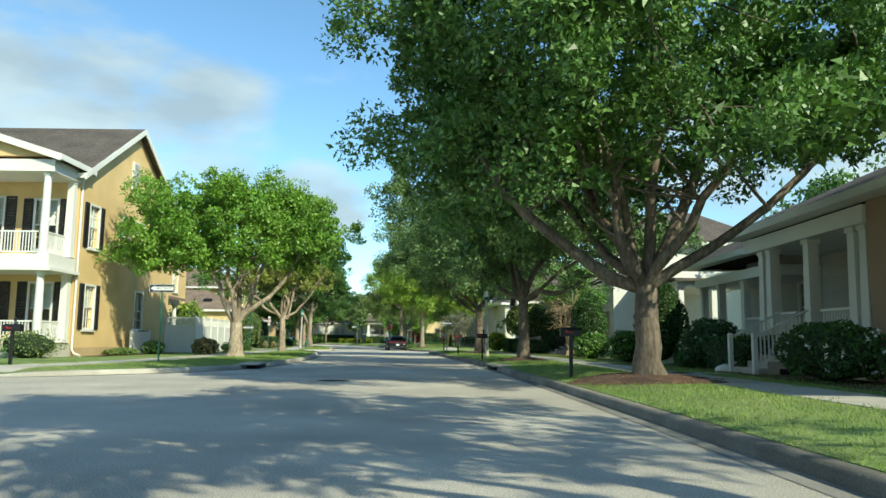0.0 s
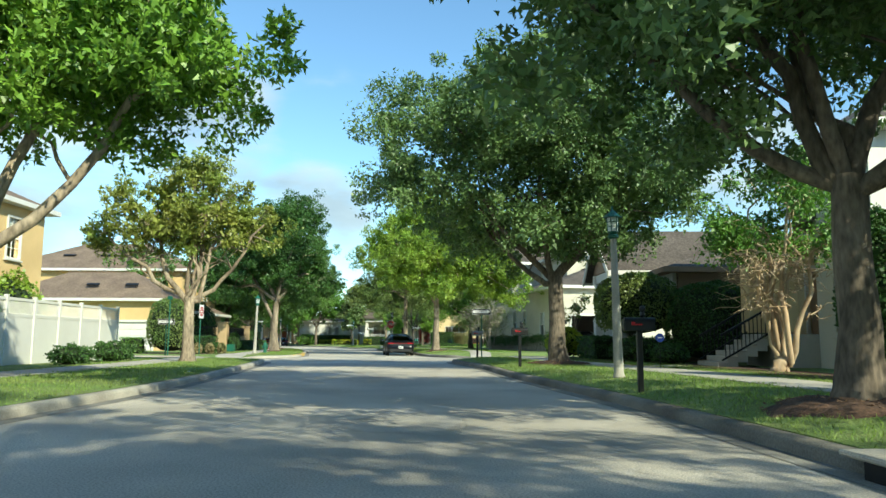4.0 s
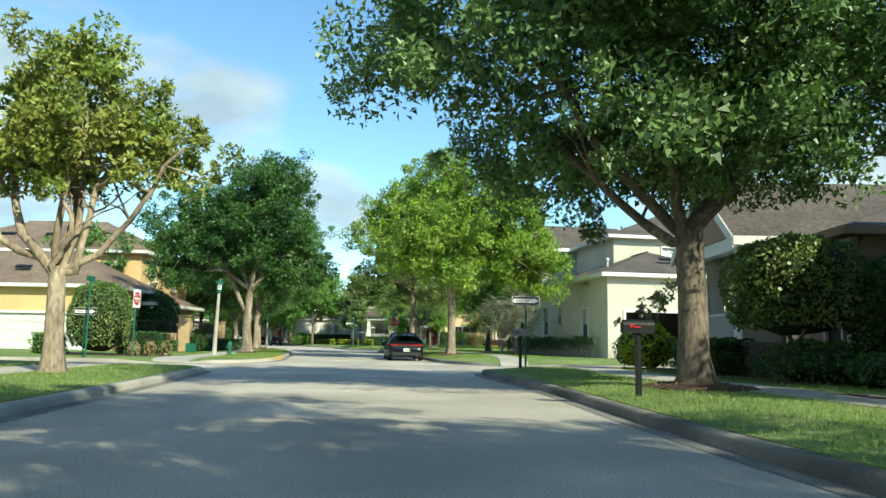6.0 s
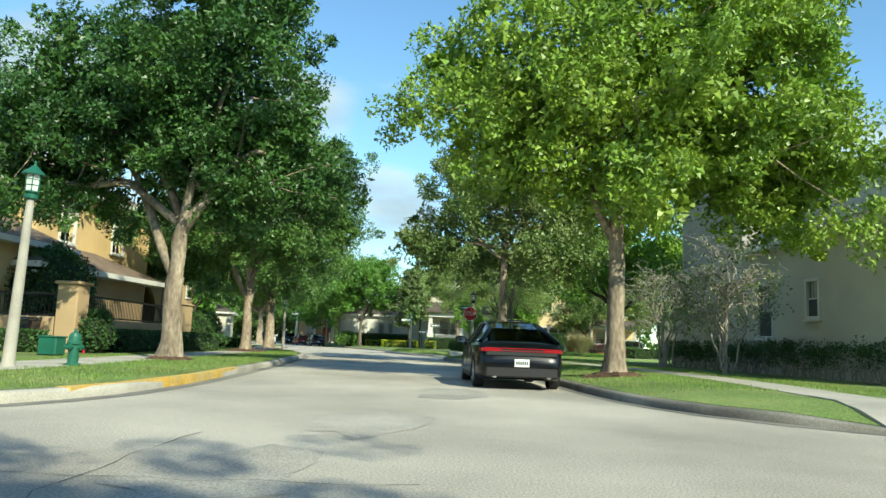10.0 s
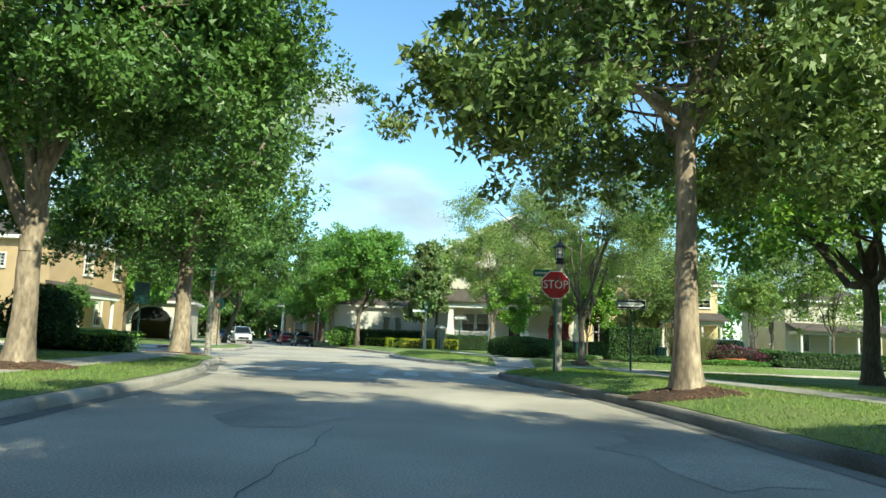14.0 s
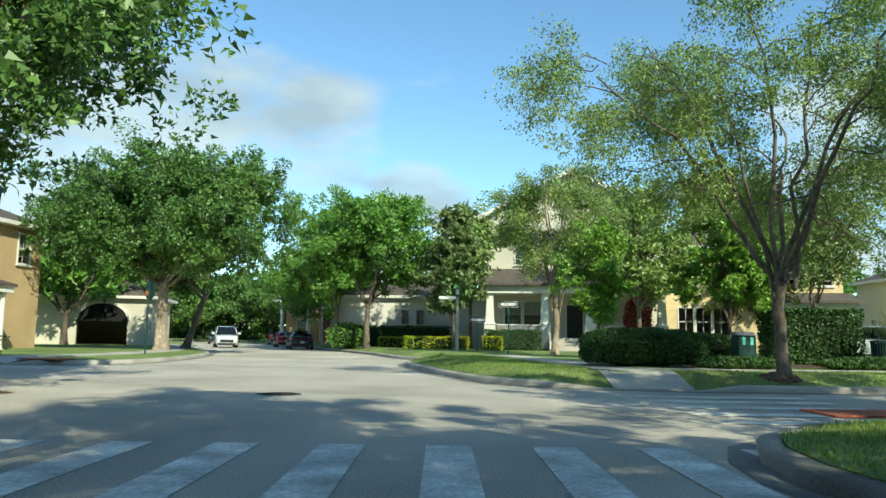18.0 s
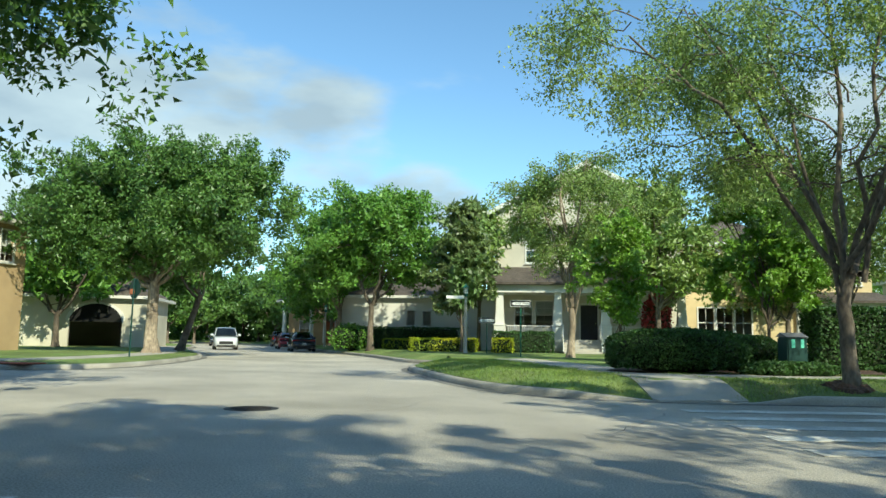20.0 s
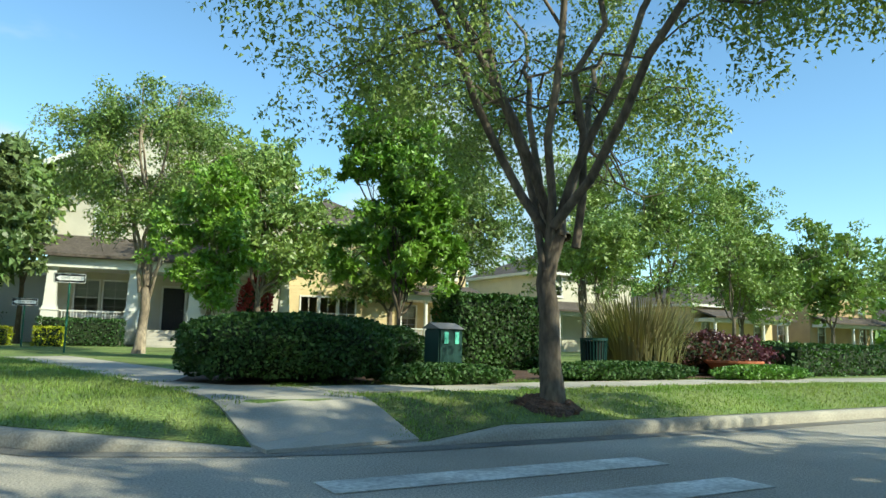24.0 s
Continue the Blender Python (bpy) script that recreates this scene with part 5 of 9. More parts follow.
def siding(owner, p0, p1, z0, z1, mat, gap=0.15, clear=()):
    """Lap boards, each a piece of its own, on the outer face of a wall, broken where it has openings."""
    p0, p1 = Vector((*p0, 0)), Vector((*p1, 0))
    d = (p1 - p0).normalized()
    out = Vector((d.y, -d.x, 0))
    L = (p1 - p0).length
    ang = math.degrees(math.atan2(d.y, d.x))
    z = z0 + gap / 2
    while z < z1:
        spans = [(0.0, L)]
        for a, b, lo, hi in clear:
            if lo - 0.1 < z < hi + 0.1:
                spans = [t for s in spans for t in ((s[0], min(s[1], a - 0.08)), (max(s[0], b + 0.08), s[1])) if t[1] - t[0] > 0.05]
        for a, b in spans:
            mid = p0 + d * (a + b) / 2 + out * 0.012
            bm = new_bm()
            box(bm, 0, 0, 0, b - a, 0.018, gap - 0.004, tilt=(-4.5, 0))
            ob = part("board", bm, mat, owner)
            ob.matrix_basis = pose(mid.x, mid.y, z, 0, 0, ang)
        z += gap


def shell(owner, x0, x1, y0, y1, z0, z1, mat, skip=""):
    """Plain closing walls on the sides that have none of their own: letters of n, e, s, w to leave out."""
    if "s" not in skip:
        wall(owner, (x0, y0), (x1, y0), z0, z1, mat)
    if "e" not in skip:
        wall(owner, (x1, y0), (x1, y1), z0, z1, mat)
    if "n" not in skip:
        wall(owner, (x1, y1), (x0, y1), z0, z1, mat)
    if "w" not in skip:
        wall(owner, (x0, y1), (x0, y0), z0, z1, mat)


def floor_slab(owner, x0, x1, y0, y1, z, mat, name="floor", thick=0.2):
    bm = new_bm()
    box(bm, (x0 + x1) / 2, (y0 + y1) / 2, z - thick / 2, x1 - x0, y1 - y0, thick)
    return part(name, bm, mat, owner)


def pipe(owner, points, r, mat, name="downpipe"):
    v, f = tube(points, [r] * len(points), 8)
    return fast(name, v, f, mat, owner)

# ---- houses on the left of the street ----
h = thing("house", "two-storey yellow stucco house with white double porch and black shutters", "house", (-16.3, 32.7, 0.17))
D = 11.5
wins = [(1.05, 4.95, 0.95, 1.95), (1.05, 1.25, 0.95, 1.95), (4.55, 5.0, 1.0, 1.9), (6.35, 4.95, 0.9, 1.95), (6.6, 1.3, 1.0, 1.95)]
wall(h, (0, 0), (0, D), 0, 8.2, YELLOW_STUCCO, holes(wins) + [])
for k, (s, z, w, hh) in enumerate(wins):
    window(h, (0, 0), (0, D), s, z, w, hh, shutters=k < 2, blind=0.55)
fronts = [(7.6, 4.7, 1.1, 2.3), (7.6, 1.0, 1.1, 2.2), (10.1, 4.7, 1.0, 2.2), (10.1, 1.0, 1.0, 2.2)]
windowed(h, (-12, 0), (0, 0), 0, 8.2, YELLOW_STUCCO, fronts, True)
shell(h, -12, 0, 0, D, 0, 8.2, YELLOW_STUCCO, "se")
gable_roof(h, -12, 0, 0, D, 8.2, 3.5, 0.42, SHINGLE, "x", YELLOW_STUCCO)
bm = new_bm()
box(bm, 0.03, 5.75, 9.25, 0.06, 0.82, 1.5)
vent = part("gable_vent", bm, TRIM, h, "white louvred gable vent")
for k in range(12):
    bm = new_bm()
    box(bm, 0.075, 5.75, 8.62 + 0.115 * k, 0.05, 0.62, 0.08, tilt=(0, 30))
    part("slat", bm, TRIM, vent)
floor_slab(h, -12, 0.05, -2.3, -0.02, 0.55, WALKWAY, "porch_floor", 0.55)
floor_slab(h, -12, 0.05, -2.3, -0.02, 4.25, TRIM, "balcony", 0.62)
floor_slab(h, -12.2, 0.25, -2.5, -0.02, 3.70, TRIM, "cornice", 0.14)
floor_slab(h, -12, 0.05, -2.35, -0.02, 8.2, TRIM, "porch_beam", 0.5)
for z0, z1 in ((0.55, 3.56), (4.25, 7.7)):
    for x in (-0.35, -3.1, -5.9, -8.7, -11.6):
        column(h, x, -2.05, z0, z1, 0.17)
    column(h, -0.20, -0.25, z0, z1, 0.15, True)
    for x in (-0.35, -3.1, -5.9, -8.7):
        railing(h, (x - 0.2, -2.1, z0), (x - 2.55, -2.1, z0), 0.95)
    railing(h, (-0.3, -1.9, z0), (-0.3, -0.3, z0), 0.95)
gable_roof(h, -12, 0.1, -2.3, 0.3, 8.35, 1.9, 0.30, SHINGLE, "y", YELLOW_STUCCO)
pipe(h, [(0.06, 0.12, 8.0), (0.06, 0.12, 0.35), (0.18, 0.10, 0.15), (0.5, 0.0, 0.06)], 0.05, TRIM)
bm = new_bm()
box(bm, 0.02, D / 2, 0.2, 0.05, D, 0.4)
part("plinth", bm, TAN_STUCCO, h)

h = thing("house_wing", "yellow stucco wing with white windows behind the lattice fence", "house", (-19.5, 44.4, 0.17))
windowed(h, (0, 0), (0, 12), 0, 6.6, YELLOW_STUCCO, [(1.4, 4.2, 0.95, 1.7), (5.6, 4.2, 0.95, 1.7), (9.2, 4.2, 0.95, 1.7), (4.0, 1.0, 0.95, 1.7), (8.4, 1.0, 0.95, 1.7)])
shell(h, -10, 0, 0, 12, 0, 6.6, YELLOW_STUCCO, "e")
hip_roof(h, -10, 0, 0, 12, 6.6, 2.6, 0.45, SHINGLE_BROWN)
floor_slab(h, 0.02, 2.6, 0.6, 3.4, 3.25, TRIM, "porch_beam", 0.28)
slab_roof(h, [((0.0, 0.3, 4.0), (0, 3.7, 4.0), (2.9, 3.7, 3.35), (2.9, 0.3, 3.35))], SHINGLE_BROWN, name="porch_roof")
column(h, 2.4, 0.9, 0, 2.97, 0.14)
column(h, 2.4, 3.1, 0, 2.97, 0.14)

h = thing("garage_house", "yellow garage with a wide white door and brown hipped roof", "house", (-34.0, 77.0, 0.1))
W = 12.2
wall(h, (0, 0), (W, 0), 0, 3.75, YELLOW_STUCCO, [(5.8, 11.6, 0.0, 2.15)])
garage_door(h, (0, 0), (W, 0), 5.8, 0, 5.8, 2.15)
shell(h, 0, W, 0, 7, 0, 3.75, YELLOW_STUCCO, "s")
hip_roof(h, 0, W, 0, 7, 3.85, 2.2, 0.5, SHINGLE_BROWN)
for x in (6.6, 9.5):
    bm = new_bm()
    box(bm, x, 1.0, 4.95, 0.9, 0.3, 0.10, tilt=(28, 0))
    part("roof_vent", bm, IRON, h)

h = thing("house", "large yellow house with stepped brown roofs", "house", (-38.0, 84.2, 0.1))
windowed(h, (0, 0), (15, 0), 0, 6.6, YELLOW_STUCCO, [(8.5, 4.6, 1.6, 1.3), (12.4, 4.4, 1.0, 1.5)])
windowed(h, (15, 0), (15, 9), 0, 6.6, YELLOW_STUCCO, [(1.5, 4.4, 1.0, 1.6), (5.5, 4.4, 1.0, 1.6), (1.5, 1.0, 1.0, 1.6)])
shell(h, 0, 15, 0, 9, 0, 6.6, YELLOW_STUCCO, "se")
hip_roof(h, 0, 15, 0, 9, 6.7, 2.6, 0.5, SHINGLE_BROWN)
for x in (4.6, 7.8):
    bm = new_bm()
    box(bm, x, 1.9, 8.05, 1.0, 0.3, 0.10, tilt=(26, 0))
    part("roof_vent", bm, IRON, h)

h = thing("entry_house", "tan stucco entry with low brown roof behind the garden wall", "house", (-25.6, 82.0, 0.1))
windowed(h, (0, 0), (4.2, 0), 0, 3.0, TAN_STUCCO, [(0.7, 1.0, 0.9, 1.5)])
shell(h, 0, 4.2, 0, 8, 0, 3.0, TAN_STUCCO, "s")
hip_roof(h, 0, 4.2, 0, 8, 3.1, 1.3, 0.7, SHINGLE_BROWN)
column(h, 4.6, -0.4, 0, 2.8, 0.16)

h = thing("house", "tan two-storey stucco house shaded by the street trees", "house", (-36.0, 90.5, 0.1))
windowed(h, (0, 0), (11.5, 0), 0, 6.3, TAN_STUCCO, [(7.5, 4.2, 0.95, 1.6), (3, 4.2, 0.95, 1.6)])
windowed(h, (11.5, 0), (11.5, 7.8), 0, 6.3, TAN_STUCCO, [(1.2, 4.5, 0.95, 1.4), (4.6, 4.5, 0.95, 1.4)], extra=[(2.8, 7.0, 0.0, 3.65)])
for side in (-1, 1):
    curve = [(4.9 + side * 2.1 * math.cos(math.pi * k / 20), 1.9 + 1.75 * math.sin(math.pi * k / 20)) for k in range(11)]
    bm = new_bm()
    prism(bm, (curve + [(4.9 + side * 2.1, 3.65)])[::side], 0.0, 0.22)
    bmesh.ops.transform(bm, matrix=Matrix(((0, 0, 1, 11.277), (1, 0, 0, 0), (0, 1, 0, 0), (0, 0, 0, 1))), verts=bm.verts)
    bmesh.ops.recalc_face_normals(bm, faces=bm.faces)
    part("arch_spandrel", bm, TAN_STUCCO, h)
wall(h, (9.4, 2.0), (9.4, 7.6), 0, 3.9, BROWN_STUCCO, [(2.4, 3.5, 0.1, 2.3)], name="porch_wall")
door(h, (9.4, 2.0), (9.4, 7.6), 2.4, 0.1, 1.1, 2.2, SHUTTER)
floor_slab(h, 9.4, 11.3, 0.3, 7.5, 3.95, BROWN_STUCCO, "porch_ceiling", 0.15)
shell(h, 0, 11.5, 0, 7.8, 0, 6.3, TAN_STUCCO, "se")
hip_roof(h, 0, 11.5, 0, 7.8, 6.4, 2.2, 0.5, SHINGLE_BROWN)
pipe(h, [(11.57, 7.68, 6.1), (11.57, 7.68, 0.2)], 0.055, TRIM)

h = thing("house", "tan two-storey house with white trim and small square windows", "house", (-47.0, 120.5, 0.17))
windowed(h, (0, 0), (10.5, 0), 0, 6.2, TAN_STUCCO, [(6.8, 4.4, 0.7, 0.8), (8.9, 4.1, 0.75, 1.3), (2.5, 4.2, 0.9, 1.4)], blind=0)
east = [(1.2, 1.0, 0.9, 1.9), (3.6, 4.3, 0.9, 1.5), (7.2, 4.3, 0.9, 1.5), (5.2, 1.0, 0.9, 1.8)]
windowed(h, (10.5, 0), (10.5, 9), 0, 6.2, TAN_STUCCO, east)
shell(h, 0, 10.5, 0, 9, 0, 6.2, TAN_STUCCO, "se")
hip_roof(h, 0, 10.5, 0, 9, 6.3, 2.2, 0.5, SHINGLE)
slab_roof(h, [((10.5, -0.3, 3.6), (13.0, -0.3, 3.0), (13.0, 4.2, 3.0), (10.5, 4.2, 3.6))], SHINGLE, name="porch_roof")
floor_slab(h, 10.52, 12.9, -0.2, 4.1, 2.86, TRIM, "porch_beam", 0.25)
column(h, 12.6, 0.1, 0, 2.6, 0.13)
column(h, 12.6, 3.8, 0, 2.6, 0.13)

h = thing("arched_garage", "cream garage with dark arched doorway and grey roof", "house", (-45.5, 141.0, 0.17), 18)
wall(h, (0, 0), (8, 0), 0, 3.4, CREAM_STUCCO, [(3.0, 6.4, 0.0, 1.7)])
bm = new_bm()
n = 14
rim = [(4.7 + 1.7 * math.cos(math.pi * k / n), 1.7 + 1.25 * math.sin(math.pi * k / n)) for k in range(n + 1)]
for k in range(n):
    a, b = rim[k], rim[k + 1]
    vs = [bm.verts.new((x, y, z)) for y in (-0.01, -0.05) for x, z in (a, b, (b[0] + (b[0] - 4.7) * 0.12, b[1] + 0.12), (a[0] + (a[0] - 4.7) * 0.12, a[1] + 0.12))]
    bm.faces.new(vs[:4]), bm.faces.new(vs[7:3:-1])
    for q in range(4):
        bm.faces.new((vs[q], vs[(q + 1) % 4], vs[4 + (q + 1) % 4], vs[4 + q]))
part("arch_trim", bm, TRIM, h)
# flat black sheet on the wall imitates the shaded depth of the arch
bm = new_bm()
vs = [bm.verts.new((x, -0.006, z)) for x, z in rim]
bm.faces.new(vs)
part("arch_recess", bm, HOLE, h, "flat black sheet painted as the shade within the arch")
shell(h, 0, 8, 0, 7, 0, 3.4, CREAM_STUCCO, "s")
hip_roof(h, 0, 8, 0, 7, 3.5, 2.0, 0.45, SHINGLE)

# ---- houses on the right of the street ----
h = thing("porch_house", "grey clapboard house with deep white-columned porch in shade", "house", (9.6, 8.0, 0.25))
Y = 15.6
fl = 0.85
wall(h, (2.4, Y), (2.4, 0), 0, 4.4, GREY_SIDING, [(3.4, 4.5, fl, fl + 2.2), (7.0, 8.2, 1.6, 3.2)])
door(h, (2.4, Y), (2.4, 0), 3.4, fl, 1.1, 2.2, BROWN_STUCCO)
window(h, (2.4, Y), (2.4, 0), 7.0, 1.6, 1.2, 1.6)
siding(h, (2.4, Y), (2.4, 9.2), 0.3, 4.2, GREY_SIDING, 0.16, [(3.4, 4.5, fl, fl + 2.2)])
wall(h, (11, Y), (2.4, Y), 0, 4.4, GREY_SIDING)
wall(h, (0.0, 9.0), (0.0, 0), 0, 4.4, BROWN_STUCCO)
wall(h, (2.4, 9.0), (0.0, 9.0), 0, 4.4, BROWN_STUCCO)
wall(h, (0, 0), (11, 0), 0, 4.4, GREY_SIDING)
wall(h, (11, 0), (11, Y), 0, 4.4, GREY_SIDING)
floor_slab(h, 0, 2.38, 9.02, Y, fl, WALKWAY, "porch_floor", fl)
floor_slab(h, -0.1, 2.38, 9.02, Y, 4.05, TRIM, "porch_beam", 0.42)
hip_roof(h, 0, 11, 0, Y, 4.3, 2.8, 0.55, SHINGLE)
for y in (14.9, 14.4, 12.1, 9.9, 9.4):
    column(h, 0.25, y, fl, 3.63, 0.15, True, 0.0)
railing(h, (0.2, 14.1, fl), (0.2, 12.9, fl), 0.85)
railing(h, (0.2, 11.6, fl), (0.2, 10.2, fl), 0.85)
steps(h, 0.0, 12.5, fl, 5, 1.5, 180)
for y in (11.7, 13.3):
    railing(h, (-0.1, y, fl), (-1.5, y, 0.15), 0.85)
    bm = new_bm()
    box(bm, -1.55, y, 0.55, 0.13, 0.13, 1.1, bevel=0.015)
    part("newel_post", bm, TRIM, h)

h = thing("porch_house", "pale grey house with white window bay and porch posts", "house", (10.8, 24.6, 0.25))
wall(h, (2.2, 7.2), (2.2, 0), 0, 4.2, GREY_SIDING, [(4.6, 5.7, 1.3, 3.0), (1.6, 2.6, 0.9, 3.0)])
window(h, (2.2, 7.2), (2.2, 0), 4.6, 1.3, 1.1, 1.7)
door(h, (2.2, 7.2), (2.2, 0), 1.6, 0.9, 1.0, 2.1, BROWN_STUCCO)
siding(h, (2.2, 7.2), (2.2, 0), 0.3, 4.0, GREY_SIDING, 0.17, [(4.6, 5.7, 1.3, 3.0), (1.6, 2.6, 0.9, 3.0)])
shell(h, 2.2, 11, 0, 7.2, 0, 4.2, GREY_SIDING, "w")
floor_slab(h, 0, 2.18, 0, 7.0, 0.85, WALKWAY, "porch_floor", 0.85)
floor_slab(h, -0.1, 2.18, 0, 7.0, 3.45, TRIM, "porch_beam", 0.35)
hip_roof(h, 0, 11, 0, 7.2, 4.1, 2.2, 0.45, SHINGLE)
for y in (0.2, 2.6, 4.9, 6.8):
    column(h, 0.2, y, 0.85, 3.1, 0.11, True, 0.0, 1.0)
railing(h, (0.15, 0.3, 0.85), (0.15, 2.5, 0.85), 0.85)
steps(h, 0.0, 5.85, 0.85, 5, 1.4, 180)
for y in (5.1, 6.6):
    railing(h, (-0.1, y, 0.85), (-1.5, y, 0.12), 0.85)

h = thing("house", "white stucco house with tall blank side wall and yellow porch", "house", (8.7, 38.8, 0.25))
wall(h, (1.0, 3.4), (10, 3.4), 0, 6.4, WHITE_WALL)
wall(h, (1.0, 6.2), (1.0, 3.4), 0, 6.4, WHITE_WALL, [(0.8, 1.9, 1.0, 2.6), (0.8, 1.9, 4.0, 5.4)])
window(h, (1.0, 6.2), (1.0, 3.4), 0.8, 1.0, 1.1, 1.6)
window(h, (1.0, 6.2), (1.0, 3.4), 0.8, 4.0, 1.1, 1.4)
wall(h, (1.8, 9.4), (1.8, 6.42), 0, 6.4, PALE_YELLOW, [(0.8, 1.8, 1.0, 3.1), (0.9, 1.9, 4.2, 5.6)])
door(h, (1.8, 9.4), (1.8, 6.42), 0.8, 1.0, 1.0, 2.1, BROWN_STUCCO)
window(h, (1.8, 9.4), (1.8, 6.42), 0.9, 4.2, 1.0, 1.4)
wall(h, (1.0, 6.2), (1.8, 6.2), 0, 6.4, WHITE_WALL)
wall(h, (10, 9.4), (1.8, 9.4), 0, 6.4, WHITE_WALL)
wall(h, (10, 3.4), (10, 9.4), 0, 6.4, WHITE_WALL)
hip_roof(h, 1.0, 10, 3.4, 9.4, 6.5, 2.2, 0.5, SHINGLE)
floor_slab(h, 0, 1.78, 6.44, 9.3, 1.0, WALKWAY, "porch_floor", 1.0)
column(h, 0.25, 9.0, 1.0, 3.8, 0.30, True, 0.0, 0.95, PALE_YELLOW)
column(h, 0.25, 6.8, 1.0, 3.8, 0.22, True, 0.0, 0.95, PALE_YELLOW)
floor_slab(h, -0.1, 1.78, 6.44, 9.3, 3.99, TRIM, "porch_beam", 0.22)
slab_roof(h, [((-0.35, 6.2, 4.1), (1.8, 6.2, 4.8), (1.8, 9.6, 4.8), (-0.35, 9.6, 4.1))], SHINGLE, name="porch_roof")
steps(h, 0.0, 7.9, 1.0, 6, 1.8, 180)
for y in (6.95, 8.85):
    railing(h, (-0.1, y, 1.0), (-1.7, y, 0.1), 0.85, 0.14, IRON, 0.022)
# side porch before the blank wall
floor_slab(h, 2.6, 6.2, -3.0, 3.38, 0.85, WALKWAY, "porch_floor", 0.85)
for y in (-2.8, -0.3, 2.4):
    column(h, 2.8, y, 0.85, 3.5, 0.11, True, 0.0, 1.0)
for x in (4.4, 6.0):
    column(h, x, -2.8, 0.85, 3.5, 0.11, True, 0.0, 1.0)
floor_slab(h, 2.55, 6.2, -3.1, 3.38, 3.8, TRIM, "porch_beam", 0.3)
slab_roof(h, [((2.35, -3.4, 3.9), (6.4, -3.4, 3.9), (6.4, 3.38, 4.35), (2.35, 3.38, 4.35))], SHINGLE, name="porch_roof")
steps(h, 2.6, -1.6, 0.85, 5, 1.4, 180)
for y in (-2.35, -0.85):
    railing(h, (2.5, y, 0.85), (1.1, y, 0.12), 0.85)
railing(h, (2.8, -0.3, 0.85), (2.8, 2.4, 0.85), 0.85)

h = thing("porch_house", "brown stucco house with grey-white tapered porch columns", "house", (7.7, 51.8, 0.25))
wall(h, (2.4, 8.6), (2.4, 0), 0, 3.5, BROWN_STUCCO, [(2.0, 3.0, 0.9, 3.0), (5.0, 6.4, 1.3, 2.9)])
door(h, (2.4, 8.6), (2.4, 0), 2.0, 0.9, 1.0, 2.1, SHUTTER)
window(h, (2.4, 8.6), (2.4, 0), 5.0, 1.3, 1.4, 1.6)
wall(h, (0, 0), (10, 0), 0, 3.5, BROWN_STUCCO, [(3.2, 4.6, 1.4, 2.9)])
window(h, (0, 0), (10, 0), 3.2, 1.4, 1.4, 1.5)
wall(h, (10, 0), (10, 8.6), 0, 3.5, BROWN_STUCCO)
wall(h, (10, 8.6), (2.4, 8.6), 0, 3.5, BROWN_STUCCO)
floor_slab(h, 0, 2.38, 0.24, 8.5, 0.9, WALKWAY, "porch_floor", 0.9)
floor_slab(h, -0.15, 2.38, 0.24, 8.5, 3.5, TRIM, "porch_beam", 0.4)
hip_roof(h, -0.2, 10, 0, 8.6, 3.6, 1.6, 0.45, SHINGLE, BROWN_STUCCO)
for y in (8.1, 0.6):
    column(h, 0.2, y, 0.9, 3.1, 0.17, True, 0.7)
# gabled porch towards the street
floor_slab(h, -1.9, -0.004, 2.5, 7.1, 0.9, WALKWAY, "porch_floor", 0.9)
for y0, y1 in ((2.6, 3.0), (6.6, 7.0)):
    bm = new_bm()
    box(bm, 0.1, (y0 + y1) / 2, 3.66, 4.0, 0.36, 0.38)
    part("porch_beam", bm, TRIM, h)
bm = new_bm()
box(bm, -1.62, 4.8, 3.66, 0.36, 4.76, 0.376)
part("porch_beam", bm, TRIM, h)
for y in (6.72, 2.88):
    for x in (-1.62, -1.10):
        column(h, x, y, 0.9, 3.47, 0.19, True, 0.8)
gable_roof(h, -1.85, 5.0, 2.5, 7.1, 3.86, 1.75, 0.40, SHINGLE, "x", BROWN_STUCCO)
railing(h, (-1.62, 6.4, 0.9), (-1.62, 3.2, 0.9), 0.8)
railing(h, (-0.85, 6.72, 0.9), (0.0, 6.72, 0.9), 0.8)
steps(h, 0.0, 1.6, 0.9, 5, 1.6, 180)

h = thing("garage_house", "cream stucco house with open double garage and dark hipped roofs", "house", (6.35, 73.6, 0.30), 9.4)
sides = [(2.95, 1.0, 0.9, 1.75), (7.7, 1.9, 0.65, 1.15), (10.5, 1.3, 0.98, 1.8)]
L = 19.5
windowed(h, (0, L), (0, 0), 0, 4.4, CREAM_STUCCO, [(L - s - w, z, w, hh) for s, z, w, hh in sides], grid=(4, 1), screen=True)
wall(h, (0, 0), (8.4, 0), 0, 4.4, CREAM_STUCCO, [(1.0, 6.0, 0.0, 2.45)])
bm = new_bm()
for x in (0.93, 6.07):
    box(bm, x, -0.015, 1.28, 0.14, 0.09, 2.56)
box(bm, 3.5, -0.017, 2.52, 5.0, 0.09, 0.14)
part("garage_frame", bm, TRIM, h)
wall(h, (8.4, 0), (8.4, L), 0, 4.4, CREAM_STUCCO)
wall(h, (8.4, L), (0, L), 0, 4.4, CREAM_STUCCO)
wall(h, (0.22, 6.6), (8.18, 6.6), 0, 4.3, ROOM, name="garage_back_wall")
floor_slab(h, 0.22, 8.18, 0.0, 6.5, 0.02, WALKWAY, "garage_floor", 0.15)
hip_roof(h, 0, 8.4, 0, 12, 4.5, 1.75, 0.45, SHINGLE)
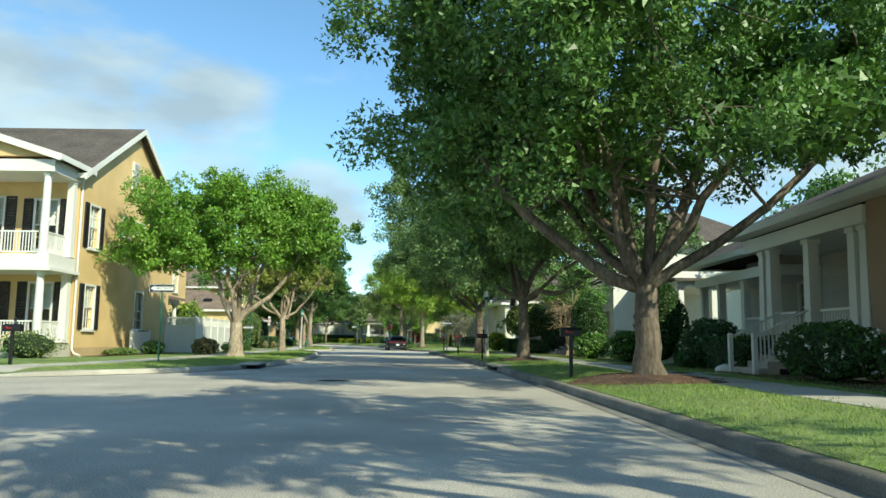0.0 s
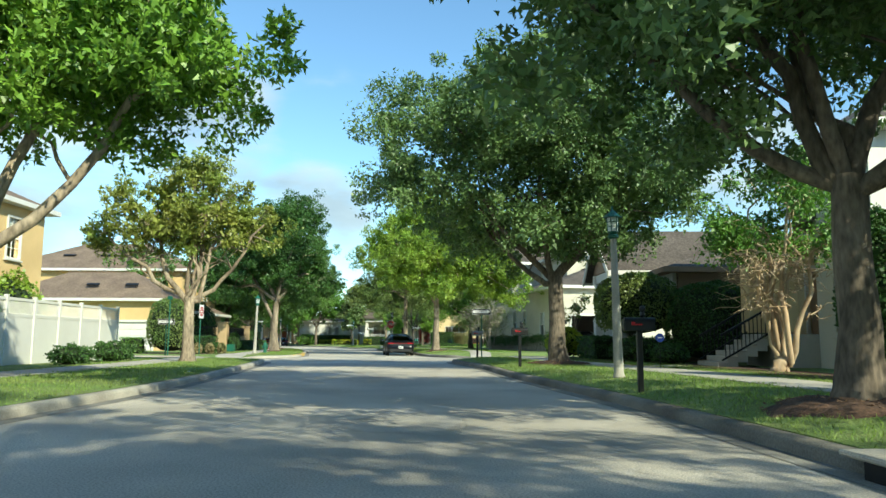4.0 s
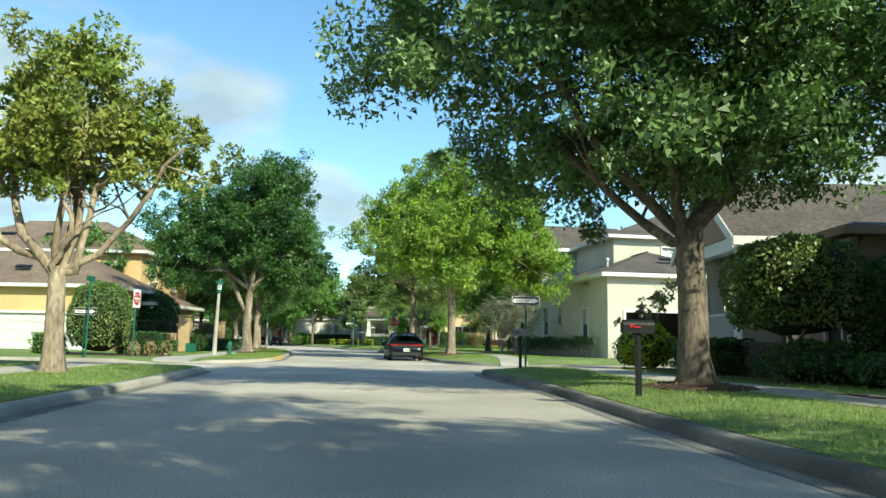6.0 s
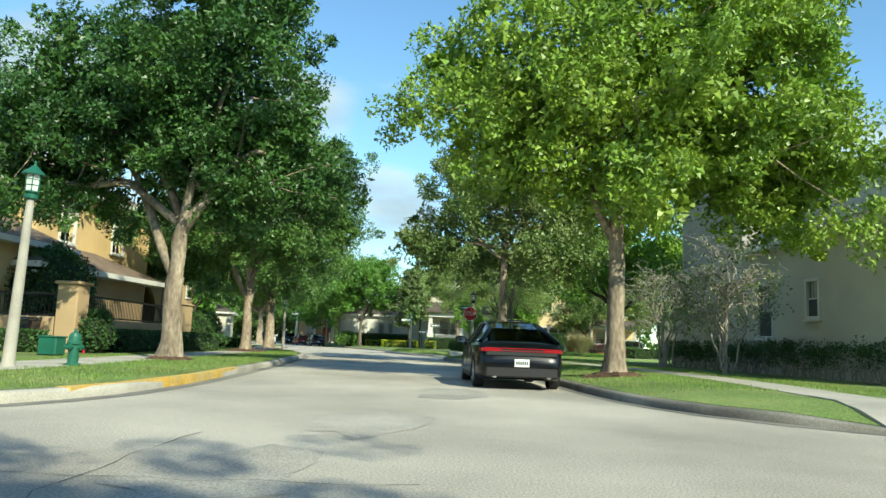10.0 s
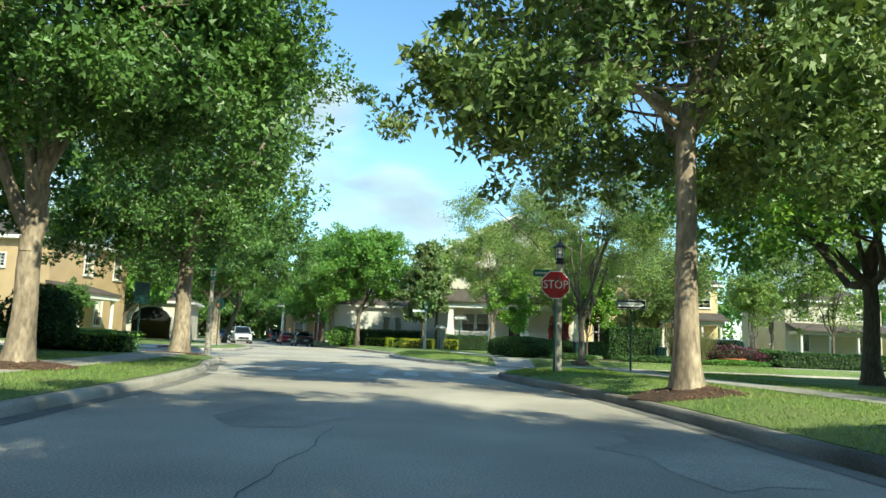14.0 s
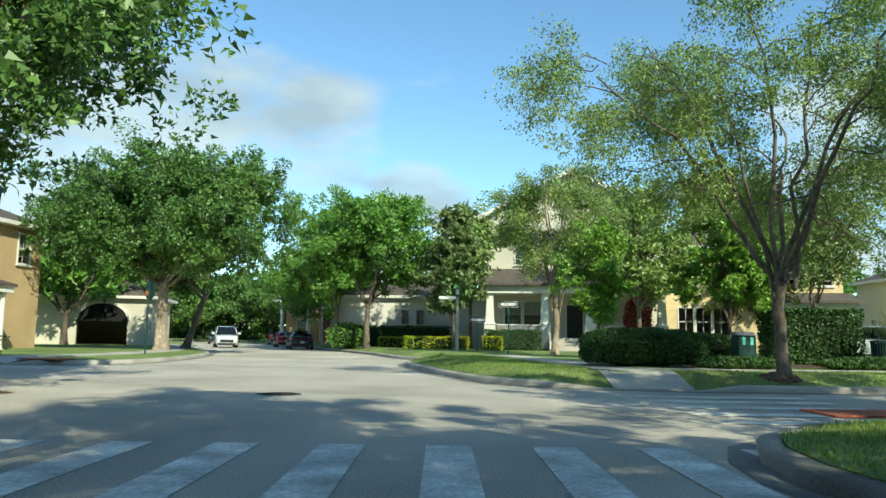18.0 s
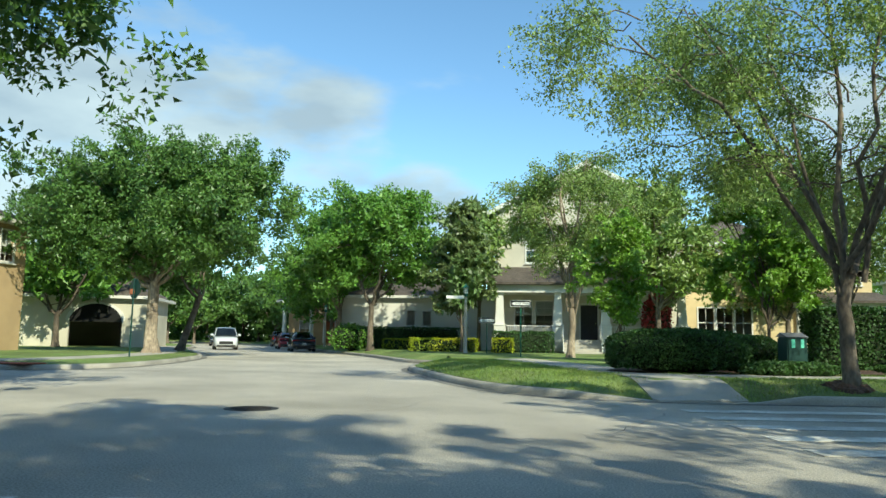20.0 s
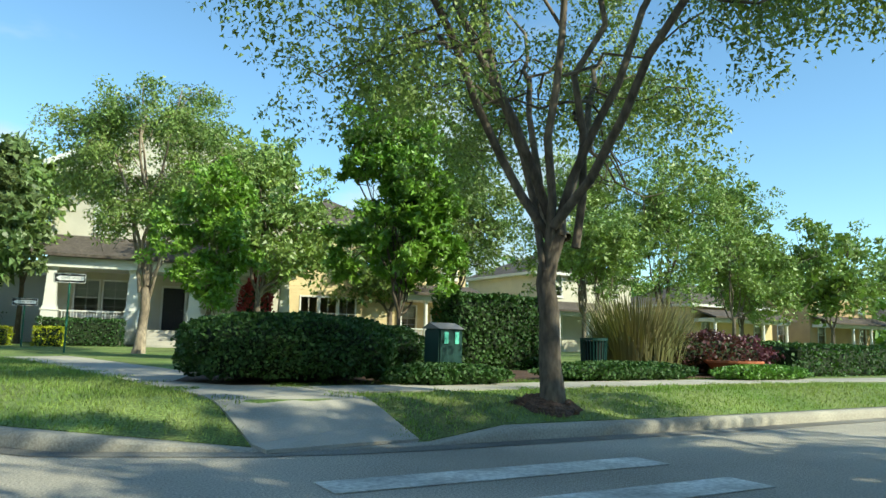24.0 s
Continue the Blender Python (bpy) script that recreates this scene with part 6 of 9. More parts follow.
windowed(h, (3.0, 6.5), (16, 6.5), 4.4, 7.5, CREAM_STUCCO, [(3.2, 5.7, 0.9, 1.2), (7.2, 5.7, 1.5, 1.2)])
wall(h, (3.0, 19), (3.0, 6.5), 4.4, 7.5, CREAM_STUCCO)
wall(h, (16, 6.5), (16, 19), 0, 7.5, CREAM_STUCCO)
wall(h, (16, 19), (3.0, 19), 0, 7.5, CREAM_STUCCO)
wall(h, (8.4, 6.5), (16, 6.5), 0, 4.4, CREAM_STUCCO)
hip_roof(h, 3.0, 16, 6.5, 19, 7.55, 2.7, 0.5, SHINGLE)
wall(h, (0.4, 19.4), (0.4, 13.5), 4.4, 7.6, GREY_SIDING)
wall(h, (0.4, 13.5), (3.0, 13.5), 4.4, 7.6, GREY_SIDING)
wall(h, (3.0, 19.4), (0.4, 19.4), 4.4, 7.6, GREY_SIDING)
gable_roof(h, 0.4, 7, 13.5, 19.4, 7.6, 1.9, 0.35, SHINGLE, "x", GREY_SIDING)
for x, y, z in ((1.6, 4.0, 5.35), (0.6, 8.5, 4.8)):
    bm = new_bm()
    rod(bm, (x, y, z - 0.3), (x, y, z + 0.3), 0.06, 0.06)
    bmesh.ops.create_uvsphere(bm, u_segments=10, v_segments=6, radius=0.11, matrix=Matrix.Translation((x, y, z + 0.36)))
    part("roof_stack", bm, TRIM, h)
for x, y, z in ((4.2, 1.6, 5.55), (9.5, 9.0, 8.6)):
    bm = new_bm()
    box(bm, x, y, z, 0.9, 0.3, 0.10, tilt=(22, 0))
    part("roof_vent", bm, IRON, h)
lamp = new_bm()
box(lamp, 0.55, -0.05, 1.95, 0.10, 0.08, 0.2, bevel=0.02)
rod(lamp, (0.55, -0.05, 2.05), (0.55, -0.22, 2.12), 0.02)
rod(lamp, (0.55, -0.22, 2.10), (0.55, -0.22, 2.18), 0.13, 0.03)
rod(lamp, (0.55, -0.22, 1.85), (0.55, -0.22, 2.10), 0.06, 0.10)
part("wall_lantern", lamp, IRON, h)
bm = new_bm()
box(bm, 3.2, -3.8, -0.03, 5.6, 7.4, 0.10)
part("driveway", bm, WALKWAY, h)

# ---- houses beyond the crossing ----
h = thing("porch_house", "pale two-storey corner house with wide columned porch", "house", (-14.0, 141.0, 0.25))
fl = 0.9
wins = [(1.3, 1.6, 1.1, 1.7), (2.6, 1.6, 1.1, 1.7), (9.2, 1.6, 1.2, 1.7)]
wall(h, (0, 2.6), (11.6, 2.6), 0, 9.2, CREAM_STUCCO, holes(wins) + [(5.4, 6.5, fl, fl + 2.2), (2.0, 3.2, 5.8, 7.4), (8.4, 9.6, 5.8, 7.4)])
for s, z, w, hh in wins + [(2.0, 5.8, 1.2, 1.6), (8.4, 5.8, 1.2, 1.6)]:
    window(h, (0, 2.6), (11.6, 2.6), s, z, w, hh)
door(h, (0, 2.6), (11.6, 2.6), 5.4, fl, 1.1, 2.2, SHUTTER)
shell(h, 0, 11.6, 2.6, 14, 0, 9.2, CREAM_STUCCO, "s")
gable_roof(h, 0, 11.6, 2.6, 14, 9.2, 3.0, 0.5, SHINGLE, "y", CREAM_STUCCO)
floor_slab(h, 0, 11.6, 0, 2.58, fl, WALKWAY, "porch_floor", fl)
floor_slab(h, -0.1, 11.7, -0.1, 2.58, 4.15, TRIM, "porch_beam", 0.45)
slab_roof(h, [((-0.5, -0.5, 4.3), (12.1, -0.5, 4.3), (12.1, 2.6, 5.5), (-0.5, 2.6, 5.5))], SHINGLE, name="porch_roof")
for x in (0.5, 4.0, 6.8, 9.6, 11.2):
    column(h, x, 0.3, 0.2, 3.7, 0.24, True, 1.5, 0.7)
for a, b in ((0.9, 3.6), (7.2, 9.2), (10.0, 10.9)):
    railing(h, (a, 0.3, fl), (b, 0.3, fl), 0.8)
steps(h, 5.4, 0.0, fl, 5, 2.2, -90)
for x in (4.3, 6.5):
    railing(h, (x, -0.1, fl), (x, -1.5, 0.12), 0.85)

h = thing("house_wing", "long pale windowless wing behind a dark hedge", "house", (-26.0, 150.0, 0.25))
windowed(h, (0, 0), (11.9, 0), 0, 3.9, WHITE_WALL, [(5.0, 1.8, 0.6, 1.1), (6.2, 1.8, 0.6, 1.1)], blind=0)
shell(h, 0, 11.9, 0, 10, 0, 3.9, WHITE_WALL, "s")
hip_roof(h, 0, 11.9, 0, 10, 4.0, 1.8, 0.4, SHINGLE)

h = thing("porch_house", "pinkish cottage with white porch columns far down the street", "house", (-36.0, 166.0, 0.25))
wall(h, (0, 0), (8.5, 0), 0, 4.2, TAN_STUCCO, [(3.6, 4.7, 0.3, 2.5), (1.2, 2.3, 0.9, 2.4), (6.0, 7.1, 0.9, 2.4)])
door(h, (0, 0), (8.5, 0), 3.6, 0.3, 1.1, 2.2, BRICK_RED)
window(h, (0, 0), (8.5, 0), 1.2, 0.9, 1.1, 1.5)
window(h, (0, 0), (8.5, 0), 6.0, 0.9, 1.1, 1.5)
shell(h, 0, 8.5, 0, 8, 0, 4.2, TAN_STUCCO, "s")
hip_roof(h, 0, 8.5, -2, 8, 4.3, 2.2, 0.4, SHINGLE)
for x in (0.2, 2.9, 5.6, 8.3):
    column(h, x, -1.7, 0.2, 4.1, 0.2)

h = thing("house", "pale yellow clapboard house with triple window and small porch", "house", (-2.6, 146.0, 0.25))
tri = [(1.6, 1.2, 1.0, 1.9), (2.75, 1.2, 1.0, 1.9), (3.9, 1.2, 1.0, 1.9)]
up = [(2.0, 5.2, 1.0, 1.6), (5.4, 5.2, 1.0, 1.6)]
windowed(h, (0, 0), (7.4, 0), 0, 7.2, PALE_YELLOW, tri + up, grid=(2, 1), blind=0)
siding(h, (0, 0), (7.4, 0), 0.3, 4.0, PALE_YELLOW, 0.2, holes(tri))
shell(h, 0, 7.4, 0, 12, 0, 7.2, PALE_YELLOW, "s")
hip_roof(h, 0, 7.4, 0, 12, 7.3, 2.4, 0.45, SHINGLE)
wall(h, (7.42, 2.0), (13.0, 2.0), 0, 6.8, PALE_YELLOW, [(3.2, 4.2, 0.6, 2.7), (1.0, 2.1, 1.3, 2.9), (1.6, 2.7, 4.8, 6.2), (3.8, 4.9, 4.8, 6.2)])
window(h, (7.42, 2.0), (13.0, 2.0), 1.0, 1.3, 1.1, 1.6)
window(h, (7.42, 2.0), (13.0, 2.0), 1.6, 4.8, 1.1, 1.4)
window(h, (7.42, 2.0), (13.0, 2.0), 3.8, 4.8, 1.1, 1.4)
door(h, (7.42, 2.0), (13.0, 2.0), 3.2, 0.6, 1.0, 2.1, BRICK_RED)
shell(h, 7.42, 13.0, 2.0, 12, 0, 6.8, PALE_YELLOW, "sw")
hip_roof(h, 7.4, 13.0, 2.0, 12, 6.9, 2.0, 0.45, SHINGLE)
floor_slab(h, 7.4, 13.0, -0.4, 1.98, 0.6, WALKWAY, "porch_floor", 0.6)
floor_slab(h, 7.4, 13.0, -0.4, 1.98, 3.5, TRIM, "porch_beam", 0.35)
slab_roof(h, [((7.2, -0.8, 3.6), (13.3, -0.8, 3.6), (13.3, 2.0, 4.3), (7.2, 2.0, 4.3))], SHINGLE, name="porch_roof")
for x in (7.7, 9.4, 11.1, 12.7):
    column(h, x, -0.1, 0.6, 3.15, 0.14)
railing(h, (7.9, -0.1, 0.6), (9.3, -0.1, 0.6), 0.8)
railing(h, (11.3, -0.1, 0.6), (12.6, -0.1, 0.6), 0.8)


def far_house(at, w, d, z, mat, turn, label):
    o = thing("house", label, "house", (*at, 0.25), turn)
    wl2 = [(1.2, 1.2, 1.0, 1.6), (w - 2.4, 1.2, 1.0, 1.6)] + ([(1.2, 4.2, 1.0, 1.5), (w - 2.4, 4.2, 1.0, 1.5)] if z > 5 else [])
    windowed(o, (0, 0), (w, 0), 0, z, mat, wl2)
    windowed(o, (0, d), (0, 0), 0, z, mat, [(2.0, 1.2, 1.0, 1.6), (d - 3.2, 1.2, 1.0, 1.6)])
    shell(o, 0, w, 0, d, 0, z, mat, "sw")
    hip_roof(o, 0, w, 0, d, z + 0.1, 2.3, 0.45, SHINGLE)
    floor_slab(o, 0.3, w - 0.3, -2.0, -0.02, 3.0, TRIM, "porch_beam", 0.3)
    slab_roof(o, [((0, -2.4, 3.1), (w, -2.4, 3.1), (w, 0, 3.8), (0, 0, 3.8))], SHINGLE, name="porch_roof")
    for x in (0.6, w * 0.36, w * 0.64, w - 0.6):
        column(o, x, -1.8, 0, 2.7, 0.14)


far_house((17.0, 150.0), 9, 10, 5.8, CREAM_STUCCO, 6, "cream two-storey house with white porch past the hedges")
far_house((31.0, 150.0), 10, 10, 4.0, PALE_YELLOW, 8, "low pale yellow cottage half hidden by trees")
far_house((46.0, 152.0), 10, 10, 5.8, TAN_STUCCO, 8, "tan two-storey house half hidden by trees")
far_house((62.0, 156.0), 10, 10, 4.0, CREAM_STUCCO, 8, "low cream cottage at the end of the side street")
far_house((20.0, 78.0), 11, 14, 6.0, CREAM_STUCCO, 0, "cream house behind the garage house")

# ---- lamps, signs, letter boxes and other street furniture ----
def lettering(owner, text, size, at, mat, name="lettering", squeeze=1.0, thick=0.002):
    """Raised letters that face the way -y of their owner."""
    cu = bpy.data.curves.new("letters", "FONT")
    cu.body, cu.size, cu.align_x, cu.align_y, cu.extrude, cu.resolution_u = text, size, "CENTER", "CENTER", thick, 3
    tmp = new("letters", cu)
    bpy.context.view_layer.update()
    me = bpy.data.meshes.new_from_object(tmp.evaluated_get(bpy.context.evaluated_depsgraph_get()))
    bpy.data.objects.remove(tmp)
    me.transform(pose(*at, 90, 0, 0) @ Matrix.Diagonal((squeeze, 1, 1, 1)))
    me.materials.clear()
    me.materials.append(mat)
    ob = new(name, me)
    ob.parent = owner
    return ob


def street_lamp(x, y, label, lean=0.0, tall=3.65):
    o = thing("street_lamp", label, "street lamp", (x, y, lawn_z(x, y) - 0.02), 0, "street lamps")
    o.rotation_euler.y = radians(lean)
    bm = new_bm()
    lathe(bm, [(0.13, 0), (0.13, 0.05), (0.105, 0.12), (0.10, 0.5), (0.066, tall - 0.72), (0.066, tall - 0.66)], 16)
    part("pole", bm, POLE_STONE, o, smooth=True)
    z = tall - 0.70
    bm = new_bm()
    lathe(bm, [(0.075, z), (0.12, z + 0.03), (0.12, z + 0.07), (0.09, z + 0.11), (0.125, z + 0.14), (0.125, z + 0.16)], 12)
    part("collar", bm, GREEN_PAINT if x != LAMP_BLACK else IRON, o, "painted cast collar")
    bm = new_bm()
    lathe(bm, [(0.108, z + 0.16), (0.125, z + 0.46)], 6)
    glass = part("lantern", bm, LAMP_GLASS, o, "frosted glass lantern")
    for k in range(6):
        bm = new_bm()
        a = 2 * math.pi * k / 6
        rod(bm, (0.112 * math.cos(a), 0.112 * math.sin(a), z + 0.15), (0.13 * math.cos(a), 0.13 * math.sin(a), z + 0.47), 0.010, 0.010, 5)
        part("bar", bm, GREEN_PAINT if x != LAMP_BLACK else IRON, glass)
    bm = new_bm()
    for q in (0.26, 0.36):
        lathe(bm, [(0.116 + 0.02 * q, z + q), (0.122 + 0.02 * q, z + q + 0.006), (0.116 + 0.02 * q, z + q + 0.012)], 6)
    part("band", bm, GREEN_PAINT if x != LAMP_BLACK else IRON, glass)
    bm = new_bm()
    lathe(bm, [(0.20, z + 0.455), (0.20, z + 0.475), (0.15, z + 0.52), (0.07, z + 0.59), (0.03, z + 0.63), (0.022, z + 0.66), (0.03, z + 0.68), (0.012, z + 0.71)], 8)
    part("cap", bm, GREEN_PAINT if x != LAMP_BLACK else IRON, o, "peaked metal cap")
    return o


LAMP_BLACK = -6.56
street_lamp(2.30, 39.0, "concrete lamp post with green lantern in the verge", -1.0)
street_lamp(-13.06, 69.4, "leaning concrete lamp post with green lantern beside the hydrant", 1.5)
street_lamp(-6.56, 98.55, "concrete lamp post with black lantern behind the stop sign")
street_lamp(-14.8, 134.4, "concrete lamp post at the far corner")
street_lamp(-19.3, 105.0, "shaded concrete lamp post at the corner")
street_lamp(-29.6, 157.5, "far lamp post with green lantern beside the parked cars")


def octagon(r):
    return [(r * math.cos(math.pi / 8 + k * math.pi / 4), r * math.sin(math.pi / 8 + k * math.pi / 4)) for k in range(8)]


def plate(outline, thick, at):
    """A flat plate in the x-z plane, thick along y."""
    bm = new_bm()
    prism(bm, outline, 0, thick)
    bmesh.ops.transform(bm, matrix=Matrix.Translation(at) @ pose(0, 0, 0, 90, 0, 0), verts=bm.verts)
    return bm


def post(o, h, mat, r=0.032):
    bm = new_bm()
    rod(bm, (0, 0, -0.1), (0, 0, h), r, r, 10)
    return part("post", bm, mat, o)


def one_way(x, y, right, label, turn=0.0, top=2.75, w=0.91, mat=None):
    o = thing("one_way_sign", label, "traffic sign", (x, y, lawn_z(x, y)), turn, "one-way signs")
    post(o, top + 0.02, mat or GREEN_PAINT)
    h = w / 3
    c = top - h / 2
    bm = plate([(-w / 2, -h / 2), (w / 2, -h / 2), (w / 2, h / 2), (-w / 2, h / 2)], 0.006, (0, -0.040, c))
    board = part("board", bm, SIGN_BLACK, o, "black one-way board with white border")
    bm = new_bm()
    for sx, sz, lx, lz in ((0, h / 2 - 0.018, w - 0.03, 0.012), (0, -h / 2 + 0.018, w - 0.03, 0.012), (w / 2 - 0.02, 0, 0.012, h - 0.05), (-w / 2 + 0.02, 0, 0.012, h - 0.05)):
        box(bm, sx, -0.048, c + sz, lx, 0.003, lz)
    part("border", bm, SIGN_WHITE, board)
    s = 1 if right else -1
    a, b, t = w * 0.44, w * 0.27, h * 0.215
    arrow = [(-a * s, -t), (b * s, -t), (b * s, -t * 1.45), (a * s, 0), (b * s, t * 1.45), (b * s, t), (-a * s, t)]
    part("arrow", plate(arrow if right else arrow[::-1], 0.003, (0, -0.047, c)), SIGN_WHITE, board, "white arrow")
    lettering(board, "ONE WAY", h * 0.36, (-0.05 * s, -0.0512, c), SIGN_BLACK, squeeze=1.15)
    return o


one_way(-10.1, 26.6, False, "black one-way sign on a green post by the side street")
one_way(0.43, 58.4, True, "black one-way sign on a green post at the lane", top=2.27)
one_way(-16.48, 63.75, True, "black one-way sign on a green post beside the round hedge", top=1.95)
one_way(-4.2, 101.4, True, "black one-way sign on a dark post near the stop sign", mat=DARK_GREEN, top=2.2)
one_way(-11.7, 128.6, False, "black one-way sign on a green post by the corner house", top=2.45)
one_way(-13.82, 135.9, False, "low black one-way sign on a green post beside the golden hedge", top=1.9)
o = thing("street_name_sign", "two green street-name blades on a green post by the hedge", "street sign", (-16.23, 63.45, lawn_z(-16.23, 63.45)), group="street-name signs")
post(o, 3.0, GREEN_PAINT)
bm = new_bm()
box(bm, 0, 0, 3.1, 0.02, 0.7, 0.2, bevel=0.006)
part("blade", bm, GREEN_PAINT, o)

o = thing("stop_sign", "red octagonal stop sign on a green post", "traffic sign", (-6.68, 98.15, lawn_z(-6.68, 98.15)))
post(o, 2.74, GREEN_PAINT)
C = 2.34
board = part("board", plate(octagon(0.405), 0.006, (0, -0.042, C)), SIGN_WHITE, o, "white-edged octagon")
part("face", plate(octagon(0.382), 0.003, (0, -0.0485, C)), SIGN_RED, board, "red reflective face")
lettering(board, "STOP", 0.325, (0, -0.0535, C), SIGN_WHITE, squeeze=0.86, thick=0.003)
o = thing("street_name_sign", "green street-name blades with worn lettering on the lamp post", "street sign", (-6.56, 98.45, lawn_z(-6.56, 98.45)), group="street-name signs")
for x, z, turn, w in ((-0.42, 2.66, 8, 0.60), (0.0, 2.46, 80, 0.6)):
    bm = new_bm()
    box(bm, x if turn < 45 else 0.0, 0.0 if turn < 45 else -0.38, z, w, 0.012, 0.19, turn, bevel=0.004)
    blade = part("blade", bm, GREEN_PAINT, o)
    for k in range(9):
        bm = new_bm()
        box(bm, x - w * 0.38 + w * 0.095 * k, -0.012 + math.sin(radians(turn)) * (-w * 0.38 + w * 0.095 * k), z, 0.030, 0.006, 0.060, turn)
        if turn < 45:
            part("bar", bm, SIGN_WHITE, blade)
        else:
            bm.free()
o = thing("street_name_sign", "street-name blades on the far lamp post", "street sign", (-14.8, 134.32, lawn_z(-14.8, 134.3)), group="street-name signs")
bm = new_bm()
box(bm, -0.55, 0, 2.9, 0.95, 0.012, 0.16, bevel=0.004)
part("blade", bm, SIGN_WHITE, o)

o = thing("do_not_enter_sign", "red do-not-enter sign on a green post beside the lane", "traffic sign", (-15.05, 65.0, lawn_z(-15.05, 65.0)), 85)
post(o, 2.76, GREEN_PAINT)
board = part("board", plate([(-0.3, -0.38), (0.3, -0.38), (0.3, 0.38), (-0.3, 0.38)], 0.006, (0, -0.042, 2.38)), SIGN_WHITE, o)
part("disc", plate([(0.27 * math.cos(2 * math.pi * k / 24), 0.27 * math.sin(2 * math.pi * k / 24)) for k in range(24)], 0.003, (0, -0.0485, 2.38)), SIGN_RED, board)
bm = new_bm()
box(bm, 0, -0.053, 2.38, 0.42, 0.003, 0.085)
part("bar", bm, SIGN_WHITE, board)
lettering(board, "DO NOT", 0.11, (0, -0.0535, 2.51), SIGN_WHITE)
lettering(board, "ENTER", 0.11, (0, -0.0535, 2.25), SIGN_WHITE)

o = thing("street_sign", "dark green sign back on a corner post", "street sign", (-21.2, 103.3, lawn_z(-21.2, 103.3)), 60)
post(o, 2.5, DARK_GREEN)
part("board", plate([(-0.3, -0.38), (0.3, -0.38), (0.3, 0.38), (-0.3, 0.38)], 0.006, (0, -0.042, 2.1)), DARK_GREEN, o)
o = thing("stop_sign", "back of a green-painted stop sign with an orange sticker", "traffic sign", (-26.3, 122.5, lawn_z(-26.3, 122.5)), 150)
post(o, 3.0, DARK_GREEN)
part("board", plate(octagon(0.41), 0.006, (0, -0.042, 2.6)), DARK_GREEN, o)
bm = new_bm()
box(bm, 0.1, 0.0, 2.5, 0.2, 0.09, 0.2)
part("sticker", bm, TERRACOTTA, o)


def mailbox(x, y, label, turn=0.0, mat=MAILBOX, finial=True, flag=True, tall=1.0):
    o = thing("mailbox", label, "mailbox", (x, y, lawn_z(x, y)), turn, "mailboxes along the kerb")
    bm = new_bm()
    box(bm, 0, 0, tall / 2 - 0.05, 0.09, 0.09, tall + 0.1, bevel=0.012)
    p = part("post", bm, mat if mat is MAILBOX else IRON, o)
    if finial:
        bm = new_bm()
        bmesh.ops.create_uvsphere(bm, u_segments=10, v_segments=8, radius=0.055, matrix=Matrix.Translation((0.06, 0, tall + 0.36)))
        lathe(bm, [(0.03, tall + 0.22), (0.05, tall + 0.26), (0.03, tall + 0.31)], 10, (0.06, 0, 0))
        part("finial", bm, MAILBOX, p)
    bm = new_bm()
    w, h, l, n = 0.17, 0.22, 0.50, 8
    prof = [(-w / 2, 0), (w / 2, 0)] + [(w / 2 * math.cos(math.pi * k / n), h - w / 2 + w / 2 * math.sin(math.pi * k / n)) for k in range(n + 1)]
    ends = [[bm.verts.new((xx, yy, tall + zz)) for yy, zz in prof] for xx in (-l / 2, l / 2)]
    for k in range(len(prof)):
        j = (k + 1) % len(prof)
        bm.faces.new((ends[0][k], ends[0][j], ends[1][j], ends[1][k]))
    bm.faces.new(ends[0][::-1]), bm.faces.new(ends[1])
    b = part("box", bm, mat, o)
    bm = new_bm()
    box(bm, -l / 2 - 0.008, 0, tall + 0.09, 0.016, w * 0.96, 0.17, bevel=0.006)
    part("door", bm, mat, b)
    if flag:
        bm = new_bm()
        box(bm, -0.05, -w / 2 - 0.012, tall + 0.10, 0.16, 0.006, 0.022)
        box(bm, -0.12, -w / 2 - 0.012, tall + 0.115, 0.06, 0.006, 0.055)
        part("flag", bm, FLAG, b, "red signal flag")
    return o


mailbox(3.05, 18.7, "black steel mailbox on a post with ball finial")
mailbox(1.85, 35.6, "black steel mailbox with red flag by the kerb")
mailbox(1.0, 46.5, "black steel mailbox on a slim post by the tree")
mailbox(0.2, 57.8, "weathered grey mailbox on a dark post at the lane", mat=GREY_BOX, finial=True)
mailbox(-12.9, 22.4, "dark red-brown mailbox in the corner lawn", mat=MAILBOX)

o = thing("fire_hydrant", "green cast-iron fire hydrant on the verge", "hydrant", (-12.75, 70.8, lawn_z(-12.75, 70.8)))
bm = new_bm()
lathe(bm, [(0.15, 0), (0.15, 0.05), (0.10, 0.06), (0.10, 0.40), (0.135, 0.42), (0.135, 0.46), (0.115, 0.48), (0.11, 0.56), (0.08, 0.62), (0.03, 0.65), (0.035, 0.66), (0.03, 0.71)], 16)
part("barrel", bm, HYDRANT, o, smooth=False)
for a in (0, 180, 270):
    bm = new_bm()
    d = Vector((math.cos(radians(a)), math.sin(radians(a)), 0))
    rod(bm, d * 0.08 + Vector((0, 0, 0.36)), d * 0.17 + Vector((0, 0, 0.36)), 0.055, 0.055, 10)
    rod(bm, d * 0.17 + Vector((0, 0, 0.36)), d * 0.20 + Vector((0, 0, 0.36)), 0.03, 0.03, 6)
    part("outlet", bm, HYDRANT, o)
bm = new_bm()
box(bm, 0.21, -0.02, 0.28, 0.03, 0.03, 0.07)
part("tag", bm, FLAG, o, "red tag on a chain")

o = thing("waste_station", "dark green pet-waste station with mint stickers", "waste box", (-4.7, 114.8, lawn_z(-4.7, 114.8)), 12)
bm = new_bm()
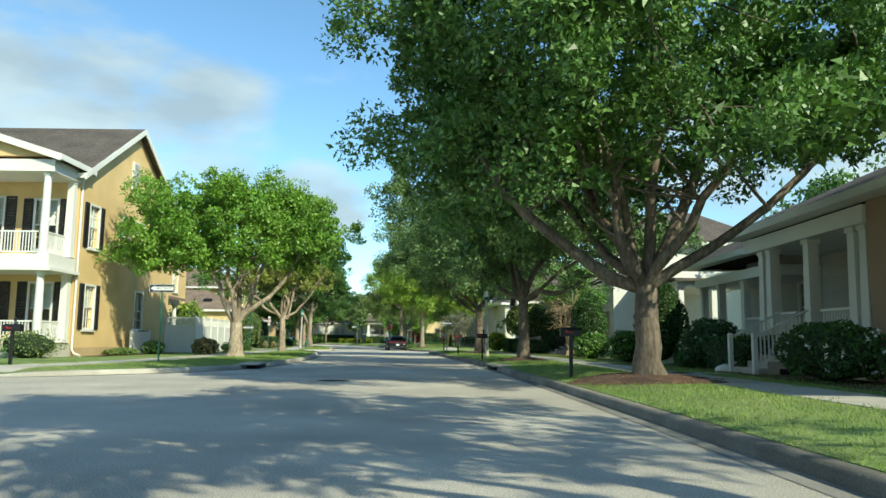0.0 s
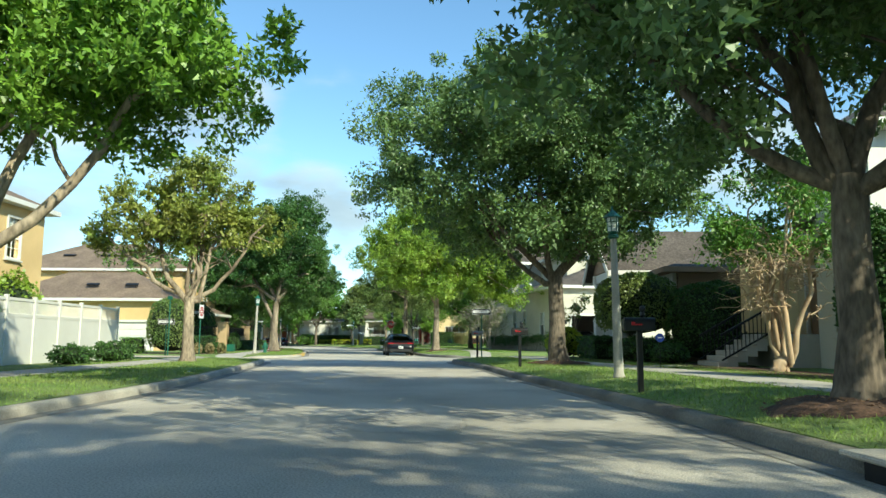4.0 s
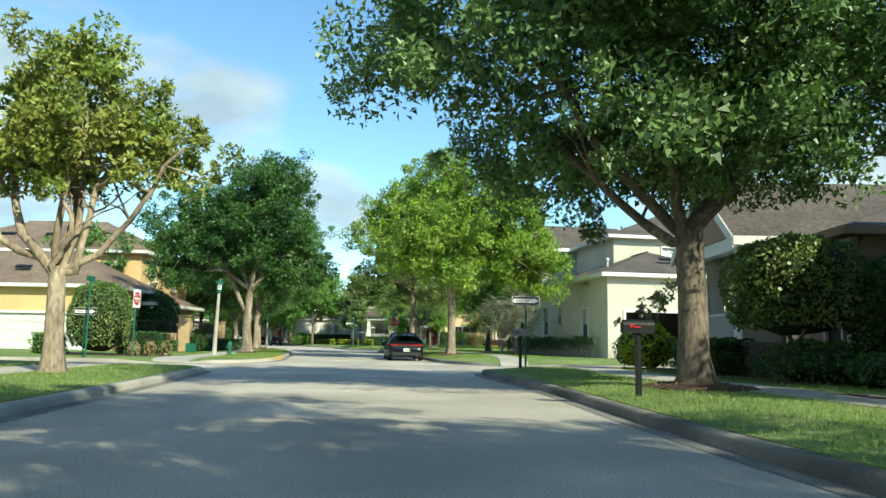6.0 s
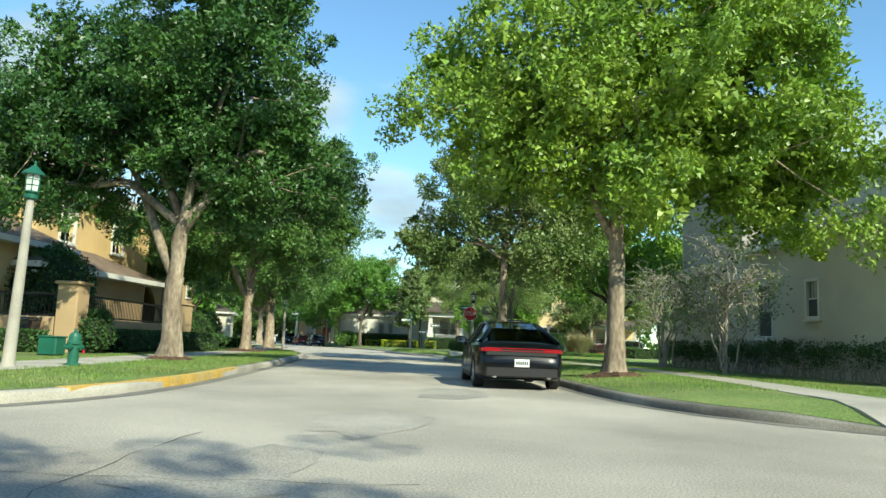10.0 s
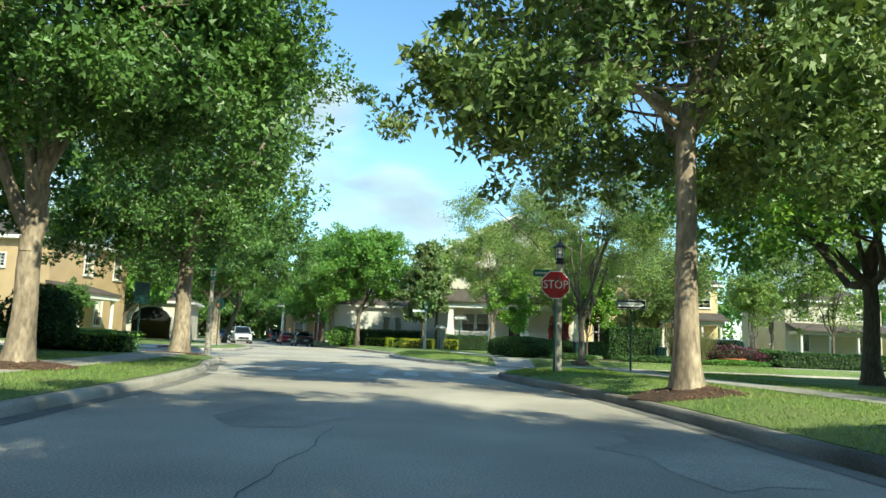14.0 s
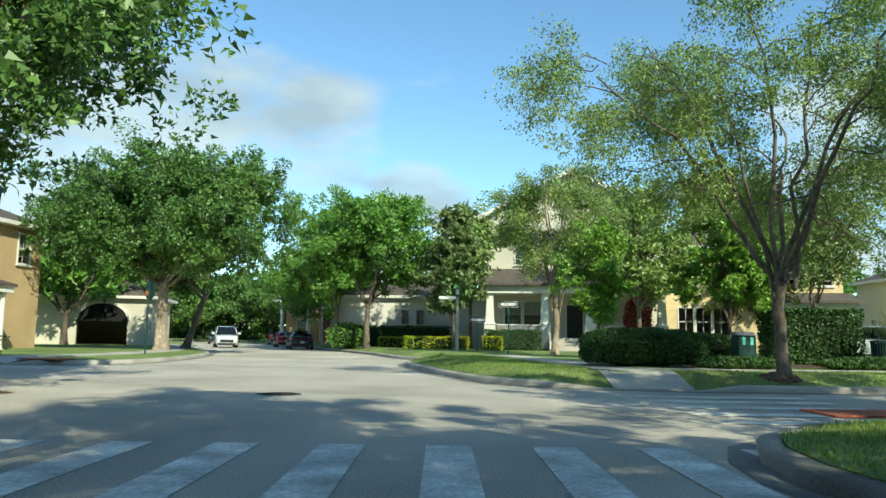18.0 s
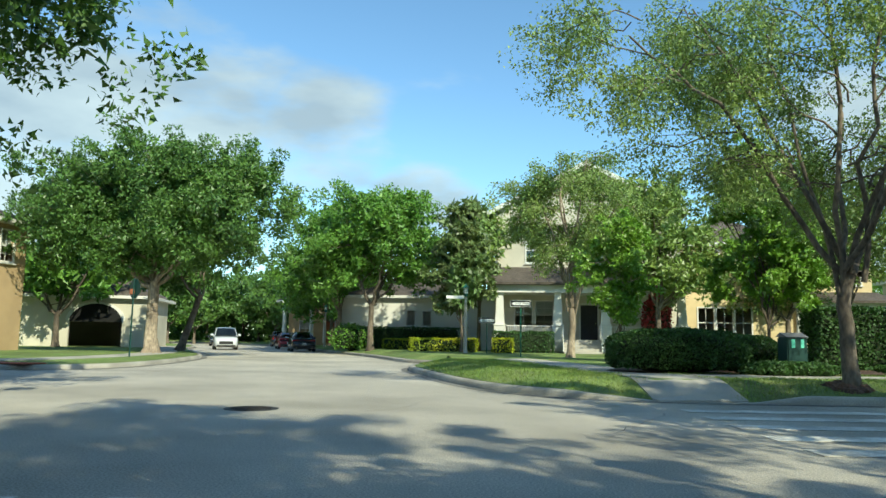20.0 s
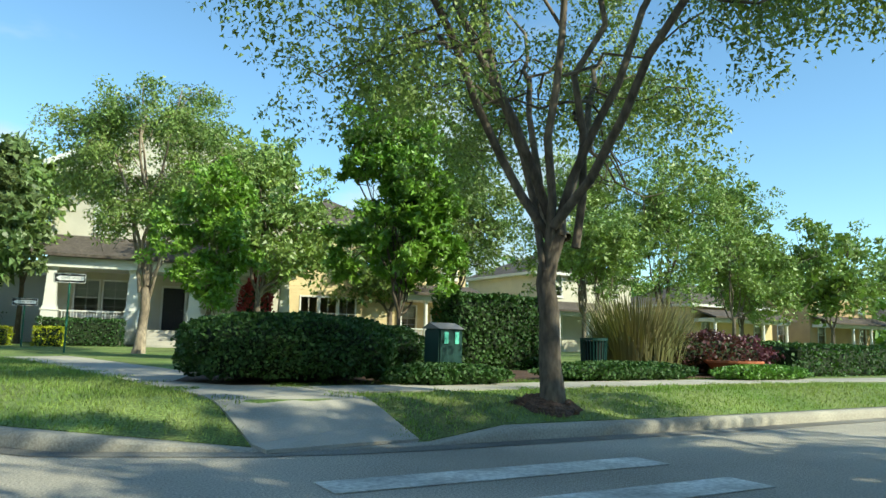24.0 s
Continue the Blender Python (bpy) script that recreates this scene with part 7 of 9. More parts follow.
prism(bm, [(-0.245, -0.24), (0.245, -0.24), (0.245, 0.24), (-0.245, 0.24)], 0.0, 0.86)
bmesh.ops.bevel(bm, geom=bm.edges[:], offset=0.025, segments=2, affect="EDGES")
body = part("body", bm, DARK_GREEN, o)
bm = new_bm()
vs = [bm.verts.new(v) for v in ((-0.27, -0.27, 0.86), (0.27, -0.27, 0.86), (0.27, 0.27, 0.86), (-0.27, 0.27, 0.86), (-0.27, 0.05, 0.97), (0.27, 0.05, 0.97))]
for f in ((0, 1, 5, 4), (2, 3, 4, 5), (0, 4, 3), (1, 2, 5), (3, 2, 1, 0)):
    bm.faces.new([vs[k] for k in f])
part("lid", bm, GREY_BOX, o, "sloped grey lid")
for x in (-0.11, 0.11):
    bm = new_bm()
    box(bm, x, -0.249, 0.71, 0.08, 0.012, 0.20)
    part("sticker", bm, MINT, body)

o = thing("litter_bin", "slatted dark metal litter bin", "litter bin", (-0.5, 116.5, lawn_z(-0.5, 116.5)))
for k in range(26):
    bm = new_bm()
    a = 2 * math.pi * k / 26
    rod(bm, (0.25 * math.cos(a), 0.25 * math.sin(a), 0.05), (0.28 * math.cos(a), 0.28 * math.sin(a), 0.76), 0.018, 0.018, 5)
    part("slat", bm, DARK_GREEN, o)
bm = new_bm()
for z in (0.05, 0.74):
    lathe(bm, [(0.23, z), (0.30, z), (0.30, z + 0.05), (0.23, z + 0.05)], 20)
part("hoop", bm, DARK_GREEN, o)
bm = new_bm()
lathe(bm, [(0.21, 0.07), (0.235, 0.72)], 16)
part("liner", bm, HOLE, o)

o = thing("planter", "wide terracotta bowl planter in the flower bed", "planter", (2.8, 115.9, lawn_z(2.8, 115.9)))
bm = new_bm()
lathe(bm, [(0.34, 0), (0.56, 0.27), (0.64, 0.32), (0.64, 0.37), (0.58, 0.37), (0.52, 0.30)], 20)
part("bowl", bm, TERRACOTTA, o)

# ---- road details ----
for x, y, r in ((-2.95, 19.7, 0.36), (-14.6, 106.4, 0.33)):
    o = thing("manhole_cover", "round cast-iron manhole cover set in the asphalt", "manhole", (x, y, 0.0))
    bm = new_bm()
    lathe(bm, [(r + 0.06, 0.001), (r + 0.06, 0.006), (r, 0.006)], 28)
    part("ring", bm, MANHOLE, o)
    bm = new_bm()
    lathe(bm, [(r - 0.015, 0.0075), (r - 0.015, 0.009)], 28)
    lid = part("lid", bm, MANHOLE, o)
    for k in range(-4, 5):
        bm = new_bm()
        box(bm, 0, k * r / 5, 0.011, 2 * math.sqrt(max(0.01, (r * 0.9) ** 2 - (k * r / 5) ** 2)), 0.02, 0.004)
        part("rib", bm, MANHOLE, lid)

for k in range(9):
    o = tagged(new("crosswalk_stripe"), "worn white crosswalk bar on the asphalt", "road marking", "crosswalk", "structure")
    o.matrix_basis = pose(-15.6 + 0.98 * k, 98.7 + 0.15 * k, 0, 0, 0, 8)
    bm = new_bm()
    box(bm, 0, 0.1, 0.007, 0.42, 2.7, 0.006)
    part("bar", bm, STRIPE, o)
for k in range(5):
    o = tagged(new("crosswalk_stripe"), "worn white crosswalk bar on the side street", "road marking", "crosswalk of the side street", "structure")
    o.matrix_basis = pose(-7.0 + 0.12 * k, 108.2 - 1.05 * k, 0, 0, 0, 8)
    bm = new_bm()
    box(bm, 0.2, 0, 0.007, 3.1, 0.42, 0.006)
    part("bar", bm, STRIPE, o)
o = tagged(new("stop_line"), "worn white stop line", "road marking", kind="structure")
bm = new_bm()
box(bm, -11.8, 96.0, 0.006, 6.8, 0.35, 0.006, 8)
part("line", bm, STRIPE, o)


def crack(points, width=0.005):
    r = np.random.default_rng(int(abs(points[0][0] * 100 + points[0][1] * 10)))
    line = smooth_line(points, 0.35)
    line += r.normal(0, 0.035, line.shape)
    d = np.gradient(line, axis=0)
    nrm = np.stack([-d[:, 1], d[:, 0]], 1) / (np.linalg.norm(d, axis=1)[:, None] + 1e-9)
    w = width * r.uniform(0.5, 1.4, (len(line), 1))
    v = np.vstack([np.hstack([line + nrm * w, np.full((len(line), 1), 0.0055)]), np.hstack([line - nrm * w, np.full((len(line), 1), 0.0055)])])
    n = len(line)
    k = np.arange(n - 1)
    o = fast("crack", v, np.stack([k, k + 1, k + 1 + n, k + n], 1), TAR)
    tagged(o, "dark sealed crack in the asphalt", "road crack", "road cracks", "structure")


for pts in ([(-6.2, 51), (-6.6, 57), (-7.3, 64)], [(-4.2, 49.5), (-4.6, 55)],
            [(-14.6, 106), (-12.9, 106.4), (-12.4, 108.6)], [(-8.7, 107.5), (-9.6, 104.8)], [(-9.2, 107.2), (-6.5, 106.2), (-4.5, 106.6)], [(-11, 62), (-8.5, 61.6), (-5, 62)], [(-9, 80), (-9.6, 86)], [(-7.6, 104.6), (-5.8, 105.4)]):
    crack(pts)
for x, y, t in ((-6.62, 27.3, 5), (1.72, 28.0, 2)):
    o = thing("storm_drain", "dark storm-drain inlet under a concrete kerb slab", "drain", (x, y, 0), t)
    bm = new_bm()
    box(bm, -0.32 if x < 0 else 0.32, 0, 0.165, 0.72, 2.3, 0.05, bevel=0.015)
    part("cover_slab", bm, CONCRETE, o)
    # no real gap: a black block carries the inlet's shade
    bm = new_bm()
    box(bm, -0.19 if x < 0 else 0.19, 0, 0.075, 0.42, 1.7, 0.13)
    part("opening", bm, HOLE, o, "solid black block standing in for the unlit inlet")
bm = new_bm()
line = smooth_line([(-10.05, 66.4), (-10.1, 69.5), (-10.55, 72.6), (-10.9, 74.5)], 0.6)
for a, b in zip(line, line[1:]):
    m, d = (a + b) / 2, b - a
    box(bm, m[0] - 0.09, m[1], 0.082, 0.215, np.linalg.norm(d) + 0.03, 0.146, math.degrees(math.atan2(d[1], d[0])) - 90)
tagged(part("painted_kerb", bm, YELLOW_PAINT), "yellow-painted stretch of kerb by the hydrant", "kerb", kind="structure")
for x, y, t in ((-5.9, 103.35, 10), (-25.6, 115.1, -8)):
    o = tagged(new("ramp_pad"), "red-brown ramp tiles at the kerb", "ramp", kind="structure")
    o.matrix_basis = pose(x, y, 0.17, 0, 0, t)
    for i in range(4):
        for j in range(2):
            bm = new_bm()
            box(bm, (i - 1.5) * 0.405, (j + 0.2) * 0.405, 0.01, 0.395, 0.395, 0.03, bevel=0.006)
            part("tile", bm, BRICK_RED, o)

# ---- fences and garden walls ----
o = thing("lattice_fence", "white vinyl fence with lattice top", "fence", (-16.25, 43.9, 0.17))


def fence_run(o, a, b, h=1.35, top=0.5):
    a, b = Vector((*a, 0)), Vector((*b, 0))
    d = b - a
    n = max(1, round(d.length / 1.8))
    ang = math.degrees(math.atan2(d.y, d.x))
    for k in range(n + 1):
        p = a + d * k / n
        bm = new_bm()
        box(bm, p.x, p.y, (h + top) / 2 + 0.06, 0.12, 0.12, h + top + 0.12, ang, bevel=0.01)
        part("post", bm, TRIM, o)
    for k in range(n):
        p, q = a + d * k / n, a + d * (k + 1) / n
        m = (p + q) / 2
        L = (q - p).length - 0.12
        bm = new_bm()
        box(bm, m.x, m.y, h / 2 + 0.05, L, 0.035, h - 0.1, ang)
        for z in (0.08, h, h + top):
            box(bm, m.x, m.y, z, L, 0.06, 0.09, ang)
        pan = part("panel", bm, TRIM, o)
        bm = new_bm()
        u = d.normalized()
        c = int(L / 0.11)
        for j in range(-4, c):
            for s in (1, -1):
                x0, x1 = j * 0.11, j * 0.11 + top - 0.08
                if s < 0:
                    x0, x1 = x1, x0
                lo, hi = (max(0, min(x0, x1)), min(L, max(x0, x1)))
                if hi - lo < 0.04:
                    continue
                z0 = h + 0.05 + (lo - min(x0, x1)) if s > 0 else h + 0.05 + (max(x0, x1) - lo)
                z1 = z0 + (hi - lo) * s
                e0, e1 = p + u * (0.06 + lo), p + u * (0.06 + hi)
                rod(bm, (e0.x, e0.y, z0), (e1.x, e1.y, z1), 0.014, 0.014, 4)
        tagged(part("lattice", bm, TRIM, pan, "diagonal lattice"), kind="stuff")


fence_run(o, (0, 0), (1.7, 0.1), 1.55, 0.5)
fence_run(o, (1.7, 0.1), (1.4, 10.0), 1.55, 0.5)
o = thing("picket_fence", "low white picket fence beside the yellow house", "fence", (-15.75, 38.1, 0.17))
for k in range(16):
    bm = new_bm()
    prism(bm, [(-0.045, 0), (0.045, 0), (0.045, 1.12), (0.0, 1.20), (-0.045, 1.12)], -0.012, 0.012)
    bmesh.ops.transform(bm, matrix=pose(0, 0.14 * k, 0, 90, 0, 90), verts=bm.verts)
    part("picket", bm, TRIM, o)
for y in (-0.12, 2.22):
    bm = new_bm()
    box(bm, -0.06, y, 0.64, 0.11, 0.11, 1.28, bevel=0.012)
    part("post", bm, TRIM, o)
bm = new_bm()
for z in (0.28, 0.92):
    box(bm, -0.035, 1.05, z, 0.04, 2.2, 0.08)
part("rail", bm, TRIM, o)
o = thing("trash_cart", "black rolling trash cart behind the picket fence", "trash cart", (-16.02, 40.05, 0.17))
bm = new_bm()
prism(bm, [(-0.17, -0.3), (0.17, -0.3), (0.17, 0.3), (-0.17, 0.3)], 0.05, 1.12)
part("bin", bm, PLASTIC, o)
bm = new_bm()
box(bm, 0, 0, 1.18, 0.38, 0.68, 0.12, bevel=0.04)
part("lid", bm, PLASTIC, o)

o = thing("garden_wall", "tan stucco garden wall with pillar and black iron rail", "wall", (-17.2, 72.0, 0.15))
for a, b in (((-3.6, 6.7), (-1.05, 6.7)), ((-0.6, 7.2), (-1.4, 15.5))):
    bm = new_bm()
    a, b = Vector((*a, 0)), Vector((*b, 0))
    m, d = (a + b) / 2, b - a
    box(bm, m.x, m.y, 0.55, d.length, 0.24, 1.1, math.degrees(math.atan2(d.y, d.x)), bevel=0.02)
    part("wall", bm, TAN_STUCCO, o)
    railing(o, (a.x, a.y, 1.05), (b.x, b.y, 1.05), 0.75, 0.13, IRON, 0.018)
bm = new_bm()
box(bm, -0.6, 6.75, 1.05, 0.66, 0.66, 2.1, bevel=0.03)
box(bm, -0.6, 6.75, 2.14, 0.80, 0.80, 0.10, bevel=0.02)
part("pillar", bm, TAN_STUCCO, o)
bm = new_bm()
box(bm, -1.45, 16.15, 0.98, 0.42, 1.3, 1.96, bevel=0.03)
box(bm, -1.45, 16.15, 1.99, 0.52, 1.4, 0.08, bevel=0.02)
part("pillar", bm, TAN_STUCCO, o)
o = thing("iron_gate", "black iron gate beside the garden wall", "gate", (-22.9, 78.6, 0.15))
for k in range(16):
    bm = new_bm()
    rod(bm, (0.14 * k, 0, 0.05), (0.14 * k, 0, 1.75 + 0.1 * math.sin(k * math.pi / 15)), 0.012, 0.012, 5)
    part("bar", bm, IRON, o)
bm = new_bm()
for z in (0.2, 1.5):
    box(bm, 1.05, 0, z, 2.2, 0.03, 0.04)
part("gate_rail", bm, IRON, o)
o = thing("iron_fence", "black iron fence in front of the tan house", "fence", (-35.0, 117.8, 0.17))
railing(o, (-6, 0, 0), (0, 0, 0), 1.1, 0.15, IRON, 0.02)
o = thing("garden_pier", "brown stucco pier at the end of the iron fence", "wall", (-34.2, 118.0, 0.17))
bm = new_bm()
box(bm, 0.6, 0, 0.7, 1.4, 0.4, 1.4, bevel=0.03)
part("pier", bm, BROWN_STUCCO, o)
o = thing("trash_cart", "dark blue rolling trash cart behind the hedge", "trash cart", (-18.9, 78.2, 0.15))
bm = new_bm()
vs = []
for z, w in ((0.08, 0.24), (0.95, 0.31)):
    vs += [bm.verts.new((sx * w, sy * w, z)) for sx, sy in ((-1, -1), (1, -1), (1, 1), (-1, 1))]
for k in range(4):
    bm.faces.new((vs[k], vs[(k + 1) % 4], vs[4 + (k + 1) % 4], vs[4 + k]))
bm.faces.new(vs[3::-1]), bm.faces.new(vs[4:])
part("bin", bm, NAVY_CAR, o)
bm = new_bm()
box(bm, 0, 0, 1.0, 0.66, 0.7, 0.09, bevel=0.03)
part("lid", bm, NAVY_CAR, o)

# ---- small things in the gardens ----
o = thing("yard_sign", "small blue security sign on a stake by the path", "yard sign", (4.75, 44.4, lawn_z(4.75, 44.4)))
post(o, 0.75, IRON, 0.010)
part("board", plate(octagon(0.13), 0.008, (0, -0.016, 0.86)), BLUE_SIGN, o, "blue octagonal board")
bm = new_bm()
box(bm, 0, -0.028, 0.86, 0.13, 0.003, 0.03)
part("bar", bm, SIGN_WHITE, o)
o = thing("stone", "rounded white stone in the mulched bed", "stone", (8.0, 21.6, lawn_z(8.0, 21.6)))
bm = new_bm()
bmesh.ops.create_icosphere(bm, subdivisions=3, radius=1.0)
for q in bm.verts:
    s = 1 + 0.12 * math.sin(q.co.x * 3 + 1) * math.cos(q.co.y * 4)
    q.co = Vector((q.co.x * 0.30 * s, q.co.y * 0.22 * s, max(-0.3, q.co.z) * 0.16 * s + 0.05))
part("stone", bm, PETAL, o, smooth=True)
# expansion joints and stains of the old road
r = np.random.default_rng(77)
for k in range(16):
    x, y = r.uniform(-9, 0), r.uniform(8, 100)
    x += -0.085 * max(0, y - 30)
    n = 14
    a = np.linspace(0, 2 * np.pi, n, endpoint=False)
    rad = r.uniform(0.25, 0.8) * (1 + 0.25 * r.normal(0, 1, n).clip(-1, 1))
    bm = new_bm()
    bm.faces.new([bm.verts.new((x + q * math.cos(t), y + 2.2 * q * math.sin(t), 0.0045)) for q, t in zip(rad, a)])
    tagged(part("road_patch", bm, PATCH), "slightly darker stained patch of asphalt", "road patch", "road patches", "structure")

o = thing("utility_box", "small green utility box in the grass before the wall", "utility box", (-16.3, 75.6, lawn_z(-16.3, 75.6)))
bm = new_bm()
box(bm, 0, 0, 0.24, 0.5, 0.45, 0.46, bevel=0.03)
body = part("body", bm, GREEN_PAINT, o)
bm = new_bm()
box(bm, 0, 0, 0.485, 0.54, 0.49, 0.04, bevel=0.012)
part("lid", bm, GREEN_PAINT, o)

# ---- hedges, shrubs, beds ----
def bed(points, label):
    bm = new_bm()
    vs = [bm.verts.new((x, y, lawn_z(x, y) + 0.014)) for x, y in points]
    bm.faces.new(vs)
    bmesh.ops.triangulate(bm, faces=bm.faces)
    tagged(part("mulch_bed", bm, MULCH), label, "flower bed", kind="structure")


def ring_bed(x, y, r, label):
    """A low mound of bark mulch with an uneven edge, strewn with chips."""
    rr = np.random.default_rng(int(abs(x * 10 + y)))
    bm = new_bm()
    edge = [1 + 0.12 * rr.normal() for k in range(20)]
    rings = []
    for u in (0.15, 0.4, 0.65, 0.85, 1.0):
        ring = []
        for k in range(20):
            a = 2 * math.pi * k / 20
            px, py = x + u * r * edge[k] * math.cos(a), y + u * r * edge[k] * math.sin(a)
            ring.append(bm.verts.new((px, py, lawn_z(px, py) + 0.10 * (1 - u * u) + 0.022 * (u < 1) + 0.012 * rr.normal() * (u < 1) + 0.004)))
        rings.append(ring)
    bm.faces.new(rings[0])
    for a, b in zip(rings, rings[1:]):
        for k in range(20):
            bm.faces.new((a[k], b[k], b[(k + 1) % 20], a[(k + 1) % 20]))
    tagged(part("mulch_bed", bm, MULCH), label, "flower bed", kind="structure")
    bm = new_bm()
    for k in range(int(130 * r)):
        a, u = rr.uniform(0, 2 * math.pi), math.sqrt(rr.uniform(0.05, 1.1))
        px, py = x + u * r * math.cos(a), y + u * r * math.sin(a)
        box(bm, px, py, lawn_z(px, py) + 0.10 * max(0.0, 1 - u * u) + 0.03, rr.uniform(0.03, 0.09), rr.uniform(0.015, 0.03), 0.012, rr.uniform(0, 180), tilt=(rr.normal(0, 18), rr.normal(0, 18)))
    tagged(part("bark_chips", bm, BARK_CHIP), "scattered bark chips and dead leaves on the mulch", "bark chips", kind="stuff")


for x, y, r in ((4.35, 16.6, 1.6), (3.4, 31.9, 1.05), (2.45, 48.0, 1.0), (-1.9, 75.8, 0.75), (-4.8, 90.9, 0.9), (-13.4, 76.2, 0.6), (-16.6, 90.6, 1.0), (-20.0, 104.2, 1.3), (-4.95, 110.8, 0.40)):
    ring_bed(x, y, r, "ring of bark mulch round the tree's foot")
bed([(7.4, 9), (9.4, 9), (9.4, 24), (7.6, 24)], "mulched bed before the grey porch")
bed([(7.0, 25), (8.1, 25), (8.1, 37), (7.0, 36.5)], "mulched bed before the porches")
bed([(6.4, 37.4), (7.9, 37.4), (7.9, 49), (6.0, 49)], "mulched bed before the cream house")
bed([(4.9, 50), (7.4, 50), (7.4, 59.6), (3.7, 59.6), (3.8, 54.5)], "mulched bed at the brown house")
bed([(-9.1, 114.0), (-8.4, 113.1), (-6.3, 113.2), (-4.4, 113.8), (-1, 115.0), (4.2, 115.8), (4.2, 117.9), (-3, 118.4), (-8.6, 116.4)], "dark mulched bed under the hedges")
bed([(-13.6, 65.6), (-13.6, 67.4), (-19, 68.4), (-19, 65.6)], "mulched bed with clipped grasses")
bed([(-16.2, 81), (-17.4, 81), (-18.6, 89), (-17.2, 89)], "mulched bed under the wall hedge")
bed([(-14.9, 33), (-15.9, 33), (-15.9, 42), (-14.9, 42)], "mulched bed along the yellow house")

# right-hand gardens
shrub("gardenia_bush", "leafy shrub dotted with white blossoms by the porch", (8.9, 25.0), (2.0, 2.0, 1.6), HEDGE_LEAF, 101, 3000, flowers=60)
shrub("clipped_hedge", "dark clipped hedge below the porch", (8.7, 22.6), (1.1, 3.6, 1.0), HEDGE_LEAF, 102, 3600, shape=6)
shrub("flowering_bush", "dark bush with pale pink flowers before the porch", (8.3, 16.4), (1.7, 3.2, 1.3), HEDGE_LEAF, 103, 4200, flowers=40)
shrub("flowering_bush", "low dark bush beside the walk", (8.5, 12.8), (1.4, 2.6, 1.0), HEDGE_LEAF, 104, 2600, flowers=20)
shrub("low_shrub", "low dark shrub in the mulched bed", (7.9, 24.2), (1.0, 1.2, 0.6), HEDGE_LEAF, 105, 1200)
shrub("cone_topiary", "tall dark conical evergreen by the white house", (7.4, 38.0), (1.8, 1.8, 3.3), HEDGE_LEAF, 106, 7000, 0.09, shape=1.7)
shrub("cone_topiary", "tall dark conical evergreen by the path", (8.3, 28.6), (1.9, 1.9, 3.1), HEDGE_LEAF, 107, 6000, 0.09, shape=1.7)
shrub("flowering_bush", "round bush with a few white blossoms near the steps", (7.3, 31.4 - 1.6), (1.6, 1.6, 1.25), MID_LEAF, 108, 2600, flowers=24)
shrub("flowering_bush", "round green bush with white blossoms by the walk", (6.9, 34.8), (1.7, 1.7, 1.2), MID_LEAF, 109, 2800, flowers=30)
shrub("round_topiary", "large round clipped laurel with pale new leaves", (6.05, 51.8), (3.1, 3.0, 2.4), OLIVE_LEAF, 110, 9000, 0.09, shape=2.3, loose=0.06, stem=0.95)
shrub("round_topiary", "broad domed clipped hedge in deep shade", (8.5, 50.4), (3.4, 3.0, 2.9), HEDGE_LEAF, 111, 10000, 0.08, shape=2.6, loose=0.05)
shrub("low_shrub", "dark leafy shrubs under the round laurel", (6.0, 50.9), (2.2, 2.4, 0.9), HEDGE_LEAF, 119, 2600, loose=0.2)
shrub("clipped_hedge", "dark hedge along the porch front", (5.2, 55.4), (0.9, 3.8, 0.95), HEDGE_LEAF, 112, 3200, shape=6)
shrub("golden_bush", "bright yellow-green bush by the brown house", (4.3, 58.3), (1.6, 1.5, 1.4), GOLD_LEAF, 113, 3200, 0.09, loose=0.16)
shrub("low_shrub", "dark strappy shrub beside the golden bush", (4.3, 59.7), (1.4, 1.2, 1.25), HEDGE_LEAF, 114, 1800)
shrub("low_shrub", "low clipped shrubs below the steps", (6.4, 48.9), (1.2, 1.6, 0.7), HEDGE_LEAF, 115, 1500)
o = thing("bare_hedge", "thin espaliered hedge with bare twisting stems along the cream wall", "hedge", (5.75, 74.6, lawn_z(5.75, 80)), 9.4)
r = np.random.default_rng(116)
stems, tops = [], []
for k in range(48):
    y = 0.4 * k + r.normal(0, 0.08)
    for q in range(5):
        end = (r.normal(0, 0.10), y + r.normal(0, 0.30), r.uniform(0.75, 1.12))
        line = bent(r, (r.normal(0, 0.03), y + r.normal(0, 0.04), 0), end, 0.035, 7)
        stems.append(tube(line, np.linspace(0.019, 0.007, 7), 5))
        tops += [line[-1], line[-2], line[-1] + r.normal(0, 0.09, 3)] + [line[j] + r.normal(0, 0.08, 3) for j in (3, 4, 5) if r.uniform() < 0.15 + k / 30]
for k in range(16):
    x = 0.62 + 0.062 * k
    line = bent(r, (x, -1.36 + r.normal(0, 0.04), 0), (x + r.normal(0, 0.22), -1.36 + r.normal(0, 0.08), r.uniform(0.6, 0.95)), 0.035, 7)
    stems.append(tube(line, np.linspace(0.019, 0.007, 7), 5))
v, f = join(stems)
tagged(fast("stem_tangle", v, f, TWIG_GREY, o, smooth=True), kind="stuff")
c = np.array(tops)
v, f = leaves(r, c, r.uniform(0.08, 0.20, len(c)), 18, 0.06)
fast("foliage", v, f, HEDGE_LEAF, o)
tree("crape_myrtle", "young crape myrtle with reddish leaves by the garage", (5.0, 59.9), [(0, 0, 2.3, 0.8, 0.8, 0.5), (0.3, 0, 2.9, 0.6, 0.6, 0.4)], 0.7, 0.04, OLIVE_LEAF, BARK_CRAPE, 117, clumps=18, per=16, size=0.12, limbs=4, spray=0.25, twigs=20)
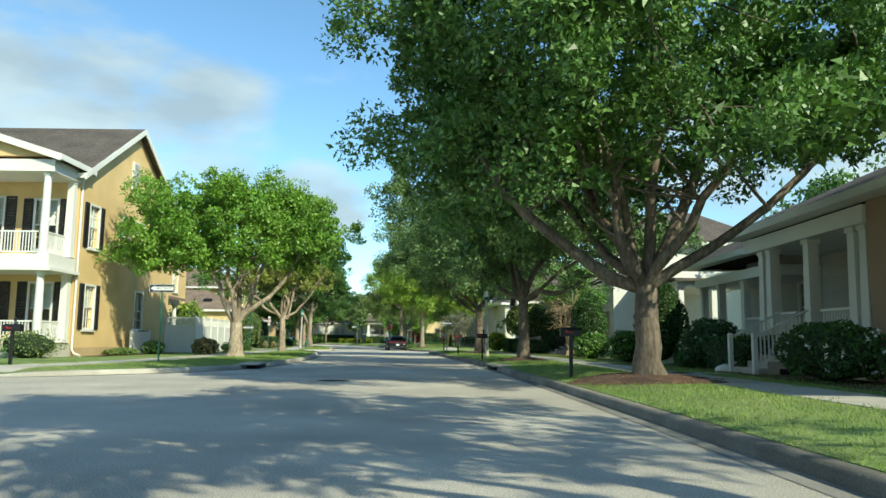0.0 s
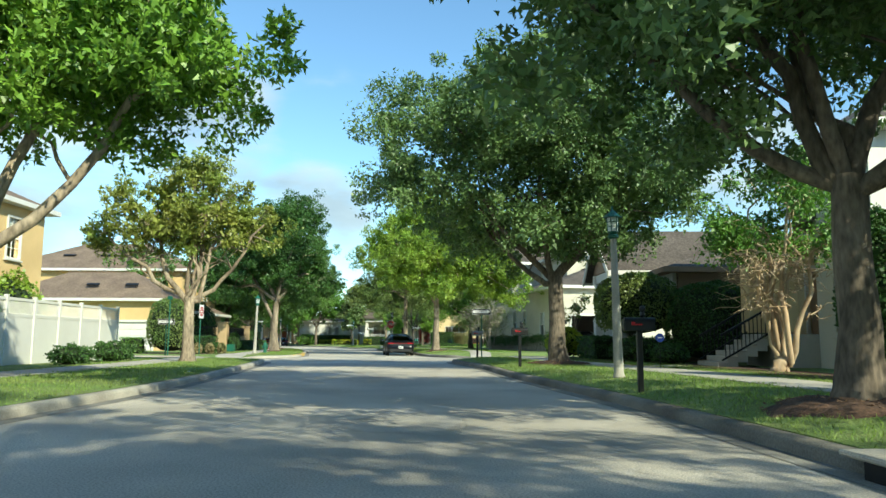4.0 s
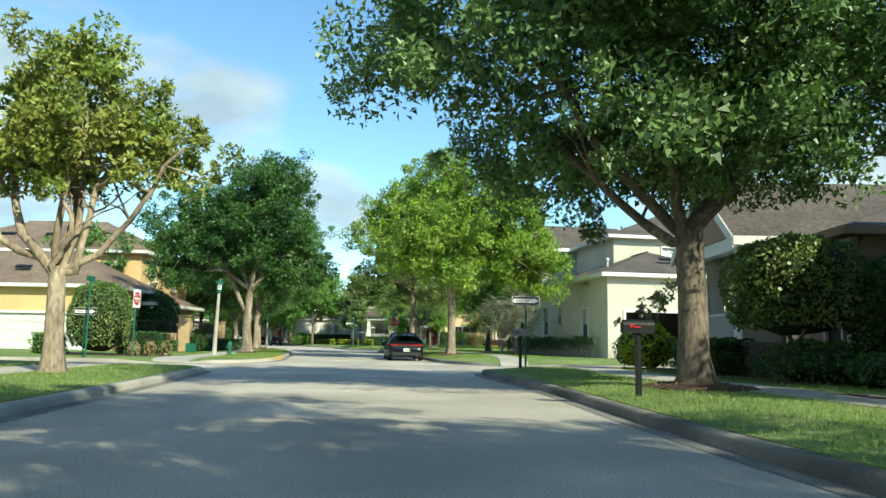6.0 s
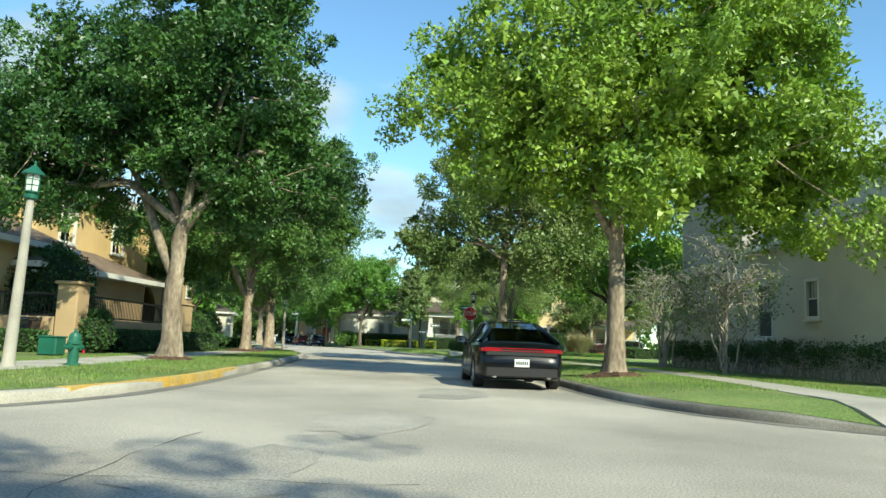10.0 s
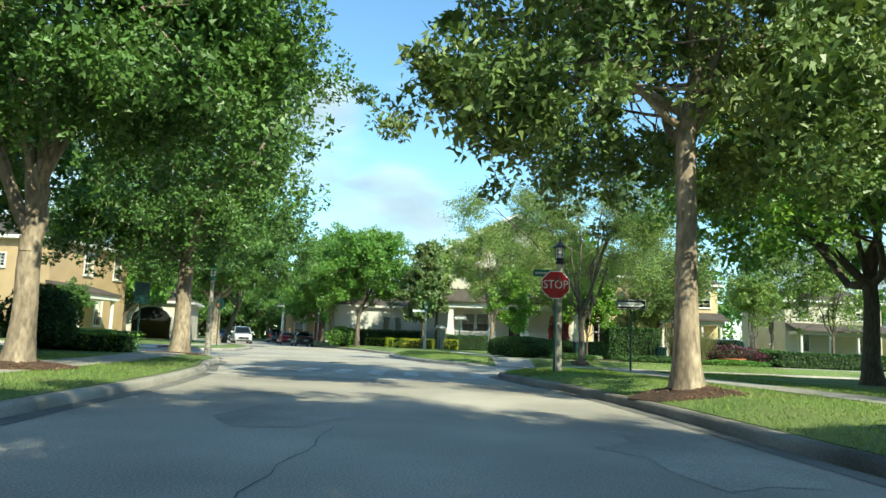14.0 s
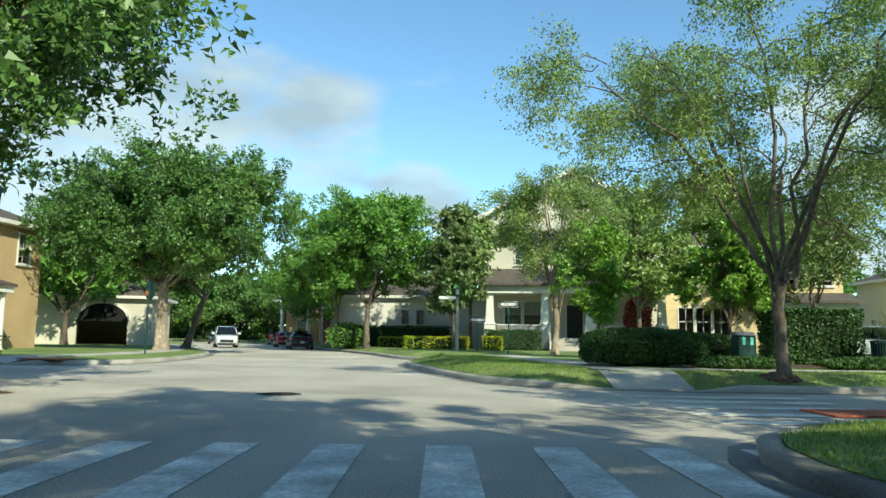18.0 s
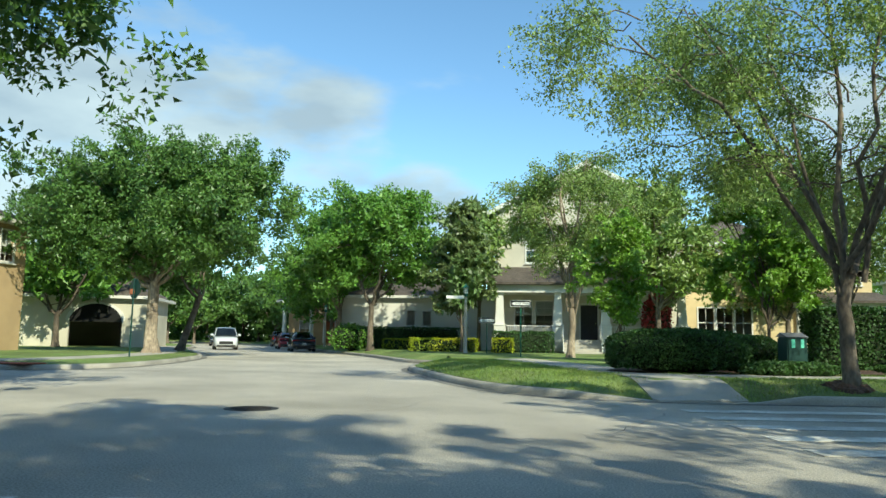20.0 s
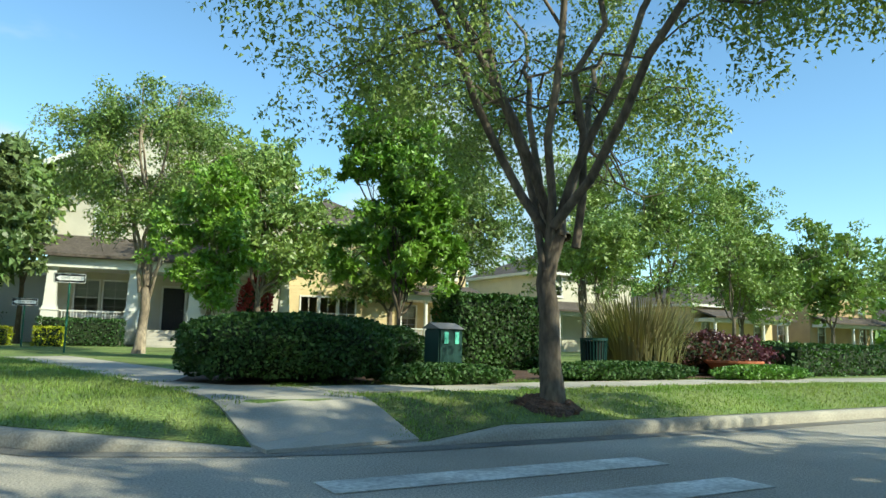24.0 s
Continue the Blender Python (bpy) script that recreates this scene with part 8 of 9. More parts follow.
vase_tree("crape_myrtle", "many-stemmed crape myrtle with smooth tan trunks", (7.2, 42.3), 0.3, 0.17, 5.6, 1.5, MID_LEAF, BARK_CRAPE, 118, limbs=8, per=16, size=0.11, spray=0.4, bare=0.55)
vase_tree("crape_myrtle", "bare twiggy crape myrtle in front of the cream wall", (2.2, 81.2), 0.5, 0.09, 4.4, 1.7, OLIVE_LEAF, TWIG_GREY, 119, limbs=8, per=3, size=0.09, spray=0.3, thin=0.5)
vase_tree("crape_myrtle", "bare twiggy crape myrtle farther along the wall", (1.8, 88.4), 0.5, 0.09, 4.4, 1.7, OLIVE_LEAF, TWIG_GREY, 120, limbs=8, per=3, size=0.09, spray=0.3, thin=0.5)

# left-hand gardens
shrub("lavender_bush", "grey-green flowering bush by the fence", (-12.8, 40.4), (1.2, 1.4, 0.8), REED, 131, 1500, 0.12, loose=0.2)
shrub("low_shrub", "dark low shrub by the picket fence", (-14.9, 38.6), (1.0, 1.4, 0.7), HEDGE_LEAF, 132, 1500)
shrub("low_shrub", "grey-green ground shrubs along the wall", (-15.4, 36.0), (0.7, 3.6, 0.35), OLIVE_LEAF, 133, 1800)
shrub("rose_bush", "loose rose bush in the porch bed", (-16.4, 29.6), (2.2, 0.9, 1.0), OLIVE_LEAF, 134, 1300, loose=0.3)
shrub("garden_shrub", "leafy green shrub behind the lattice fence", (-17.0, 49.6), (2.6, 2.6, 3.0), BRIGHT_LEAF, 135, 3500, 0.12, loose=0.2)
shrub("flower_clump", "tall flowering clump beside the fence", (-13.6, 50.8), (1.0, 2.6, 0.7), HEDGE_LEAF, 136, 2200, 0.08, loose=0.25, flowers=14)
shrub("flower_clump", "leafy clump with pale flower spikes", (-13.3, 47.2), (0.9, 1.8, 0.6), HEDGE_LEAF, 137, 1600, 0.08, loose=0.25, flowers=10)
shrub("round_topiary", "tall rounded clipped hedge at the lane corner", (-17.6, 67.4), (2.4, 2.4, 3.2), OLIVE_LEAF, 138, 9000, 0.085, shape=2.6, loose=0.05)
shrub("clipped_hedge", "small boxy hedge beside the rounded one", (-19.8, 67.4), (1.3, 0.8, 0.9), MID_LEAF, 139, 1200, shape=6)
shrub("clipped_hedge", "clipped hedge before the entry", (-16.2, 68.4), (1.9, 0.8, 1.0), HEDGE_LEAF, 140, 3000, shape=6)
for k in range(3):
    shrub("grass_tuft", "dry clipped ornamental grass tuft", (-14.2 - 0.7 * k, 66.4), (0.45, 0.45, 0.6), REED, 141 + k, 500, 0.14, group="dry grass tufts")
shrub("clipped_hedge", "dark clipped hedge before the tan wall", (-19.0, 77.4), (2.3, 0.8, 0.62), HEDGE_LEAF, 145, 3200, shape=6)
shrub("clipped_hedge", "dark hedge along the garden wall", (-17.5, 84.8), (0.9, 9.0, 0.74), HEDGE_LEAF, 146, 6500, shape=6)
shrub("tall_hedge", "dark overgrown hedge beyond the garden wall", (-19.6, 91.4), (1.7, 3.6, 1.7), HEDGE_LEAF, 154, 5200, 0.085, shape=2.8, loose=0.12)
shrub("trained_bush", "twiggy espaliered bush by the pillar", (-17.0, 78.9), (0.8, 1.2, 1.3), HEDGE_LEAF, 147, 1800, loose=0.2)
shrub("round_topiary", "large dark domed bush behind the wall", (-21.2, 82.6), (3.0, 3.0, 3.6), HEDGE_LEAF, 148, 6000, 0.1, shape=2.4)
shrub("round_topiary", "large round clipped bush before the tan house", (-23.0, 100.5), (2.2, 2.2, 2.0), HEDGE_LEAF, 149, 4200, 0.09, shape=2.3)
shrub("clipped_hedge", "low clipped hedge on the corner lawn", (-22.4, 101.8), (3.8, 0.8, 0.6), MID_LEAF, 150, 2600, shape=6)
shrub("clipped_hedge", "low dark hedge before the tan house", (-33.5, 116.9), (9.5, 0.9, 0.65), HEDGE_LEAF, 151, 4200, shape=6)
shrub("clipped_hedge", "low bright hedge at the corner house", (-30.5, 115.9), (2.4, 0.8, 0.7), MID_LEAF, 152, 1800, shape=6)
tree("small_tree", "small round-headed tree by the iron fence", (-34.2, 119.3), [(0, 0, 2.6, 1.1, 1.1, 0.9)], 1.2, 0.06, OAK_LEAF, BARK_DARK, 153, clumps=60, per=45, size=0.14, limbs=5, spray=0.4, twigs=15)

# corner park
shrub("clipped_hedge", "broad dark clipped hedge by the crossing", (-7.5, 113.93), (3.0, 1.93, 1.0), HEDGE_LEAF, 161, 19000, 0.052, shape=2.9, turn=6, loose=0.07)
shrub("clipped_hedge", "broad dark clipped hedge behind the first one", (-5.7, 116.2), (2.16, 1.69, 0.92), HEDGE_LEAF, 162, 9500, 0.056, shape=2.9, turn=6, loose=0.07)
shrub("tall_hedge", "tall dark clipped hedge behind the waste station", (-1.51, 119.29), (2.77, 1.31, 1.75), HEDGE_LEAF, 163, 9000, 0.085, shape=6, turn=8, loose=0.05)
shrub("ground_cover", "low creeping ground cover along the bed", (-5.18, 113.56), (2.31, 1.08, 0.32), HEDGE_LEAF, 164, 4500, 0.07, turn=8)
shrub("ground_cover", "low creeping ground cover along the walk", (-0.92, 114.88), (4.16, 1.16, 0.35), HEDGE_LEAF, 165, 6500, 0.07, turn=14)
shrub("ground_cover", "low leafy ground cover before the planter", (2.75, 115.03), (3.23, 0.92, 0.31), MID_LEAF, 166, 4500, 0.07, turn=14)
shrub("low_hedge", "dark hedge along the park walk", (8.86, 117.67), (8.47, 1.23, 0.77), HEDGE_LEAF, 167, 7000, 0.09, shape=6, turn=14)
shrub("purple_bush", "purple-leaved loropetalum bush round the planter", (2.9, 116.75), (3.4, 1.2, 0.95), PURPLE_LEAF, 168, 5000, 0.08, loose=0.2)
shrub("garden_shrub", "bright green shrub beside the purple one", (5.18, 117.82), (3.08, 1.23, 0.85), MID_LEAF, 169, 3600, 0.09, loose=0.15)
shrub("golden_hedge", "short golden clipped hedge before the corner house", (-16.6, 139.2), (3.8, 0.8, 0.75), GOLD_LEAF, 170, 2600, 0.1, shape=6)
shrub("golden_hedge", "single golden clipped block before the corner house", (-13.1, 138.2), (1.1, 0.9, 0.8), GOLD_LEAF, 171, 1000, 0.1, shape=6)
shrub("golden_hedge", "short golden clipped hedge along the wing", (-20.6, 145.2), (2.0, 0.8, 0.7), GOLD_LEAF, 172, 1200, 0.1, shape=6)
shrub("clipped_hedge", "dark clipped hedge below the porch", (-12.0, 140.0), (3.4, 1.0, 1.2), HEDGE_LEAF, 173, 3200, 0.09, shape=6)
shrub("clipped_hedge", "long dark clipped hedge along the wing", (-20.5, 148.2), (7.5, 1.0, 1.5), HEDGE_LEAF, 174, 4200, 0.1, shape=6)
shrub("clipped_hedge", "dark bushes before the yellow house", (-0.4, 143.6), (4.6, 1.2, 1.1), HEDGE_LEAF, 175, 3000, 0.1, shape=5)
shrub("red_maple_bush", "crimson Japanese maple beside the porch", (-4.35, 140.4), (1.5, 1.5, 3.4), RED_LEAF, 176, 3200, 0.14, loose=0.2)
shrub("garden_shrub", "leafy shrub by the far kerb", (-23.6, 144.0), (2.6, 2.0, 1.7), MID_LEAF, 177, 1800, 0.14, loose=0.2)
r = np.random.default_rng(180)
o = thing("ornamental_grass", "tall dry fountain grass clump", "ornamental grass", (1.1, 117.0, lawn_z(1.1, 117.0)))
n = 1500
a, s = r.uniform(0, 2 * np.pi, n), r.uniform(0, 1, n) ** 0.5 * 0.8
base = np.stack([s * np.cos(a) * 1.3, s * np.sin(a), np.zeros(n)], 1)
out = np.stack([np.cos(a), np.sin(a), np.zeros(n)], 1) * r.uniform(0.1, 0.75, (n, 1))
ht = r.uniform(0.8, 1.8, (n, 1))
side = np.stack([-np.sin(a), np.cos(a), np.zeros(n)], 1) * 0.014
mid = base + out * 0.35 + np.array([0, 0, 0.62]) * ht
tip = base + out + np.array([0, 0, 1.0]) * ht
v = np.stack([base - side, base + side, mid + side, mid - side, mid - side, mid + side, tip + side * 0.3, tip - side * 0.3], 1).reshape(-1, 3)
fast("blades", v, np.arange(8 * n).reshape(-1, 4), REED, o)
tree("young_tree", "feathery young tree behind the tall grass", (7.6, 128.0), [(0, 0, 4.6, 2.0, 2, 1.8)], 1.8, 0.09, ELM_LEAF, BARK, 181, clumps=169, per=67, size=0.116, limbs=6, spray=0.55, twigs=20)
tree("shade_tree", "leafy tree along the park edge", (14.0, 132.0), [(0, 0, 6.2, 3.6, 3, 3.2), (0.5, 0, 8.8, 2.8, 2.4, 2.0)], 2.2, 0.15, ELM_LEAF, BARK, 182, clumps=221, per=75, size=0.136, limbs=6)
tree("shade_tree", "leafy tree along the park edge", (22.0, 136.0), [(0, 0, 6.4, 3.8, 3, 3.2), (2, 0, 4.4, 2.4, 2, 1.8), (-0.6, 0, 9.4, 2.8, 2.2, 1.8)], 2.2, 0.15, ELM_LEAF, BARK, 183, clumps=221, per=75, size=0.15, limbs=6)
tree("shade_tree", "leafy tree along the side street", (31.0, 137.0), [(0, 0, 6.0, 4.2, 3, 3.2)], 2.0, 0.15, ELM_LEAF, BARK, 184, clumps=140, per=45, size=0.24, limbs=5)
tree("shade_tree", "leafy tree along the side street", (41.0, 138.0), [(0, 0, 6.0, 4.6, 3, 3.2)], 2.0, 0.15, ELM_LEAF, BARK, 185, clumps=140, per=45, size=0.26, limbs=5)
tree("shade_tree", "olive-green tree behind the tall hedge", (3.6, 134.0), [(0, 0, 6.2, 3.2, 3, 2.8), (1.4, 0, 8.2, 2.2, 2.2, 1.6)], 2.4, 0.15, OLIVE_LEAF, BARK_DARK, 186, clumps=221, per=67, size=0.136, limbs=6)
tree("shade_tree", "soft light-green tree along the park edge", (10.6, 134.0), [(0, 0, 6.4, 3.2, 3, 3.0), (-0.6, 0, 9.0, 2.2, 2.2, 1.8)], 2.2, 0.15, ELM_LEAF, BARK, 187, clumps=221, per=67, size=0.136, limbs=6)
tree("shade_tree", "leafy tree along the side street", (26.5, 140.0), [(0, 0, 6.2, 3.8, 3, 3.4)], 2.0, 0.15, ELM_LEAF, BARK, 188, clumps=150, per=40, size=0.26, limbs=5)
tree("shade_tree", "leafy tree along the side street", (50.0, 142.0), [(0, 0, 6.0, 4.6, 3, 3.2)], 2.0, 0.15, ELM_LEAF, BARK, 189, clumps=140, per=36, size=0.3, limbs=5)
# more trees in the gardens and down the street
tree("garden_tree", "dark leafy tree behind the garden wall", (-25.5, 86.0), [(0, 0, 6.6, 3.4, 3.4, 2.6)], 2.6, 0.2, OAK_LEAF, BARK_DARK, 190, clumps=180, per=50, size=0.22, limbs=5)
tree("garden_tree", "dark leafy tree behind the garden wall", (-22.5, 95.5), [(0, 0, 5.8, 2.8, 2.8, 2.4), (1, 0, 7.4, 2, 2, 1.4)], 2.4, 0.18, OAK_LEAF, BARK_DARK, 191, clumps=180, per=50, size=0.2, limbs=5)
tree("oak_tree", "shade tree over the side lawn", (12.0, 96.5), [(0, 0, 7.2, 4, 4, 3)], 3.2, 0.24, MID_LEAF, BARK_DARK, 192, clumps=220, per=50, size=0.22, limbs=6)
tree("garden_tree", "tall dark tree behind the porches", (20.5, 37.0), [(0, 0, 7.0, 3.4, 3.4, 3.0)], 3.0, 0.2, OAK_LEAF, BARK_DARK, 193, clumps=180, per=50, size=0.24, limbs=5)
STREET = ((-42.5, 140.5, 37), (-49.0, 151.5, 42), (-55, 163, 41), (-29.8, 160.0, 38), (-34.0, 171.0, 42), (-41.0, 182, 37), (-63, 172, 41), (-47, 191, 42), (-55, 199, 37), (-64, 206, 41), (-74, 211, 42), (-46, 203, 37), (-58, 212, 41), (-38, 178, 40), (-51, 195, 39), (-36, 190, 38), (-70, 196, 37), (-58, 190, 38), (-66, 186, 39), (-52, 172, 36), (-60, 180, 35))
for k, (x, y, sd) in enumerate(STREET):
    tree("oak_tree", "leafy street tree arching over the far road", (x, y), [(0, 0, 7.0, 4.6, 4.6, 3.4), (2.0, 0, 4.6, 3.4, 3.2, 2.2), (-2.2, 0, 4.8, 3.2, 3.2, 2.2)], 2.2, 0.24, OAK_LEAF if k % 3 else MID_LEAF, BARK, 200 + sd + k, clumps=190, per=30, size=0.36, limbs=5, twigs=0, group="trees down the far street")


def woods(name, label, centres, seed, mat, per=22, size=0.85):
    """Distant trees that nobody could count: clumps of leaves over many crowns."""
    r2 = np.random.default_rng(seed)
    cs, sp = [], []
    for x, y, hgt, wid in centres:
        n2 = 34
        d = r2.normal(0, 1, (n2, 3))
        d /= np.linalg.norm(d, axis=1)[:, None]
        cs.append(np.array([x, y, hgt * 0.5]) + d * np.array([wid, wid, hgt * 0.5]))
        sp.append(r2.uniform(0.8, 1.8, n2))
    v, f = leaves(r2, np.vstack(cs), np.concatenate(sp), per, size)
    v[:, 2] = np.maximum(v[:, 2], 0.2)
    tagged(fast(name, v, f, mat), label, "woods", kind="stuff")


r = np.random.default_rng(300)
woods("far_woods", "belt of distant trees behind the houses", [(x + r.normal(0, 3), 235 + r.normal(0, 8) + abs(x) * 0.05, r.uniform(9, 15), r.uniform(5, 7)) for x in np.arange(-240, 130, 8.5)], 301, MID_LEAF)
woods("far_woods", "belt of trees behind the western gardens", [(-88 + r.normal(0, 5), y, r.uniform(9, 14), r.uniform(5, 7)) for y in np.arange(0, 215, 9)], 302, OAK_LEAF)
woods("far_woods", "belt of trees behind the eastern gardens", [(68 + r.normal(0, 5), y, r.uniform(8, 13), r.uniform(5, 7)) for y in np.arange(-20, 215, 9)], 303, MID_LEAF)
woods("far_woods", "trees behind the start of the street", [(x, -60 + r.normal(0, 4), r.uniform(9, 14), r.uniform(5, 7)) for x in np.arange(-85, 70, 9)], 304, OAK_LEAF)
woods("far_woods", "trees between the far gardens", [(x, 172 + r.normal(0, 5), r.uniform(7, 12), r.uniform(4, 6)) for x in np.arange(-14, 66, 7)], 305, MID_LEAF)

r = np.random.default_rng(310)
woods("far_woods", "dense dark trees beyond the bend of the far street", [(-38 - 3.2 * k + r.normal(0, 1), 189 + 2.5 * k + r.normal(0, 1.5), r.uniform(8, 11), r.uniform(3.5, 5)) for k in range(16)], 311, OAK_LEAF, 44, 0.6)
woods("far_woods", "dense dark trees beside the far street", [(-72 - 3.0 * k + r.normal(0, 1), 196 + 0.6 * k + r.normal(0, 1.5), r.uniform(7, 10), r.uniform(3.5, 5)) for k in range(8)], 312, OAK_LEAF, 44, 0.6)

# ---- grass blades ----
def turf(name, label, points_in, spacing, seed, height=0.05):
    """Grass blades over lawn strips: points_in gives places (n, 2)."""
    r2 = np.random.default_rng(seed)
    p = points_in
    n2 = len(p)
    z = np.array([lawn_z(x, y) for x, y in p[:: 1]]) if n2 < 4000 else TURF_Z(p)
    ok = z > 0.02
    p, z = p[ok], z[ok]
    n2 = len(p)
    a = r2.uniform(0, 2 * np.pi, n2)
    h2 = height * r2.uniform(0.5, 1.4, n2)
    lean = r2.normal(0, 0.45, (n2, 2)) * h2[:, None]
    w = r2.uniform(0.005, 0.010, n2)
    base = np.hstack([p, z[:, None] - 0.004])
    side = np.stack([np.cos(a) * w, np.sin(a) * w, np.zeros(n2)], 1)
    tip = base + np.hstack([lean, h2[:, None]])
    v = np.stack([base - side, base + side, tip], 1).reshape(-1, 3)
    tagged(fast(name, v, np.arange(3 * n2).reshape(-1, 3), BLADE), label, "grass", kind="stuff")


def TURF_Z(p):
    """The lawn's height at many places at once, from a coarse grid along each strip."""
    out = np.zeros(len(p))
    for name, q, rise in LAWNS:
        nx = np.roll(q, -1, 0)
        inside = np.zeros(len(p), bool)
        dist = np.full(len(p), 1e9)
        near = [(a, b) for a, b in zip(q, nx)]
        for a, b in near:
            cr = ((a[1] > p[:, 1]) != (b[1] > p[:, 1])) & (p[:, 0] < (b[0] - a[0]) * (p[:, 1] - a[1]) / (b[1] - a[1] + 1e-12) + a[0])
            inside ^= cr
            d = b - a
            t = np.clip(((p - a) @ d) / (d @ d), 0, 1)
            dist = np.minimum(dist, np.linalg.norm(p - a - t[:, None] * d, axis=1))
        edge = 0.025 + 0.13 * lift(p[:, 0], p[:, 1])
        h = edge + (0.155 + rise - edge) * np.clip((dist - 0.22) / 1.08, 0, 1)
        out = np.where(inside & (dist > 0.2), h, out)
    return out


def strip(line, w0, w1, n2, seed):
    """Random places between two offsets to the left of a line."""
    r2 = np.random.default_rng(seed)
    q = smooth_line(line, 0.5)
    d = np.gradient(q, axis=0)
    d /= np.linalg.norm(d, axis=1)[:, None]
    k = r2.integers(0, len(q), n2)
    off = r2.uniform(w0, w1, n2)
    return q[k] + np.stack([-d[k, 1], d[k, 0]], 1) * off[:, None] + d[k] * r2.uniform(-0.3, 0.3, (n2, 1))


def off_walks(p):
    """Leaves out the places that lie on sidewalks or beds."""
    keep = np.ones(len(p), bool)
    for ob in scene.objects:
        if ob.name.startswith("walk_") and not ob.name.startswith("walk_house"):
            for c in ob.children:
                co = np.array([v.co[:2] for v in c.data.vertices])
                ctr, rad = co.mean(0), 0.80
                keep &= ~(np.hypot(*(p - ctr).T) < rad)
        if ob.name.startswith("mulch_bed") and len(ob.data.vertices) >= 15:
            co = np.array([v.co[:2] for v in ob.data.vertices])
            ctr = co.mean(0)
            keep &= ~(np.hypot(*(p - ctr).T) < np.hypot(*(co - ctr).T).max() * 0.82)
    return p[keep]


turf("verge_grass", "grass blades of the verges by the porches", off_walks(strip([(2.6, 4), (2.5, 15), (1.9, 27), (1.35, 36), (0.55, 43), (-0.15, 52), (-0.4, 57.5)], -6.2, -0.24, 70000, 401)), 0, 402)
turf("verge_grass", "grass blades of the verge by the cream house", off_walks(strip([(-2.4, 70.6), (-3.3, 76), (-4.75, 85), (-5.5, 89.4), (-6.7, 94.6), (-7.9, 99)], -6.5, -0.24, 42000, 403)), 0, 404)
turf("verge_grass", "grass blades of the corner park", off_walks(np.vstack([strip([(4, 111.4), (-5, 110.0), (-8.6, 109.7), (-10.4, 110.2), (-12.3, 112.9), (-13.7, 116.5), (-15.3, 122.4)], -4.2, -0.24, 52000, 405)])), 0, 406)
turf("verge_grass", "grass blades of the left verge by the yellow house", off_walks(strip([(-12, 19.9), (-9.2, 21.8), (-7.5, 24.6), (-6.85, 27.4), (-6.8, 33), (-7.3, 42), (-8.05, 48), (-9.2, 56)], 0.24, 5.0, 36000, 407)), 0, 408)
turf("verge_grass", "grass blades of the left verge by the garden wall", off_walks(strip([(-10.05, 66.2), (-10.6, 73), (-11.8, 80), (-12.9, 85.4), (-13.9, 90.5), (-16.7, 99.3)], 0.24, 4.6, 36000, 409)), 0, 410)
turf("verge_grass", "grass blades at the corner below the stop sign", off_walks(np.vstack([strip([(-7.7, 97.6), (-8.2, 99.6), (-8.0, 101.4), (-7.1, 102.6), (-5.4, 103.2), (0, 104.1)], -3.2, -0.24, 20000, 411)])), 0, 412)

